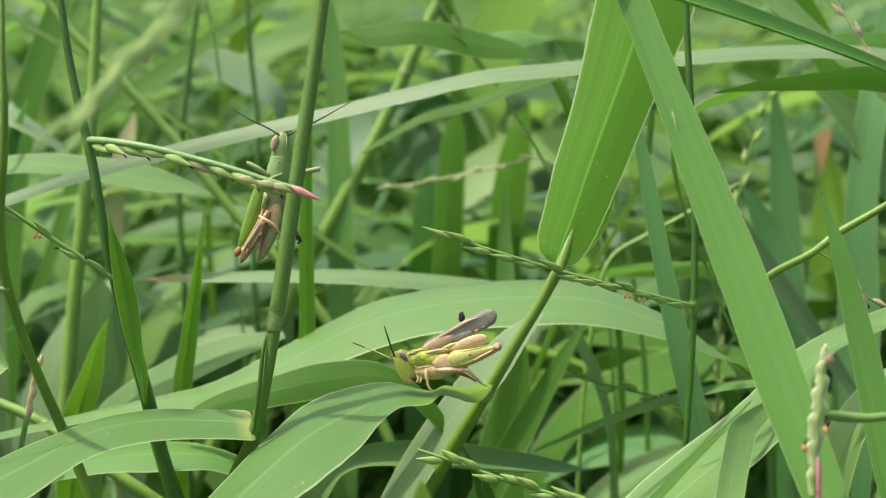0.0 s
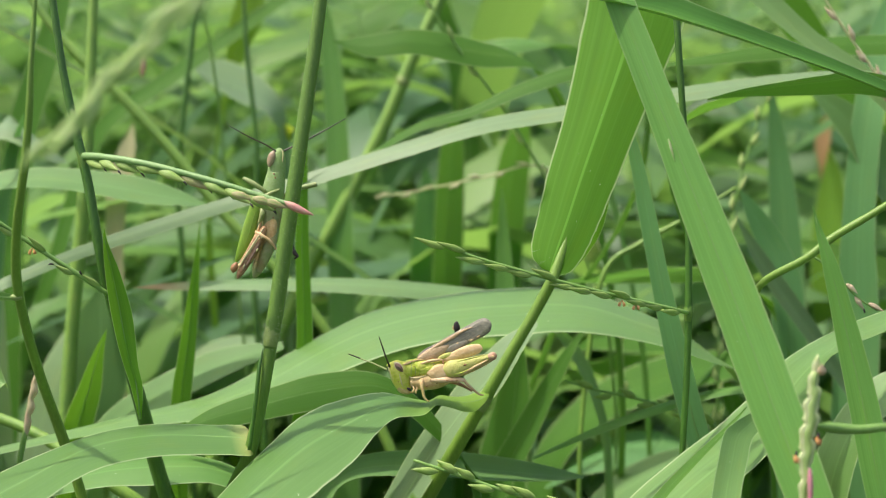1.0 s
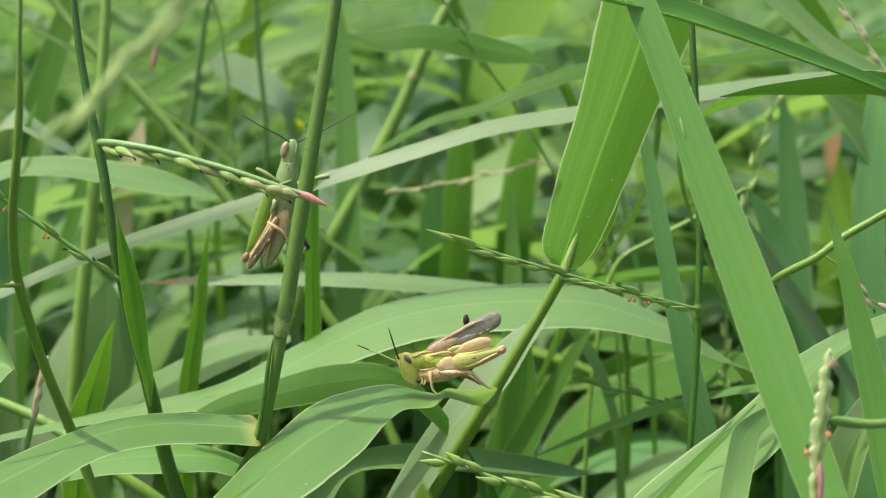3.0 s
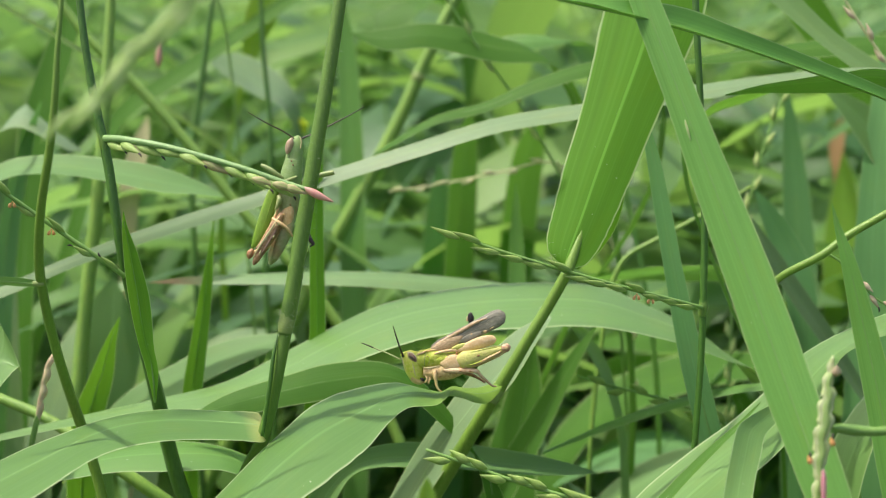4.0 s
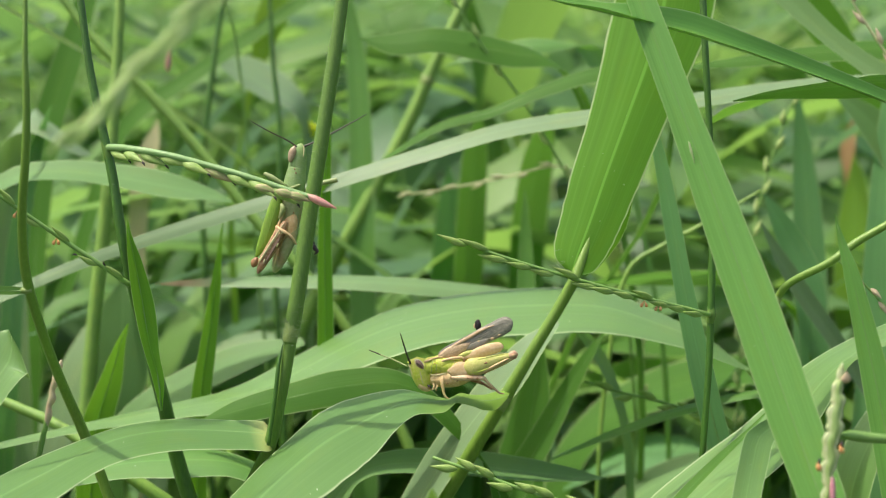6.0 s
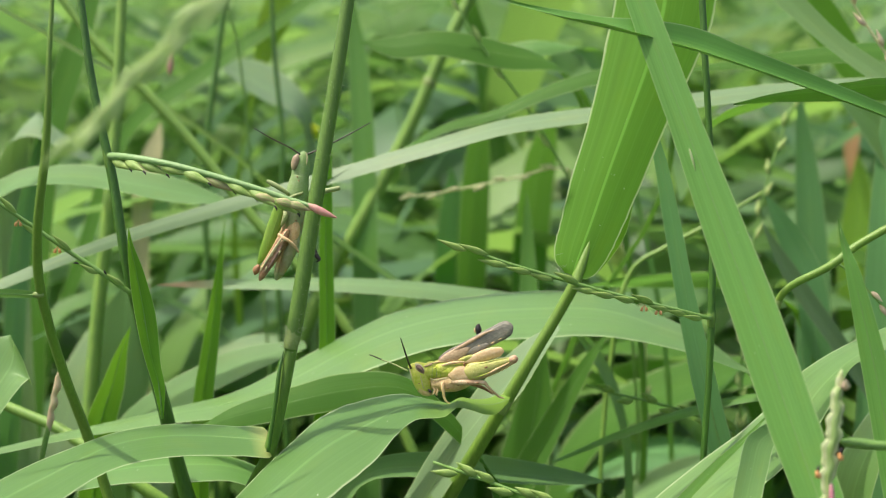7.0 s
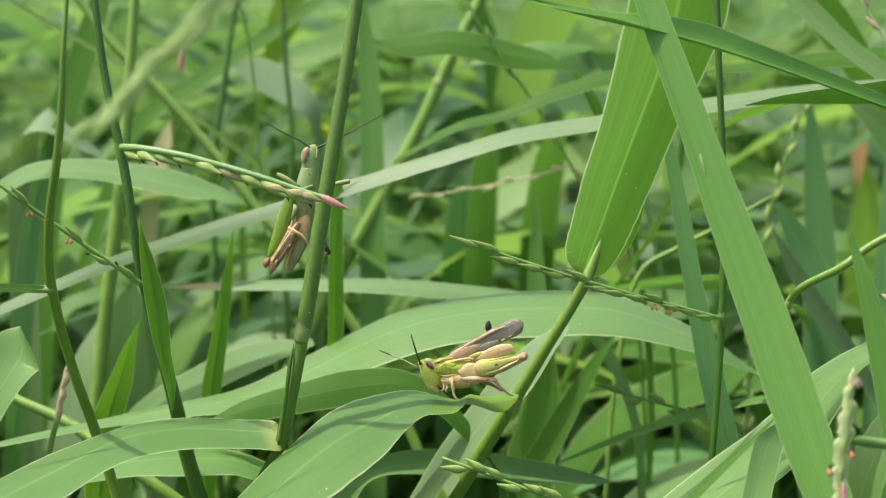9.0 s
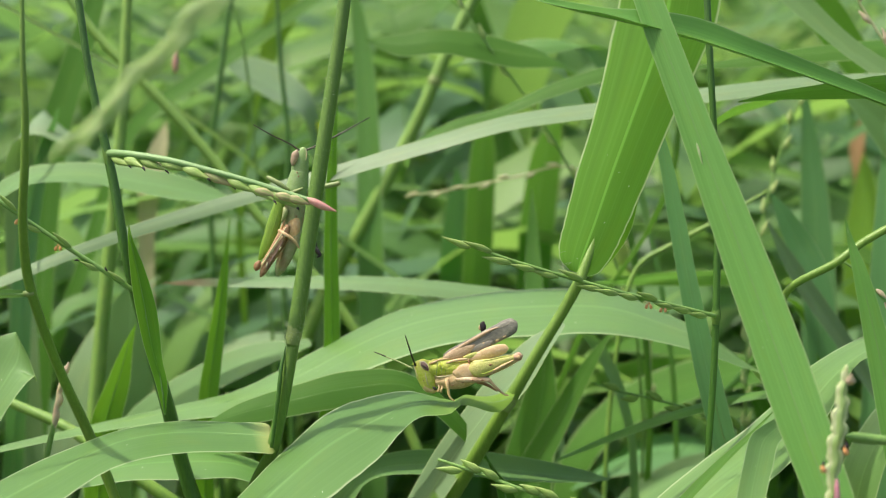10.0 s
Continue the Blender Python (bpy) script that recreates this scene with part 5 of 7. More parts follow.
def pink_floret():
    """A lone pink floret that hangs on a thin arched stalk."""
    p = thing("grass_spike", (-60, 175, 0), "thin arched stalk with one hanging pink floret", "grass spike", "meadow spikes")
    tube("stalk", p, [(-60, 175, -5, 0.7), (-66, 168, 300, 0.5), (-76, 164, 392, 0.4), (-88.3, 161.9, 380.3, 0.35), (-91.7, 160.2, 373.3, 0.3)], STALK, sides=7, n=40)
    tube("floret", p, [(-91.4, 160.4, 374.0, 0.3), (-91.8, 160.0, 371.8, 1.0), (-91.7, 159.6, 369.4, 1.2), (-91.8, 159.2, 367.4, 0.8), (-91.9, 159.0, 366.0, 0.1)], GRAIN_PINK, sides=9, label="pink floret")
    return p


pink_floret()
free_leaf("pale leaf tip close to the lens", [root(-4, -130), (-3.0, -101, 280, 2.0, 0.3, 0.2), (-2.7, -97.7, 313.4, 2.1, 0.3, 0.2), (-2.5, -95.9, 321.5, 1.7, 0.3, 0.2), (-2.4, -95.4, 324.2, 1.0, 0.2, 0.1), (-2.4, -95.0, 326.0, 0.05, 0, 0)], LEAF_YELLOW, 0.2, n=24)
free_leaf("dark underside of a leaf beneath the crossing blade", [root(150, 40), (114.9, 25.1, 349.5, 2.84, -0.16, -0.77), (109.2, 27.5, 370.0, -2.05, -7.59, 2.78), (99.3, 26.2, 373.7, -3.60, -11.48, 3.74), (88.7, 24.0, 373.4, -2.88, -9.57, 3.10), (79.6, 22.8, 372.8, -2.07, -7.69, 2.33), (70.5, 21.6, 372.0, -0.92, -3.83, 1.25), (63.0, 21.3, 370.6, 0.00, 0.03, 0.12)], LEAF_CROSS, 0.08, rib=0)
free_leaf("slender leaf below the bright arching leaf", [root(60, 60), (86.7, 43.4, 278.5, 0.57, -0.06, -0.28), (72.6, 51.2, 314.9, 0.57, -0.06, -0.28), (61.6, 57.8, 345.7, 0.57, 0.00, -0.00), (62.2, 60.4, 357.5, 0.54, -0.84, 0.82), (68.3, 60.6, 363.0, -0.31, -2.73, 1.58), (76.7, 60.2, 366.0, -0.38, -2.76, 1.42), (82.9, 59.7, 368.3, -0.48, -1.86, 0.89), (86.4, 60.0, 369.6, 0.00, 0.03, 0.14)], LEAF_DARK, 0.1, rib=0)
# These two leaves take their sky-lit look from the pale base colour.
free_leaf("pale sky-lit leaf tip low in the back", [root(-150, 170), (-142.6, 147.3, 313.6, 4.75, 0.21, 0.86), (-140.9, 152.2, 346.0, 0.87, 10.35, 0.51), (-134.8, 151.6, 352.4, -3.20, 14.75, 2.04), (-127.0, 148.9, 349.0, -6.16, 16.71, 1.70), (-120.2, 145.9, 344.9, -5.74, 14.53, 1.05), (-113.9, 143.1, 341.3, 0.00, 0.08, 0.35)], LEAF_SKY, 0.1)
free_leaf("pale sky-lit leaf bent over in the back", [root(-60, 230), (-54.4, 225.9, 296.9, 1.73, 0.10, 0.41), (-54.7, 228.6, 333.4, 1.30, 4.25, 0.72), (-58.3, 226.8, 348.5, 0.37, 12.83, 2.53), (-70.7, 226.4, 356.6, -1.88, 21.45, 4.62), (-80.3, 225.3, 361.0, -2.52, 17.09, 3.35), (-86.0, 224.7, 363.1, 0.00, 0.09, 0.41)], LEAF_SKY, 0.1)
free_leaf("pale yellowish leaf end high in the back", [root(-60, 260), (-91.1, 264.9, 289.0, 1.39, 0.10, 0.45), (-83.1, 271.7, 343.9, 1.38, 0.10, 0.44), (-76.5, 271.6, 366.7, 4.56, 0.21, 0.87), (-72.8, 272.0, 377.9, 6.82, 0.11, 0.41), (-70.2, 272.3, 389.0, 4.98, 0.01, -0.03), (-68.9, 273.2, 397.9, 0.45, 0.00, -0.00)], LEAF_YELLOW, 0.1)
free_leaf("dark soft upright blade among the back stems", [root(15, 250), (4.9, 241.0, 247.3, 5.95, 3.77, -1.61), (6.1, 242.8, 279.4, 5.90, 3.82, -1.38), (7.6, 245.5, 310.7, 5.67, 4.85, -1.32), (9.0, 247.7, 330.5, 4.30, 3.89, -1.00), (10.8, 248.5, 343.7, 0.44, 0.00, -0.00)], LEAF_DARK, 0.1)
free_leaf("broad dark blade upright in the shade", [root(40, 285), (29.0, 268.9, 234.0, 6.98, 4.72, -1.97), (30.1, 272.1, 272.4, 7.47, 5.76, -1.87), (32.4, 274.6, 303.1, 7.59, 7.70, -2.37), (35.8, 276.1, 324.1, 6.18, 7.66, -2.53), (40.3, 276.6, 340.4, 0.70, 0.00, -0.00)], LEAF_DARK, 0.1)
free_leaf("withered beige leaf end in the back", [root(-125, 225), (-121.0, 228.0, 290.0, 3.5, -1.5, 0.6), (-119.0, 230.0, 315.6, 4.5, -1.5, 0.6), (-117.2, 231.7, 324.0, 4.6, -1.5, 0.6), (-115.1, 233.5, 332.4, 3.8, -1.5, 0.6), (-112.5, 235.6, 341.9, 0.3, 0, 0)], LEAF_BEIGE, 0.15, n=20)
free_leaf("withered reddish leaf end deep in the back", [root(172, 320), (177.0, 326.0, 270.0, 0.5, -0.2, 0.1), (178.3, 328.7, 303.3, 0.8, -0.3, 0.1), (178.8, 331.9, 315.4, 3.0, -1.2, 0.5), (179.9, 334.1, 323.4, 2.6, -1.2, 0.5), (181.4, 335.4, 329.7, 0.3, 0, 0)], LEAF_RUST, 0.15, n=20)
withered_spike()
bare_spike("yellowish spike in shade", [(95, 90, -5), (74.8, 44.8, 262.4), (73.0, 47.2, 282.9), (59.7, 46.6, 289.9), (49.5, 46.3, 293.0), (39.5, 46.8, 295.4), (33.7, 47.1, 297.2)], 0.5, 5.5, 5.0, 0.9, GRAIN, first=0.62, seed=13)


# ---- the grasshoppers ----
def side_kit(p, ox, oz, cx, cy, unit):
    """Builders for a body laid out on a side drawing: x runs right and y down in units of that many millimetres; ahead is the depth in millimetres."""
    def at(x, y):
        return ox + (x - cx) * unit, oz + (cy - y) * unit

    def body(name, rows, material, label="", n=24, sides=16):
        """rows: x, y, depth, half height in units, half depth in millimetres."""
        return loft(name, p, [(at(x, y)[0], d, at(x, y)[1], h * unit, k) for x, y, d, h, k in rows], material, sides=sides, n=n, label=label)

    def limb(name, rows, material, label="", sides=8):
        """rows: x, y, depth, radius in millimetres."""
        return tube(name, p, [(at(x, y)[0], d, at(x, y)[1], r) for x, y, d, r in rows], material, sides=sides, raw=True, n=6 * (len(rows) - 1), label=label)

    return body, limb


def perched_hopper():
    p = thing("grasshopper", (0.1, -5.9, 316.9), "lime green and tan grasshopper with grey wing tips on a leaf", "grasshopper", "grasshoppers")
    p.rotation_euler = (radians(-12), 0, 0)
    body, limb = side_kit(p, -6.6, 1.0, 350, 335, 0.0397)
    # head
    body("head", [(338, 300, 0, 6, 0.3), (339, 312, 0, 36, 1.1), (344, 335, 0, 49, 1.65), (352, 365, 0, 53, 1.9), (361, 400, 0, 50, 1.9), (374, 432, 0, 44, 1.75), (390, 458, 0, 30, 1.3), (398, 472, 0, 8, 0.5)], SKIN, "lime green slanting head")
    body("neck", [(360, 352, 0, 40, 1.7), (378, 352, 0, 44, 1.85), (400, 350, 0, 44, 1.95)], SKIN, n=8)
    body("fastigium", [(340, 326, 0, 24, 1.1), (312, 325, 0, 17, 0.8), (294, 326, 0, 9, 0.5), (285, 329, 0, 2, 0.2)], SKIN, n=12)
    body("face", [(350, 440, -0.1, 22, 1.35), (370, 454, -0.1, 26, 1.45), (394, 466, -0.1, 20, 1.2), (414, 470, -0.1, 6, 0.5)], CHEST, "tan mouthparts", n=12)
    for dy in (-1.0, 1.0):
        body("eye_rim", [(325, 308, dy * 1.45, 3, 0.2), (337, 319, dy * 1.5, 16, 0.4), (352, 336, dy * 1.52, 19, 0.45), (367, 352, dy * 1.5, 14, 0.4), (379, 364, dy * 1.45, 3, 0.2)], CREAM, n=14)
        body("eye", [(329, 312, dy * 1.6, 2, 0.1), (339, 321, dy * 1.65, 12, 0.42), (352, 336, dy * 1.68, 15, 0.5), (365, 350, dy * 1.65, 11, 0.42), (375, 360, dy * 1.6, 2, 0.1)], EYE_BROWN, "brown oval compound eye", n=14)
    body("eye_band", [(336, 326, -2.12, 1, 0.05), (352, 338, -2.2, 4, 0.07), (368, 352, -2.05, 1, 0.05)], FEELER, n=8)
    limb("eye_stripe", [(374, 322, -1.55, 0.1), (392, 316, -1.75, 0.26), (415, 308, -1.85, 0.2)], PEACH)
    limb("cheek_line", [(352, 366, -1.88, 0.05), (358, 392, -1.95, 0.12), (366, 425, -1.85, 0.1), (372, 440, -1.6, 0.05)], CREAM)
    limb("face_ridge", [(292, 336, -0.5, 0.1), (305, 370, -0.8, 0.16), (322, 410, -0.8, 0.16), (340, 442, -0.7, 0.1)], CREAM)
    limb("jaw", [(392, 444, -1.55, 0.08), (404, 452, -1.65, 0.32), (413, 462, -1.5, 0.12)], BLACK)
    for x in (420, 436):
        limb("palp", [(x, 432, -1.3, 0.2), (x + 8, 448, -1.7, 0.2), (x + 3, 464, -1.8, 0.2), (x - 3, 472, -1.7, 0.08)], PEACH)
    limb("feeler", [(302, 334, -0.8, 0.24), (286, 288, -1.6, 0.19), (266, 222, -2.6, 0.17), (250, 166, -3.4, 0.08)], FEELER, "dark upright feeler")
    limb("feeler", [(284, 350, 0.4, 0.2), (245, 332, 0.9, 0.16), (195, 311, 1.6, 0.14), (140, 292, 2.3, 0.14), (76, 268, 3.0, 0.08)], SKIN_PALE)
    limb("feeler_end", [(140, 291.5, 2.28, 0.15), (110, 280, 2.6, 0.14), (75, 267.5, 3.0, 0.09)], FEELER)
    # thorax
    body("pronotum", [(376, 348, 0, 34, 1.7), (388, 349, 0, 45, 2.0), (415, 346, 0, 49, 2.15), (440, 342, 0, 48, 2.15), (444, 341, 0, 50, 2.25), (480, 334, 0, 48, 2.3), (515, 326, 0, 42, 2.15), (545, 320, 0, 26, 1.7)], SKIN, "lime green saddle behind the head", n=36)
    limb("keel", [(386, 315, -1.5, 0.1), (420, 304, -1.6, 0.16), (465, 296, -1.65, 0.16), (520, 297, -1.5, 0.1)], PEACH)
    limb("saddle_edge", [(404, 384, -1.9, 0.05), (430, 391, -2.0, 0.13), (462, 388, -2.08, 0.13), (494, 378, -2.2, 0.08)], CREAM)
    for x in (417, 441, 463):
        limb("groove", [(x + 4, 312, -1.8, 0.03), (x, 338, -2.16, 0.05), (x - 2, 366, -2.0, 0.05), (x - 2, 380, -1.8, 0.03)], SKIN_PALE)
    body("side_plate", [(396, 350, 0, 40, 1.95), (460, 347, 0, 49, 2.2), (530, 346, 0, 55, 2.55), (590, 343, 0, 52, 2.6), (640, 335, 0, 42, 2.2), (668, 328, 0, 20, 1.7)], SKIN, "lime green side of the chest", n=30)
    limb("side_seam", [(536, 316, -2.2, 0.08), (540, 345, -2.42, 0.14), (530, 380, -2.2, 0.1)], PEACH)
    body("chest", [(408, 418, 0, 26, 1.6), (446, 416, 0, 42, 2.15), (500, 410, 0, 52, 2.45), (550, 402, 0, 54, 2.5), (600, 390, 0, 44, 2.3), (640, 378, 0, 30, 1.9)], CHEST, "tan mottled underside of the chest")
    body("hip", [(500, 362, -2.0, 10, 0.3), (530, 366, -2.35, 34, 0.55), (566, 366, -2.55, 48, 0.6), (600, 372, -2.55, 44, 0.6), (640, 388, -2.2, 10, 0.3)], PEACH, "peach hip plate", n=18)
    for x, y in ((522, 398), (545, 384), (571, 366), (588, 392), (605, 378), (470, 420), (498, 436), (552, 420)):
        limb("freckle", [(x - 6, y + 2, -2.55, 0.05), (x, y, -2.72 if x > 540 else -2.25, 0.12), (x + 7, y - 3, -2.55, 0.05)], BROWN)
    body("abdomen", [(600, 352, 0.3, 44, 1.8), (680, 336, 0.3, 40, 1.6), (740, 314, 0.3, 32, 1.3), (790, 294, 0.3, 20, 0.9), (815, 284, 0.3, 5, 0.3)], SKIN_PALE)
    for x, y, r in ((432, 330, 0.1), (500, 350, 0.1), (346, 412, 0.08)):
        limb("freckle", [(x - 4, y, -2.1 if x > 400 else -1.7, 0.04), (x, y, -2.26 if x > 400 else -1.85, r), (x + 5, y - 2, -2.1 if x > 400 else -1.7, 0.04)], BROWN)
    # folded wings
    for dy, up in ((-1.1, 0), (0.8, 7)):
        body("forewing", [(452, 294 - up, dy, 10, 0.25), (490, 282 - up, dy, 26, 0.4), (550, 258 - up, dy, 33, 0.45), (620, 226 - up, dy, 38, 0.45), (690, 190 - up, dy, 40, 0.42), (750, 160 - up, dy, 41, 0.4), (800, 134 - up, dy, 41, 0.38), (830, 120 - up, dy, 31, 0.3), (846, 113 - up, dy, 6, 0.15)], WING_GREY, "grey speckled folded wing", n=40)
    body("wing_shoulder", [(450, 294, -1.35, 9, 0.3), (485, 284, -1.4, 25, 0.42), (530, 266, -1.45, 32, 0.45), (570, 249, -1.45, 28, 0.4), (605, 231, -1.4, 14, 0.3), (630, 217, -1.35, 3, 0.1)], WING_TAN, "tan fore part of the folded wing", n=24)
    body("wing_border", [(480, 272, -1.5, 6, 0.2), (540, 234, -1.5, 9, 0.25), (600, 200, -1.5, 10, 0.26), (660, 166, -1.45, 9, 0.25), (710, 141, -1.4, 6, 0.2), (750, 128, -1.35, 2, 0.1)], WING_TAN, "tan upper border of the wing", n=24)
    body("wing_shade", [(596, 254, -1.5, 5, 0.1), (630, 243, -1.56, 17, 0.14), (672, 224, -1.56, 17, 0.14), (715, 203, -1.5, 6, 0.1)], VEIN, n=14)
    for k in (-24, -13, -2, 10, 22):
        limb("vein", [(500, 276 + k * 0.5, -1.46, 0.03), (570, 248 + k * 0.8, -1.54, 0.05), (650, 211 + k, -1.52, 0.05), (730, 170 + k, -1.49, 0.05), (800, 134 + k * 0.95, -1.43, 0.03)], VEIN, sides=6)
    for x, y, h in ((664, 214, 6), (738, 197, 6), (775, 178, 3)):
        body("wing_mark", [(x - 10, y + 5, -1.55, 1, 0.05), (x, y, -1.6, h, 0.08), (x + 10, y - 5, -1.55, 1, 0.05)], PEACH, n=6, sides=8)
    limb("wing_edge", [(466, 318, -2.0, 0.16), (510, 304, -2.25, 0.3), (555, 298, -2.3, 0.3), (588, 297, -2.2, 0.14)], PEACH)
    limb("side_line", [(584, 298, -2.3, 0.08), (586, 312, -2.45, 0.2), (592, 330, -2.45, 0.08)], BROWN)
    # hind legs
    body("hind_femur", [(586, 300, -1.9, 10, 0.4), (640, 284, -2.1, 26, 0.5), (700, 260, -2.2, 31, 0.55), (750, 246, -2.2, 29, 0.5), (784, 242, -2.1, 21, 0.4), (797, 243, -2.1, 4, 0.2)], PEACH, "tan far hind thigh")
    body("thigh_patch", [(560, 290, -2.0, 7, 0.2), (592, 280, -2.2, 13, 0.25), (624, 270, -2.15, 12, 0.25), (646, 264, -2.05, 4, 0.15)], SKIN_THIGH, n=12)
    body("hind_femur", [(586, 346, -2.5, 18, 0.6), (612, 346, -2.8, 42, 0.9), (650, 343, -3.0, 46, 1.0), (700, 329, -3.0, 38, 0.85), (760, 308, -3.0, 26, 0.6), (810, 292, -3.0, 17, 0.5), (836, 284, -3.0, 14, 0.45)], SKIN_THIGH, "lime green hind thigh", n=30)
    limb("thigh_ridge", [(606, 312, -3.2, 0.1), (660, 305, -3.45, 0.17), (740, 287, -3.3, 0.15), (826, 272, -3.1, 0.1)], SKIN_THIGH)
    limb("thigh_ridge", [(620, 374, -3.5, 0.1), (670, 368, -3.75, 0.16), (740, 340, -3.55, 0.14), (824, 300, -3.3, 0.1)], SKIN)
    for k in range(8):
        x, y, w = 628 + 22 * k, 347 - 6.4 * k - (3 if k > 3 else 0), 17 - 1.5 * k
        limb("chevron", [(x - 6, y - w, -3.72 + 0.05 * k, 0.04), (x + 6, y, -3.98 + 0.07 * k, 0.07), (x - 4, y + w, -3.72 + 0.05 * k, 0.04)], SKIN_THIGH, sides=6)
    body("thigh_keel", [(630, 382, -3.2, 6, 0.3), (700, 362, -3.4, 9, 0.4), (760, 332, -3.4, 8, 0.4), (822, 300, -3.3, 5, 0.3)], PEACH, n=12)
    body("knee", [(824, 288, -3.0, 14, 0.55), (843, 283, -3.0, 22, 0.72), (860, 279, -3.0, 20, 0.68), (871, 277, -3.0, 6, 0.2)], KNEE, "reddish brown knee", n=12)
    body("knee_patch", [(838, 284, -3.7, 3, 0.08), (848, 282, -3.76, 9, 0.08), (858, 280, -3.7, 3, 0.08)], PEACH, n=8)
    limb("freckle", [(692, 325, -3.85, 0.05), (702, 322, -3.9, 0.2), (710, 319, -3.8, 0.05)], BROWN)
    limb("hind_shin", [(856, 292, -2.9, 0.34), (800, 325, -2.8, 0.34), (720, 364, -2.7, 0.32), (640, 391, -2.6, 0.28)], CHEST)
    for k in range(7):
        x, y = 815 - 22 * k, 320 + 9.6 * k
        limb("spine", [(x, y + 5, -2.6, 0.08), (x - 6, y + 17, -2.65, 0.02)], BROWN, sides=5)
    limb("far_foot", [(650, 205, 3.2, 0.3), (660, 165, 3.4, 0.34), (664, 140, 3.4, 0.7), (662, 118, 3.4, 0.6), (668, 104, 3.4, 0.2)], BLACK, "black foot raised behind the wing")
    limb("far_shin", [(644, 150, 3.5, 0.2), (650, 135, 3.6, 0.42), (656, 116, 3.6, 0.15)], PEACH)
    # walking legs
    limb("front_leg", [(474, 400, -1.9, 0.5), (470, 425, -2.4, 0.46), (476, 455, -2.6, 0.36), (480, 484, -2.6, 0.3), (490, 503, -2.7, 0.24), (510, 516, -2.8, 0.1)], CHEST)
    limb("front_leg", [(440, 412, 1.6, 0.5), (428, 440, 2.0, 0.4), (432, 462, 2.2, 0.3), (438, 486, 2.2, 0.2)], TAN)
    limb("middle_leg", [(520, 404, -2.0, 0.55), (560, 402, -2.6, 0.66), (620, 404, -2.9, 0.62), (680, 404, -3.0, 0.5), (696, 408, -3.0, 0.46)], MOTTLED)
    limb("middle_shin", [(694, 404, -3.0, 0.42), (708, 424, -2.9, 0.34), (730, 446, -2.5, 0.3), (756, 470, -1.8, 0.26), (778, 488, -1.2, 0.22), (800, 492, -1.0, 0.1)], MOTTLED)
    limb("leg_band", [(600, 402, -3.45, 0.1), (606, 404, -3.5, 0.22), (612, 406, -3.45, 0.1)], BROWN)
    limb("leg_band", [(650, 404, -3.5, 0.1), (657, 405, -3.55, 0.22), (664, 406, -3.5, 0.1)], BROWN)
    for x, y in ((716, 436), (738, 456), (760, 476)):
        limb("spine", [(x, y, -2.6, 0.07), (x + 8, y + 10, -2.7, 0.02)], BROWN, sides=5)
    limb("middle_leg", [(555, 396, 1.8, 0.6), (615, 420, 2.4, 0.5), (668, 438, 2.6, 0.42), (704, 456, 2.6, 0.3), (740, 480, 2.4, 0.2)], BROWN)
    return p


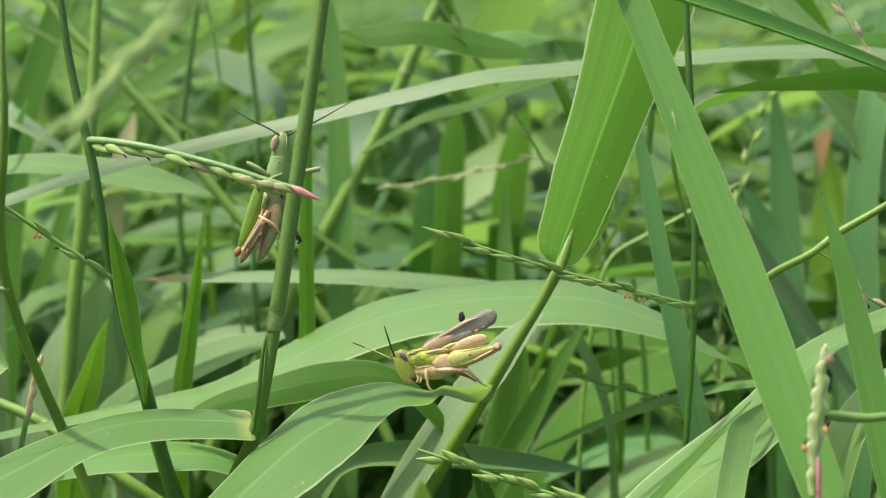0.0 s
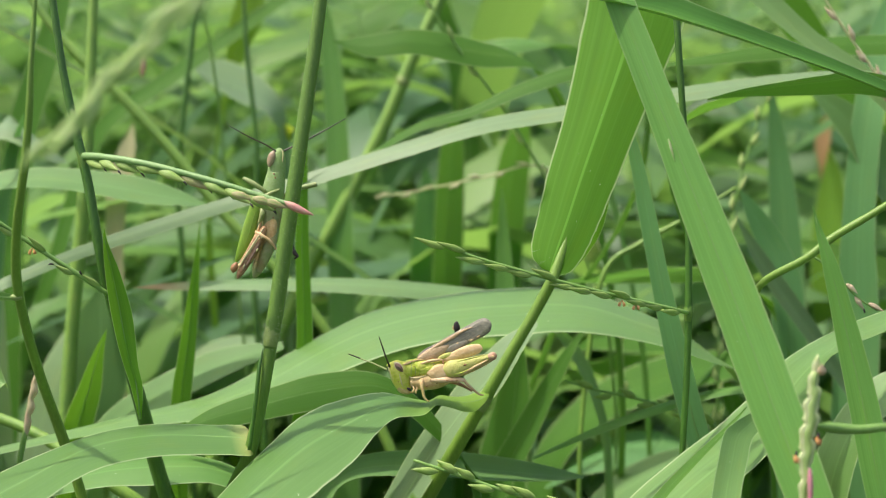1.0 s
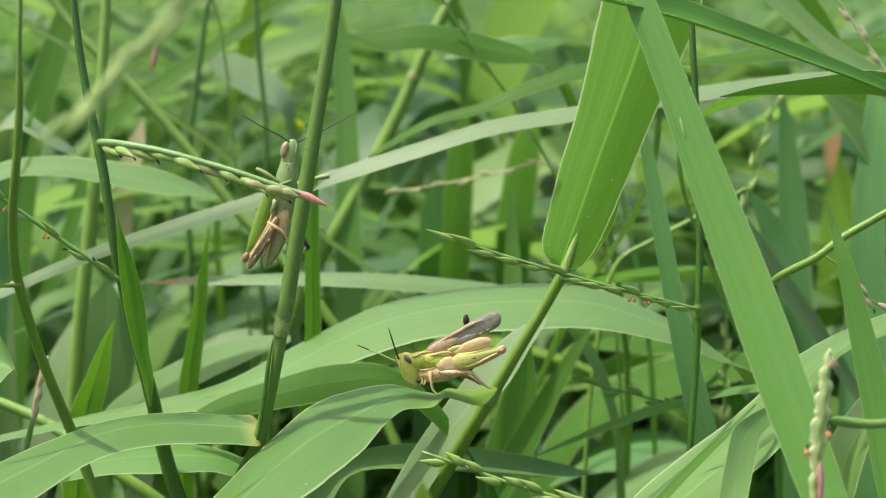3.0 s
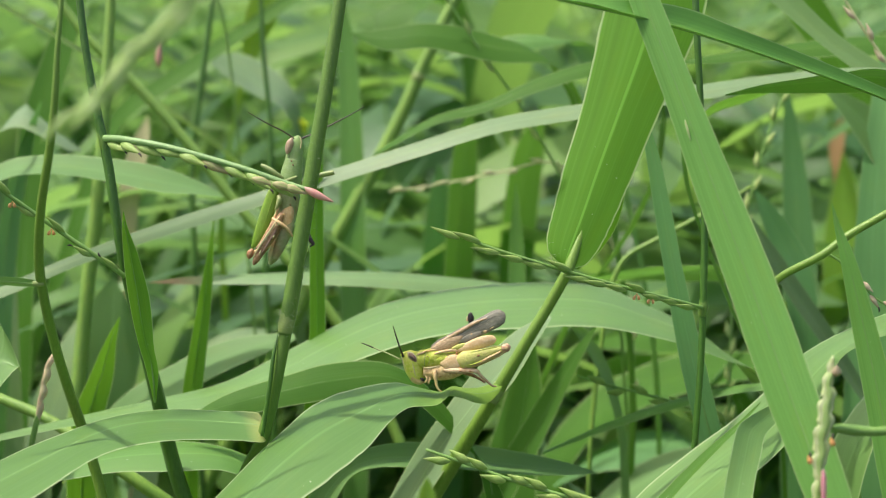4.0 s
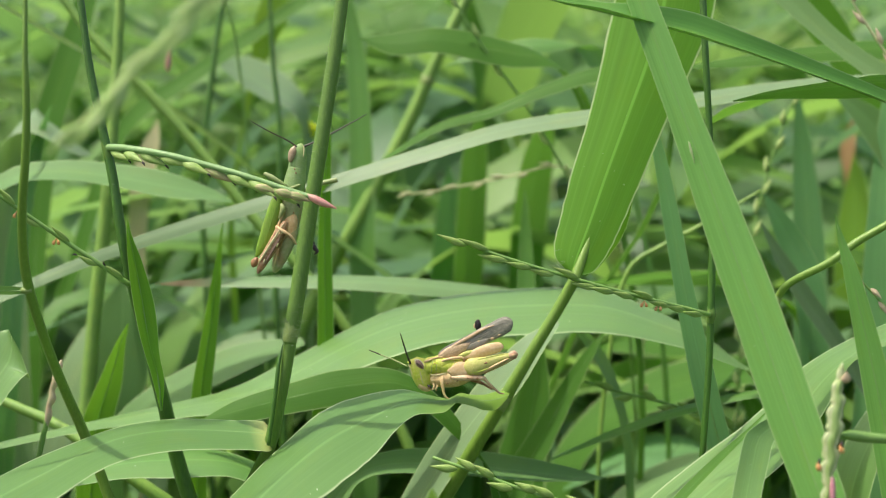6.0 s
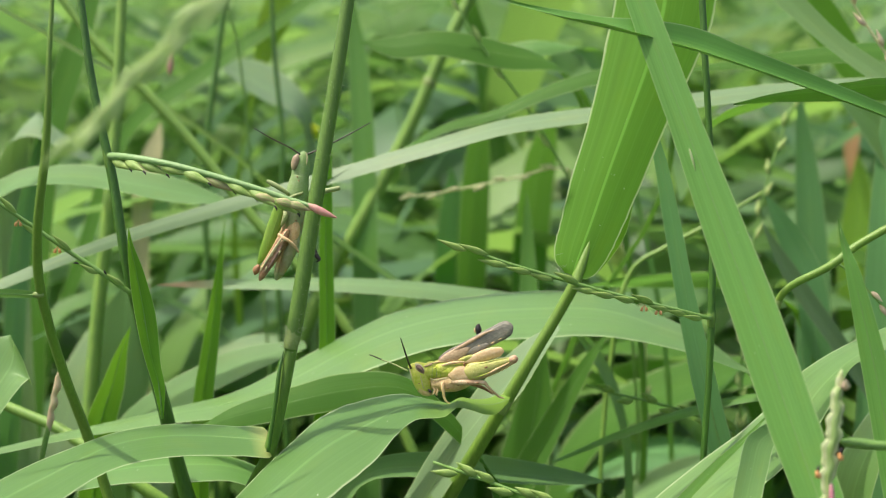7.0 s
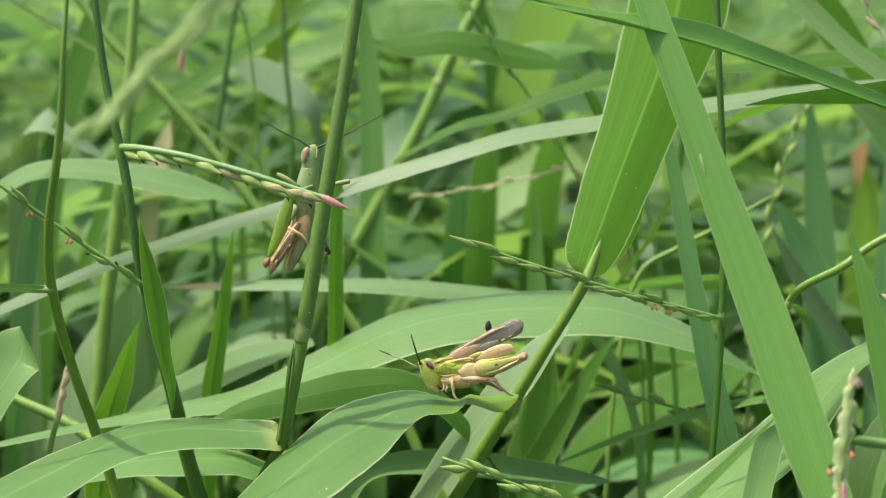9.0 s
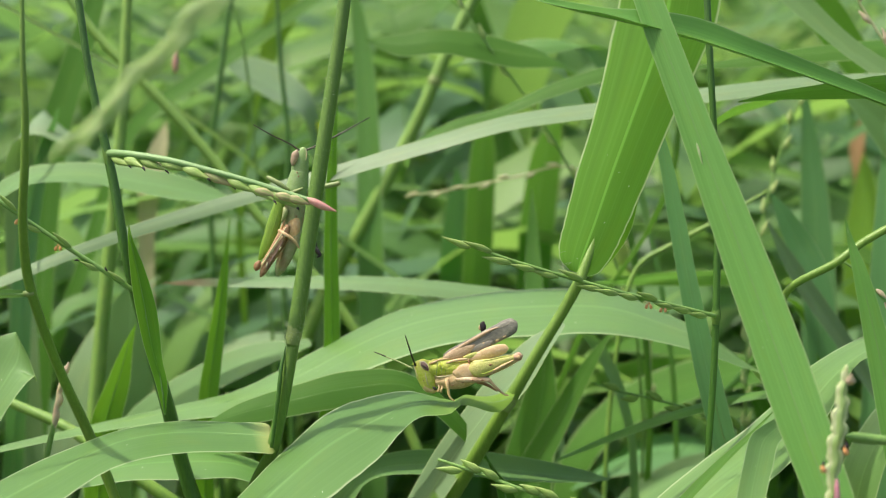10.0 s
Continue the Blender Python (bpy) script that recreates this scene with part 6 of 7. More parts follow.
def climbing_hopper():
    p = thing("grasshopper", (0.1, -7.9, 317.5), "pale green grasshopper with brown hind legs clinging to a culm", "grasshopper", "grasshoppers")
    p.rotation_euler = (radians(-12), 0, 0)
    body, limb = side_kit(p, -32.4, 45.2, 370, 250, 0.0416)
    body("head", [(420, 196, 0, 8, 0.4), (414, 208, 0, 22, 0.8), (404, 240, 0, 38, 1.25), (397, 285, 0, 44, 1.4), (392, 330, 0, 46, 1.45)], CLIMB_HEAD, "pale green head")
    for dy in (-1.2, 1.2):
        body("eye", [(386, 208, dy, 3, 0.1), (378, 228, dy, 17, 0.5), (370, 255, dy, 19, 0.55), (363, 280, dy, 12, 0.4), (360, 291, dy, 2, 0.1)], EYE_PALE, "reddish brown eye", n=12)
    limb("feeler", [(398, 214, -0.6, 0.22), (350, 180, -0.8, 0.18), (260, 135, -1.2, 0.16), (165, 80, -1.6, 0.09)], FEELER)
    limb("feeler", [(425, 210, 0.6, 0.22), (500, 176, 1.0, 0.18), (620, 115, 1.4, 0.15), (748, 44, 1.8, 0.09)], FEELER)
    limb("face_line", [(424, 200, -0.9, 0.06), (432, 225, -1.0, 0.14), (428, 265, -1.1, 0.1)], CREAM)
    body("pronotum", [(393, 318, 0, 45, 1.45), (386, 360, 0, 52, 1.7), (374, 420, 0, 56, 1.85), (366, 465, 0, 52, 1.75)], CLIMB_HEAD)
    for x, y in ((385, 325), (392, 345), (378, 545), (388, 500)):
        limb("freckle", [(x - 3, y - 4, -1.75, 0.05), (x, y, -1.9, 0.16), (x + 3, y + 5, -1.75, 0.05)], BROWN)
    body("thorax", [(368, 446, 0, 52, 1.75), (364, 510, 0, 54, 1.95), (358, 590, 0, 46, 1.85), (350, 655, 0, 36, 1.6), (344, 700, 0, 20, 1.1)], CLIMB_SKIN, "buff underside")
    body("abdomen", [(352, 555, 0.2, 44, 1.75), (335, 655, 0.2, 40, 1.6), (306, 748, 0.2, 33, 1.3), (282, 818, 0.2, 24, 1.0), (270, 846, 0.2, 8, 0.5)], CLIMB_SKIN)
    body("belly", [(376, 530, -1.2, 10, 0.4), (366, 580, -1.35, 32, 0.75), (352, 640, -1.45, 34, 0.75), (336, 700, -1.3, 26, 0.6), (322, 745, -1.0, 6, 0.3)], CHEST, "tan mottled belly")
    for k in range(5):
        x, y = 366 - 13 * k, 600 + 44 * k
        limb("segment_line", [(x - 30, y - 12, -1.5, 0.05), (x, y, -1.85 + 0.16 * k, 0.1), (x + 26, y + 8, -1.3, 0.05)], SKIN_PALE, sides=6)
    body("forewing", [(306, 436, -0.9, 10, 0.4), (293, 478, -1.0, 27, 0.55), (268, 560, -1.05, 34, 0.6), (238, 648, -1.0, 32, 0.55), (207, 722, -0.8, 23, 0.45), (183, 764, -0.6, 7, 0.25)], WING_GREEN, "bright green folded wing", n=30)
    limb("wing_rib", [(312, 450, -1.3, 0.08), (280, 545, -1.58, 0.12), (245, 650, -1.48, 0.1), (200, 740, -1.15, 0.06)], WING_GREEN)
    limb("wing_rim", [(326, 530, -1.5, 0.12), (300, 610, -1.8, 0.3), (256, 694, -1.8, 0.3), (205, 768, -1.4, 0.16)], TAN)
    body("hind_femur", [(338, 590, -2.2, 12, 0.55), (316, 640, -2.5, 25, 0.8), (280, 702, -2.6, 28, 0.8), (236, 774, -2.6, 23, 0.65), (206, 828, -2.6, 15, 0.5), (196, 848, -2.6, 5, 0.3)], CLIMB_LEG, "rust brown mottled hind thigh")
    body("thigh_stripe", [(330, 600, -2.9, 2, 0.1), (294, 658, -3.35, 5, 0.15), (238, 742, -3.35, 5, 0.15), (200, 800, -3.1, 2, 0.1)], CREAM, n=10)
    body("thigh_stripe", [(336, 622, -2.8, 2, 0.1), (304, 684, -3.2, 7, 0.2), (252, 770, -3.15, 6, 0.2), (214, 828, -2.9, 2, 0.1)], EYE_BROWN, n=10)
    body("knee", [(194, 768, -2.6, 6, 0.4), (182, 788, -2.6, 18, 0.65), (176, 806, -2.6, 15, 0.55), (172, 818, -2.6, 3, 0.15)], BROWN, n=8)
    for x, y in ((262, 716), (300, 706), (326, 640), (232, 786)):
        limb("pale_spot", [(x - 6, y + 12, -3.25, 0.05), (x, y, -3.36, 0.2), (x + 4, y - 11, -3.25, 0.06)], CREAM)
    limb("hind_shin", [(180, 800, -2.2, 0.4), (226, 765, -2.7, 0.36), (272, 700, -3.1, 0.32), (312, 645, -3.1, 0.3)], TAN)
    body("hind_femur", [(384, 590, -0.6, 14, 0.6), (364, 662, -1.5, 30, 0.75), (330, 750, -1.7, 26, 0.65), (300, 822, -1.4, 12, 0.4)], CLIMB_SKIN)
    limb("middle_leg", [(290, 615, -2.4, 0.3), (322, 634, -3.1, 0.4), (356, 656, -3.1, 0.36), (378, 680, -2.8, 0.3), (392, 706, -2.4, 0.2)], TAN)
    limb("front_leg", [(345, 470, -2.0, 0.6), (322, 455, -2.6, 0.6), (356, 430, -2.6, 0.42), (412, 405, -1.6, 0.3)], SKIN_PALE)
    limb("shoulder", [(318, 500, -1.9, 0.3), (326, 520, -2.2, 0.62), (318, 548, -2.2, 0.5), (304, 570, -2.0, 0.2)], SKIN_PALE)
    limb("hind_foot", [(456, 640, 2.6, 0.3), (462, 690, 2.4, 0.3), (472, 725, 2.2, 0.5), (486, 742, 2.0, 0.34), (470, 756, 2.0, 0.15)], BLACK)
    limb("front_foot", [(232, 345, -1.8, 0.35), (256, 358, -1.9, 0.55), (296, 382, -2.0, 0.55), (340, 412, -1.6, 0.4)], SKIN_PALE)
    limb("middle_foot", [(384, 460, 1.4, 0.4), (485, 402, 1.6, 0.5), (544, 388, 1.6, 0.55), (592, 378, 1.6, 0.5)], SKIN_PALE)
    return p


perched_hopper()
climber = climbing_hopper()


# ---- the meadow behind ----
def meadow(name, count, near, far, spread, tall, wide, seed, label, lean=0.5, steps=10, low=0.55):
    """Many arching grass blades in one mesh, rooted over a stretch of ground (metres)."""
    rng = np.random.RandomState(seed)
    t = np.linspace(0, 1, steps + 1)
    vs, uvs = [], []
    for _ in range(count):
        y = near + (far - near) * rng.rand() ** 0.8
        x = rng.uniform(-1, 1) * (0.12 + spread * (y + 0.3))
        h = tall * rng.uniform(low, 1.15)
        w = wide * rng.uniform(0.45, 1.2) / 2
        a = rng.uniform(0, 2 * math.pi)
        if y < 0.5 and math.sin(a) < 0:
            a = -a
        out = lean * rng.uniform(0.15, 1.4) * h
        droop = rng.uniform(0.0, 1.0) ** 1.5 * 0.75
        rise = h * (1.35 * t - 0.35 * t ** 2 - droop * t ** 3.2)
        r = out * t ** 1.5
        side = rng.uniform(-0.25, 0.25) * out * t ** 2
        cx = x + r * math.cos(a) - side * math.sin(a)
        cy = y + r * math.sin(a) + side * math.cos(a)
        tw = rng.uniform(-1.6, 1.6)
        ang = a + math.pi / 2 + rng.uniform(-0.7, 0.7) + tw * t
        tip = rng.uniform(1.2, 2.6)
        ww = w * (np.minimum(1, 2.2 * t + 0.3) * (1 - t ** tip)) + 0.0002
        roll = rng.uniform(-0.7, 0.7)
        q = np.empty((steps + 1, 3, 3))
        for j, s in enumerate((-1.0, 0.0, 1.0)):
            q[:, j, 0] = cx + s * ww * np.cos(ang)
            q[:, j, 1] = cy + s * ww * np.sin(ang)
            q[:, j, 2] = rise + abs(s) * 0.25 * ww + s * ww * roll
        vs.append(q.reshape(-1, 3))
        uvs.append(np.stack([np.tile((0.02, 0.5, 0.98), steps + 1), np.repeat(t * h * 10, 3)], axis=1))
    k = (steps + 1) * 3
    f0 = np.array(grid_faces(steps, 2))
    faces = np.vstack([f0 + i * k for i in range(len(vs))]).tolist()
    ob = mesh_object(name, np.vstack(vs), faces, MEADOW, None, np.vstack(uvs))
    return tagged(ob, label, "grass", kind="stuff")


def arches(name, count, near, far, spread, tall, wide, seed, label, steps=12):
    """Broad leaves that rise and bend over until they lie level or hang, in one mesh."""
    rng = np.random.RandomState(seed)
    t = np.linspace(0, 1, steps + 1)
    vs, uvs = [], []
    for _ in range(count):
        y = near + (far - near) * rng.rand() ** 0.8
        x = rng.uniform(-1, 1) * (0.14 + spread * (y + 0.3))
        h = tall * rng.uniform(0.5, 1.1)
        w = wide * rng.uniform(0.5, 1.25) / 2
        a = rng.choice((0.0, math.pi)) + rng.normal() * 0.75
        if y < 0.4 and math.sin(a) < 0:
            a = -a
        out = h * rng.uniform(0.5, 1.3)
        droop = rng.uniform(0.1, 1.1)
        rise = h * (1 - (1 - t) ** 2.3 - droop * np.maximum(0, t - 0.45) ** 1.8)
        r = out * t ** 1.7
        bend = rng.uniform(-0.3, 0.3) * out * t ** 2
        cx = x + r * math.cos(a) - bend * math.sin(a)
        cy = y + r * math.sin(a) + bend * math.cos(a)
        ang = a + math.pi / 2 + rng.uniform(-0.5, 0.5) * t
        ww = w * np.minimum(1, 1.6 * t + 0.25) * (1 - t ** rng.uniform(2.0, 5.0)) + 0.0002
        roll = rng.normal() * 0.45 + rng.uniform(-0.6, 0.6) * t
        q = np.empty((steps + 1, 3, 3))
        for j, s in enumerate((-1.0, 0.0, 1.0)):
            q[:, j, 0] = cx + s * ww * np.cos(ang)
            q[:, j, 1] = cy + s * ww * np.sin(ang)
            q[:, j, 2] = rise + abs(s) * 0.2 * ww + s * ww * roll
        vs.append(q.reshape(-1, 3))
        uvs.append(np.stack([np.tile((0.02, 0.5, 0.98), steps + 1), np.repeat(t * h * 10, 3)], axis=1))
    k = (steps + 1) * 3
    f0 = np.array(grid_faces(steps, 2))
    faces = np.vstack([f0 + i * k for i in range(len(vs))]).tolist()
    ob = mesh_object(name, np.vstack(vs), faces, MEADOW, None, np.vstack(uvs))
    return tagged(ob, label, "grass", kind="stuff")


def culms(name, count, near, far, spread, tall, seed, label):
    """Thin leaning culms with small pale grains at their heads, in one mesh."""
    rng = np.random.RandomState(seed)
    verts, faces = [], []
    for _ in range(count):
        y = near + (far - near) * rng.rand()
        x = rng.uniform(-1, 1) * (0.1 + spread * (y + 0.3))
        h = tall * rng.uniform(0.7, 1.15)
        a, out = rng.uniform(0, math.pi), rng.uniform(0.1, 0.8) * h
        rad = rng.uniform(0.0008, 0.002)
        prev = None
        for i in range(9):
            t = i / 8
            c = np.array((x + out * t ** 1.4 * math.cos(a), y + out * t ** 1.4 * math.sin(a), h * (1.2 * t - 0.25 * t * t)))
            b = len(verts)
            for k in range(5):
                verts.append(c + rad * (1 - 0.7 * t) * np.array((math.cos(k * 1.2566), math.sin(k * 1.2566), 0)))
            if prev is not None:
                faces += [(prev + k, prev + (k + 1) % 5, b + (k + 1) % 5, b + k) for k in range(5)]
                if t > 0.7:
                    for g in range(4):
                        q = c + rng.normal(size=3) * 0.004
                        d = rng.normal(size=3) * 0.0012 + np.array((0, 0, 0.0022))
                        e = np.cross(d, (1, 0.3, 0))
                        e = e / np.linalg.norm(e) * 0.0009
                        n = np.cross(d, e)
                        n = n / np.linalg.norm(n) * 0.0009
                        v = len(verts)
                        verts += [q - d, q + e, q + n, q - e, q - n, q + d]
                        faces += [(v, v + 1, v + 2), (v, v + 2, v + 3), (v, v + 3, v + 4), (v, v + 4, v + 1), (v + 5, v + 2, v + 1), (v + 5, v + 3, v + 2), (v + 5, v + 4, v + 3), (v + 5, v + 1, v + 4)]
            prev = b
    return tagged(mesh_object(name, verts, faces, STALK, None), label, "grass", kind="stuff")


def yellow_flower():
    p = thing("yellow_flower", (-67.7, 204.4, 195.4), "small yellow flower half hidden in the grass", "flower")
    p.location.z = 0
    tube("flower_stalk", p, [(-67.7, 186.5, 111.1, 0.6), (-61.2, 213.4, 237.6, 0.6), (-57.0, 226.8, 300.8, 0.5), (-54.5, 234.2, 335.6, 0.5)], STEM, sides=6)
    o = np.array(p.location) / MM
    c = np.array((-54.5, 234.7, 337.9)) - o
    for k in range(5):
        a = 2 * math.pi * k / 5 + 0.3
        d = np.array((math.cos(a), -0.5, math.sin(a)))
        spikelet(p, c - d * 0.8, d, 5.0, 2.7, PETAL).name = "petal"
    return p


yellow_flower()
free_leaf("yellowish leaf deep in the shade", [root(190, 280), (180.5, 283.3, 162.3, 5.81, -1.41, 0.59), (177.4, 294.9, 226.6, 7.64, -1.92, 0.58), (176.0, 302.7, 265.7, 8.11, -2.05, 0.47), (176.5, 307.5, 288.3, 6.95, -1.64, 0.94), (177.1, 310.6, 305.4, 3.94, -0.86, 0.77), (176.3, 312.1, 317.1, 0.22, -0.10, 0.01)], LEAF_YELLOW, 0.1)
free_leaf("pale bluish leaf in the back", [root(-180, 150), (-139.8, 125.0, 266.5, 2.96, 1.31, -0.43), (-136.2, 135.6, 316.8, 2.97, 1.55, 0.68), (-130.5, 139.7, 343.0, 2.09, 1.29, 0.80), (-124.9, 140.1, 357.2, 0.16, 0.30, 0.07)], LEAF_BLUE, 0.1)
free_leaf("dark broad leaf high at the side", [root(-190, 230), (-154.8, 185.2, 225.3, 4.88, -2.37, 0.89), (-151.1, 199.5, 302.0, 5.37, -2.45, 0.50), (-146.4, 205.8, 341.2, 6.34, -2.60, -0.20), (-138.7, 208.6, 364.3, 5.78, -2.73, -0.81), (-132.3, 211.6, 383.1, 4.58, -2.13, -0.42), (-127.2, 215.6, 401.9, 2.79, -1.02, 0.01)], LEAF_DARK, 0.1)
free_leaf("dark leaf end hanging over", [root(-20, 240), (15.2, 211.5, 238.2, 4.25, -1.53, 0.50), (12.9, 229.2, 345.8, 4.19, -2.05, 1.92), (2.3, 230.7, 386.5, 0.82, -4.01, 4.23), (-13.4, 228.6, 381.5, 0.10, -5.10, -4.77), (-24.7, 226.5, 376.5, 1.16, -4.10, -3.94), (-32.2, 227.5, 376.4, 0.38, -0.98, -0.78)], LEAF_DARK, 0.1, n=24, far=1.35)
meadow("meadow_grass_near", 130, 0.22, 0.50, 0.30, 0.34, 0.020, 21, "dense broad meadow grass just behind the subjects", 0.9)
arches("meadow_leaves_low", 280, 0.19, 0.46, 0.30, 0.29, 0.024, 47, "low broad leaves under the tall blades")
arches("meadow_leaves_near", 130, 0.16, 0.50, 0.30, 0.36, 0.022, 41, "broad arching meadow leaves behind the subjects")
meadow("meadow_grass", 600, 0.40, 1.5, 0.42, 0.38, 0.024, 22, "dense meadow grass further back", 1.0)
arches("meadow_leaves", 700, 0.42, 1.6, 0.42, 0.40, 0.030, 42, "broad arching meadow leaves further back")
meadow("meadow_grass_far", 3500, 1.4, 7.0, 0.6, 0.42, 0.034, 23, "far meadow grass", 0.9, steps=6)
meadow("meadow_turf", 4500, 0.02, 1.3, 0.55, 0.23, 0.013, 24, "low grass under the tall blades", 0.9, steps=6)


def meadow_around(name, count, reach, tall, wide, seed, label):
    """Grass on every side, outside the strip already planted ahead."""
    rng = np.random.RandomState(seed)
    verts, uvs, faces = [], [], []
    f0 = np.array(grid_faces(4, 1))
    t = np.linspace(0, 1, 5)
    while len(faces) < count:
        a, r = rng.uniform(0, 2 * math.pi), reach * math.sqrt(rng.rand())
        x, y = r * math.cos(a), r * math.sin(a) - 0.2
        if (y > -0.4 and abs(x) < 0.25 + 0.5 * (y + 0.4)) or math.hypot(x, y + 0.28) < 0.45:
            continue
        h, w, b = tall * rng.uniform(0.5, 1.15), wide * rng.uniform(0.5, 1.2) / 2, rng.uniform(0, 2 * math.pi)
        out, c = h * rng.uniform(0.1, 0.9), b + math.pi / 2
        ww = w * (1 - t ** 2) + 0.0003
        q = np.empty((5, 2, 3))
        for j, s in enumerate((-1, 1)):
            q[:, j, 0] = x + out * t ** 1.6 * math.cos(b) + s * ww * math.cos(c)
            q[:, j, 1] = y + out * t ** 1.6 * math.sin(b) + s * ww * math.sin(c)
            q[:, j, 2] = h * (1.3 * t - 0.5 * t ** 2.5) - 0.02
        faces.append(f0 + len(faces) * 10)
        verts.append(q.reshape(-1, 3))
        uvs.append(np.stack([np.tile((0.02, 0.98), 5), np.repeat(t * h * 10, 2)], axis=1))
    ob = mesh_object(name, np.vstack(verts), np.vstack(faces).tolist(), MEADOW, None, np.vstack(uvs))
    return tagged(ob, label, "grass", kind="stuff")


meadow_around("meadow_grass_around", 14000, 5.0, 0.36, 0.026, 31, "meadow grass on all sides of the clearing")
culms("meadow_culms", 230, 0.34, 1.2, 0.35, 0.42, 25, "thin flowering culms among the meadow grass")


def motions():
    """The wind in the plants, in the plane across the view."""
    ahead = Vector((0, math.cos(radians(12)), -math.sin(radians(12))))
    up = Vector((0, math.sin(radians(12)), math.cos(radians(12))))

    def sway(ob, rows, pivot):
        """rows: seconds, millimetres right and up, degrees of turn (clockwise in the view) about the pivot."""
        base = ob.matrix_basis.copy()
        c = Vector(pivot) * MM
        keys = []
        for t, dx, dy, a in rows:
            m = Matrix.Translation(c + (Vector((1, 0, 0)) * dx + up * dy) * MM) @ Matrix.Rotation(radians(a), 4, ahead) @ Matrix.Translation(-c)
            keys.append((t, m @ base))
        walk(ob, keys)

    rows = [(0, -0.27, 0.52, -0.77), (0.5, -0.20, 1.00, -1.23), (1, -0.13, -0.12, -0.06), (1.5, -0.33, -0.05, -0.70), (2, -0.29, 0.06, -0.87), (2.5, 0.01, -0.38, -0.11), (4, -0.00, -0.00, -0.00), (4.5, -1.83, -0.51, -1.61), (5, 0.04, 0.08, -0.07), (5.5, -0.27, -0.05, -0.92), (7, -0.43, -0.70, 0.21), (7.5, -0.11, -0.48, -0.20), (8, 0.31, -0.40, -0.28), (8.5, 0.07, -0.46, 0.30), (9, -0.15, -0.45, -0.70), (9.5, -0.34, -0.34, -0.27), (10, -0.85, -0.41, -0.57)]
    sway(plants["hairy"], rows, (-35.7, -13.2, 311.7))
    sway(climber, rows, (-35.7, -13.2, 311.7))
    rows = [(0, -0.33, -0.19, -0.92), (0.5, -0.29, 0.65, -0.90), (1, -0.46, -0.41, -0.32), (1.5, -0.68, -0.42, -0.14), (2, -0.70, -0.16, -0.68), (2.5, -0.26, -0.50, -0.18), (4, -0.00, -0.00, -0.00), (4.5, -1.90, -0.58, -1.24), (5, -0.30, 0.13, -0.40), (5.5, -0.39, 0.01, -0.67), (7, -0.40, -0.83, -0.33), (7.5, -0.26, -0.49, -0.63), (8, -0.07, -0.61, -0.65), (8.5, -0.07, -0.44, -0.44), (9, -0.25, -0.54, -0.84), (9.5, -0.37, -0.23, -0.85), (10, -1.09, -0.64, -1.09)]
    sway(plants["left"], rows, (-62.4, -11.7, 323.5))
    rows = [(0, -1.99, -0.18, -4.69), (0.5, -2.38, 0.34, -4.72), (1, -1.28, 0.78, 0.15), (1.5, -2.14, 1.44, -0.79), (2, -2.95, 1.97, -1.79), (2.5, -2.22, 0.79, -4.67), (4, -0.00, -0.00, -0.00), (4.5, -2.09, 0.61, -5.32), (5, -1.86, 0.04, -4.13), (5.5, -1.62, 0.43, -5.19), (7, -0.80, 0.74, -1.50), (7.5, -0.68, 0.08, -0.93), (8, -0.42, -0.48, -2.44), (8.5, -0.46, -0.20, 0.26), (9, -0.94, -0.18, -1.61), (9.5, -1.51, 0.48, -3.90), (10, -1.83, 0.87, -5.26)]
    sway(plants["sway"], rows, (-73.6, -17.5, 305.9))
    rows = [(0, -0.38, 1.28, 4.02), (0.5, -0.34, 0.18, 0.21), (1, -0.04, -1.68, 1.13), (1.5, 0.02, -2.62, 2.89), (2, 0.25, -3.56, 3.97), (2.5, 0.08, -0.76, 0.07), (4, -0.00, 0.00, -0.00), (4.5, 0.07, -1.15, 0.20), (5, -0.18, 0.06, 0.60), (5.5, -0.13, -0.47, 0.05), (7, -0.10, -2.39, 1.62), (7.5, -0.30, -0.46, 0.65), (8, -0.50, 0.92, 0.09), (8.5, -0.25, -0.21, -0.45), (9, -0.30, -0.14, -0.25), (9.5, -0.29, -0.82, 1.15), (10, -0.23, -1.84, 1.62)]
    sway(plants["grey"], rows, (162.8, 68.0, 361.5))
    rows = [(0, 0.07, -0.26, 0.33), (0.5, -0.25, -0.46, 0.31), (1, -0.63, -0.83, 1.33), (1.5, -1.05, -1.13, 1.42), (2, -1.21, -1.37, 2.73), (2.5, 0.62, -0.46, 0.84), (4, -0.00, -0.00, -0.00), (4.5, -0.53, -0.50, 0.99), (5, -0.45, -0.14, 1.36), (5.5, -0.31, -0.21, 0.56), (7, -0.93, -0.88, 1.39), (7.5, -0.43, -0.26, 0.64), (8, -0.33, 0.27, 0.48), (8.5, -0.42, 0.01, 0.90), (9, -0.25, -0.23, 0.02), (9.5, -0.52, -0.41, 0.39), (10, -0.91, -0.76, 1.24)]
    sway(plants["redtip"], rows, (30.4, 45.4, 313.2))
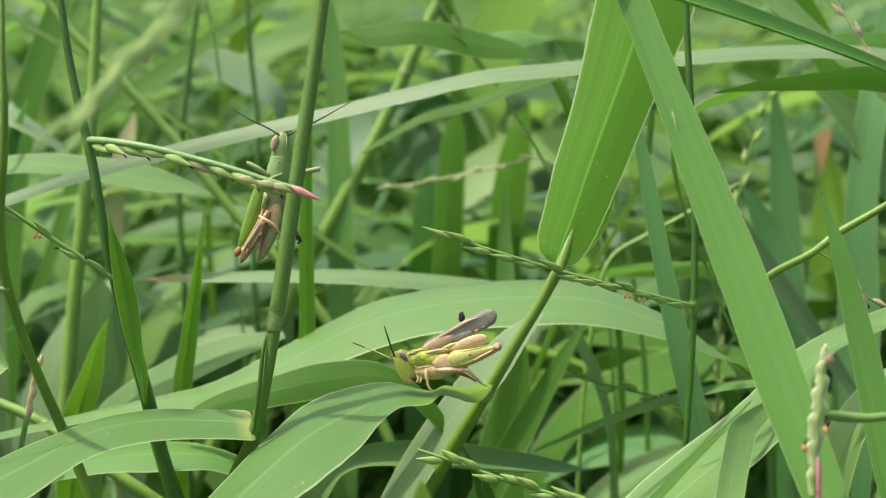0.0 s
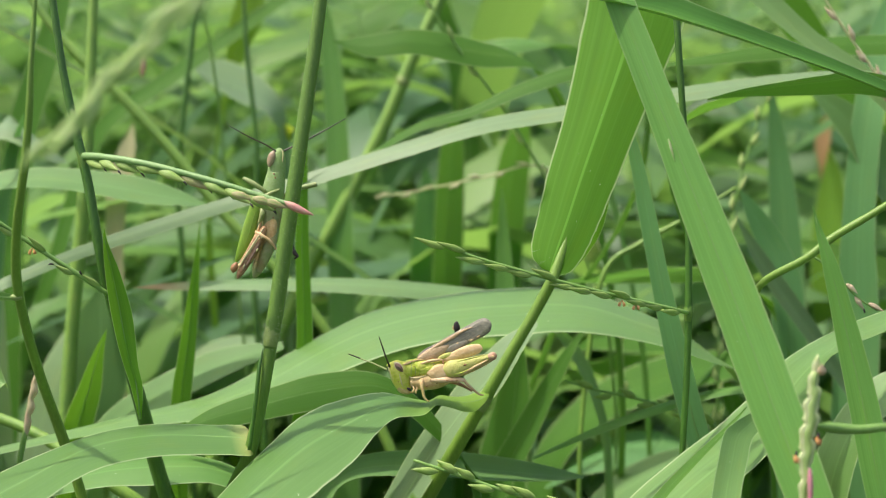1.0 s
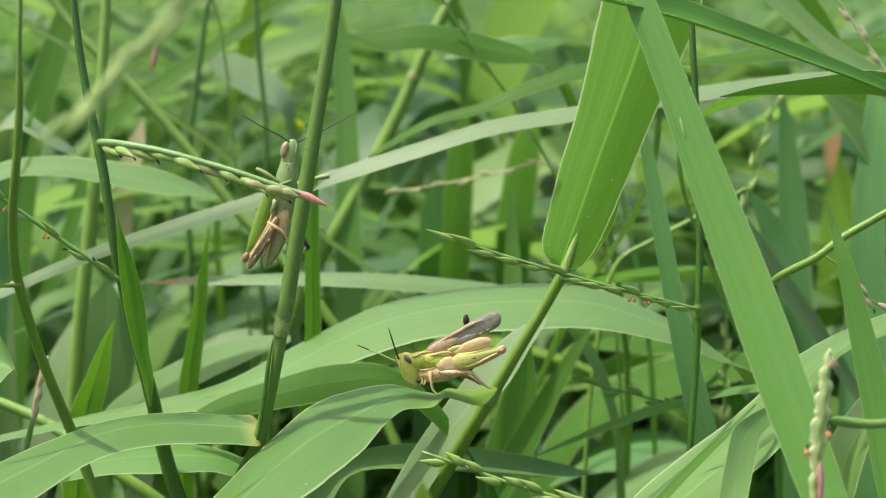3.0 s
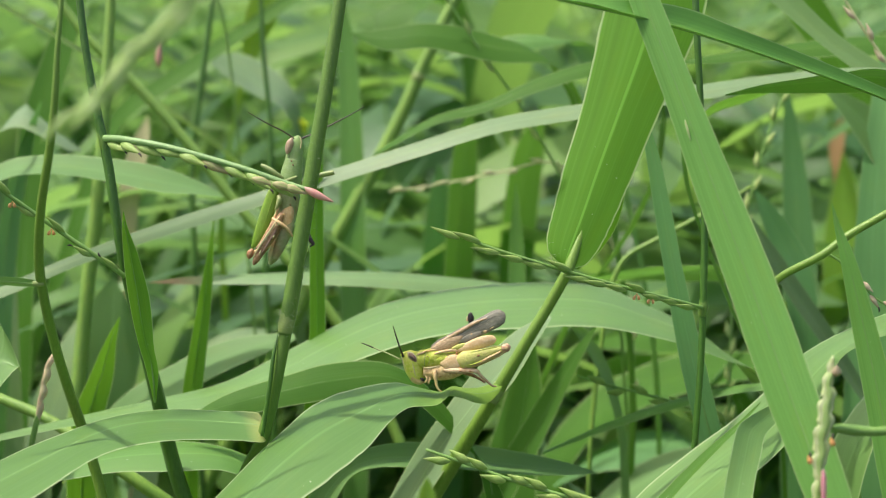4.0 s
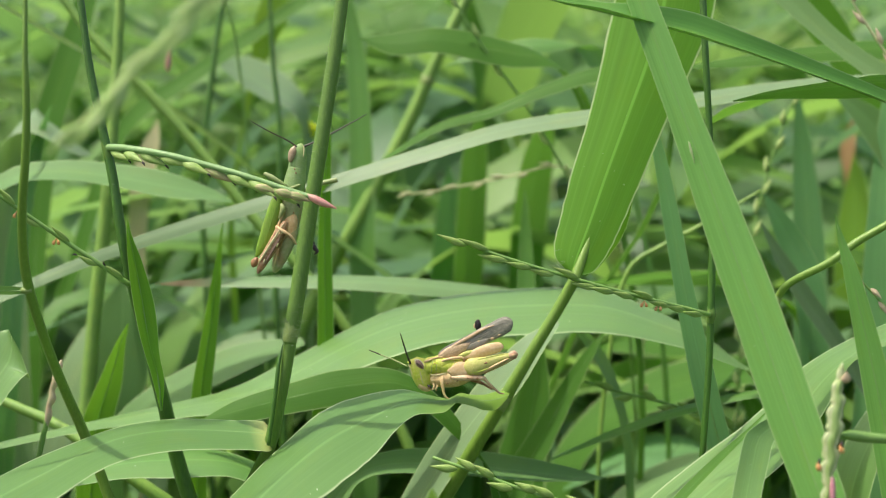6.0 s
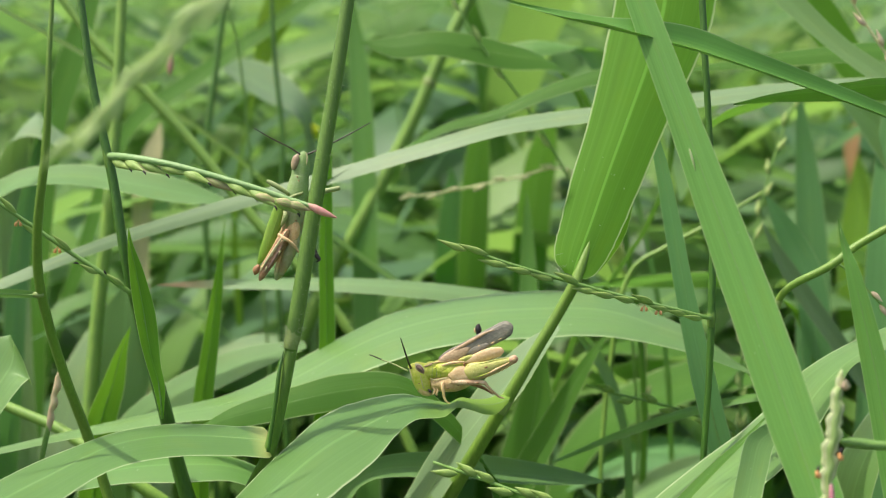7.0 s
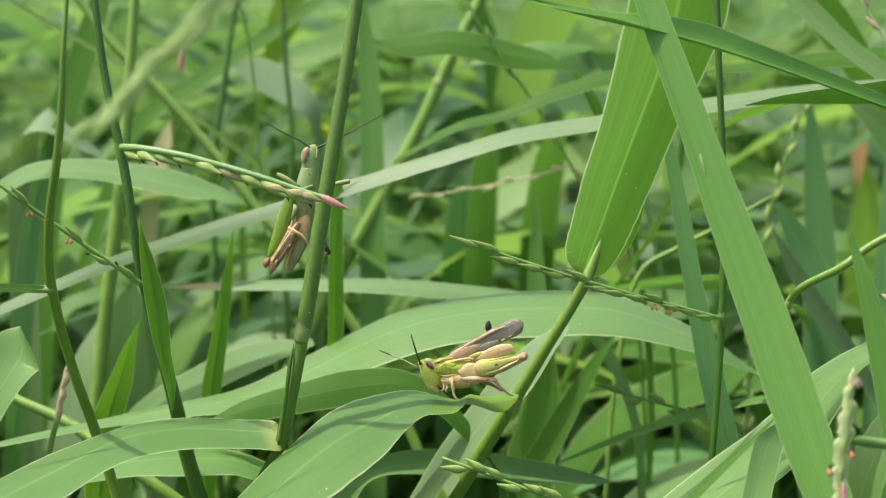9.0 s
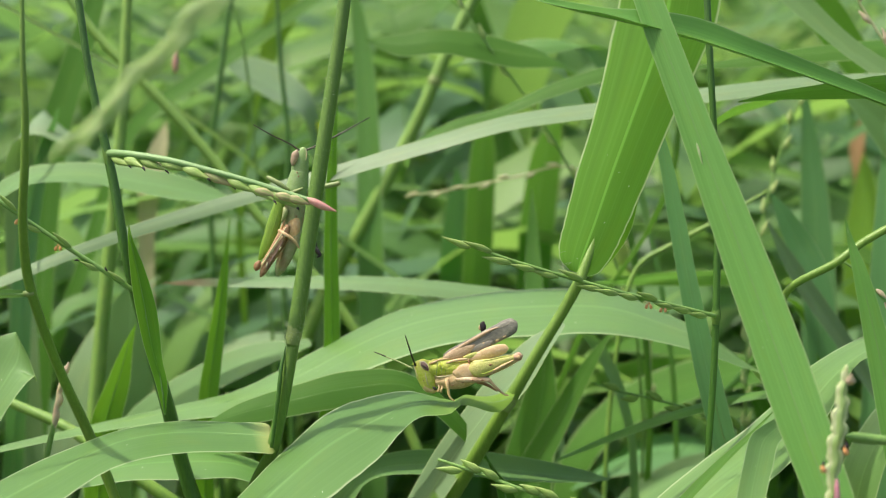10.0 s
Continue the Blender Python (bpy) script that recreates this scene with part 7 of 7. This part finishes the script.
    rows = [(0, 0.30, 2.93, -0.71), (0.5, -0.28, 0.72, -0.37), (1, -0.54, 0.14, 0.25), (1.5, -1.12, -1.34, 0.47), (2, -0.51, -1.75, 0.75), (2.5, 0.18, 1.11, 0.06), (4, 0.00, 0.00, -0.00), (4.5, 0.06, 0.33, 0.22), (5, 0.60, -0.10, -0.10), (5.5, -0.59, -0.71, 0.06), (7, -0.77, -0.79, 0.51), (7.5, 0.01, -0.01, 0.02), (8, 0.28, 0.10, -0.27), (8.5, -0.00, -0.71, 0.08), (9, -0.75, -0.94, -0.08), (9.5, -0.35, -0.66, 0.09), (10, -0.19, -1.11, 0.34)]
    sway(plants["side"], rows, (85.2, -47.1, 301.0))
    rows = [(0, 0.48, 2.03, -0.70), (0.5, -0.48, 2.67, -0.37), (1, 0.11, 1.25, 0.23), (1.5, 0.29, -0.02, 0.45), (2, 0.31, -0.29, 0.72), (2.5, 0.59, 2.24, 0.07), (4, 0.00, 0.00, -0.00), (4.5, 1.01, 0.01, 0.21), (5, 0.45, 0.12, -0.11), (5.5, 0.35, 0.58, 0.06), (7, 0.22, 0.12, 0.48), (7.5, 0.62, 0.56, 0.01), (8, 0.59, 0.98, -0.28), (8.5, 0.77, -0.44, 0.06), (9, 0.50, 0.23, -0.09), (9.5, 0.65, -0.32, 0.08), (10, 0.43, 0.50, 0.31)]
    sway(plants["spike"], rows, (67.9, -52.8, 303.4))
    rows = [(0, 0.07, 1.72, -0.66), (0.5, -4.70, 3.78, -0.36), (1, 0.15, -2.29, 0.19), (1.5, -1.72, -6.42, 0.38), (2, -0.22, -5.42, 0.66), (2.5, -0.17, 0.79, 0.06), (4, 0.00, 0.00, -0.00), (4.5, -0.06, -3.66, 0.21), (5, 0.60, -1.12, -0.12), (5.5, -0.29, -1.95, 0.05), (7, -0.79, -3.15, 0.42), (7.5, 0.14, -1.31, -0.02), (8, -0.39, 0.55, -0.29), (8.5, -0.18, -1.80, 0.04), (9, -0.66, -4.33, -0.11), (9.5, -0.74, -2.51, 0.03), (10, -0.04, -2.61, 0.23)]
    sway(plants["front"], rows, (68.2, -51.8, 303.0))
    rows = [(0, -0.75, 6.39, -0.65), (0.5, -0.38, 3.00, -0.21), (1, 0.28, 3.80, 0.53), (1.5, 0.61, 1.56, 0.88), (2, 0.77, 0.65, 1.18), (2.5, 0.09, 3.51, 0.23), (4, -0.00, 0.00, -0.00), (4.5, 0.06, 0.91, 0.36), (5, -0.06, -0.06, -0.04), (5.5, -0.08, 0.82, 0.15), (7, 0.37, -2.03, 0.84), (7.5, -0.06, 0.12, 0.16), (8, -0.36, -1.08, -0.31), (8.5, -0.05, -1.58, 0.10), (9, -0.10, -0.87, 0.03), (9.5, 0.08, -1.62, 0.29), (10, 0.37, -0.65, 0.65)]
    sway(plants["cross"], rows, (78.9, -17.9, 371.0))


motions()
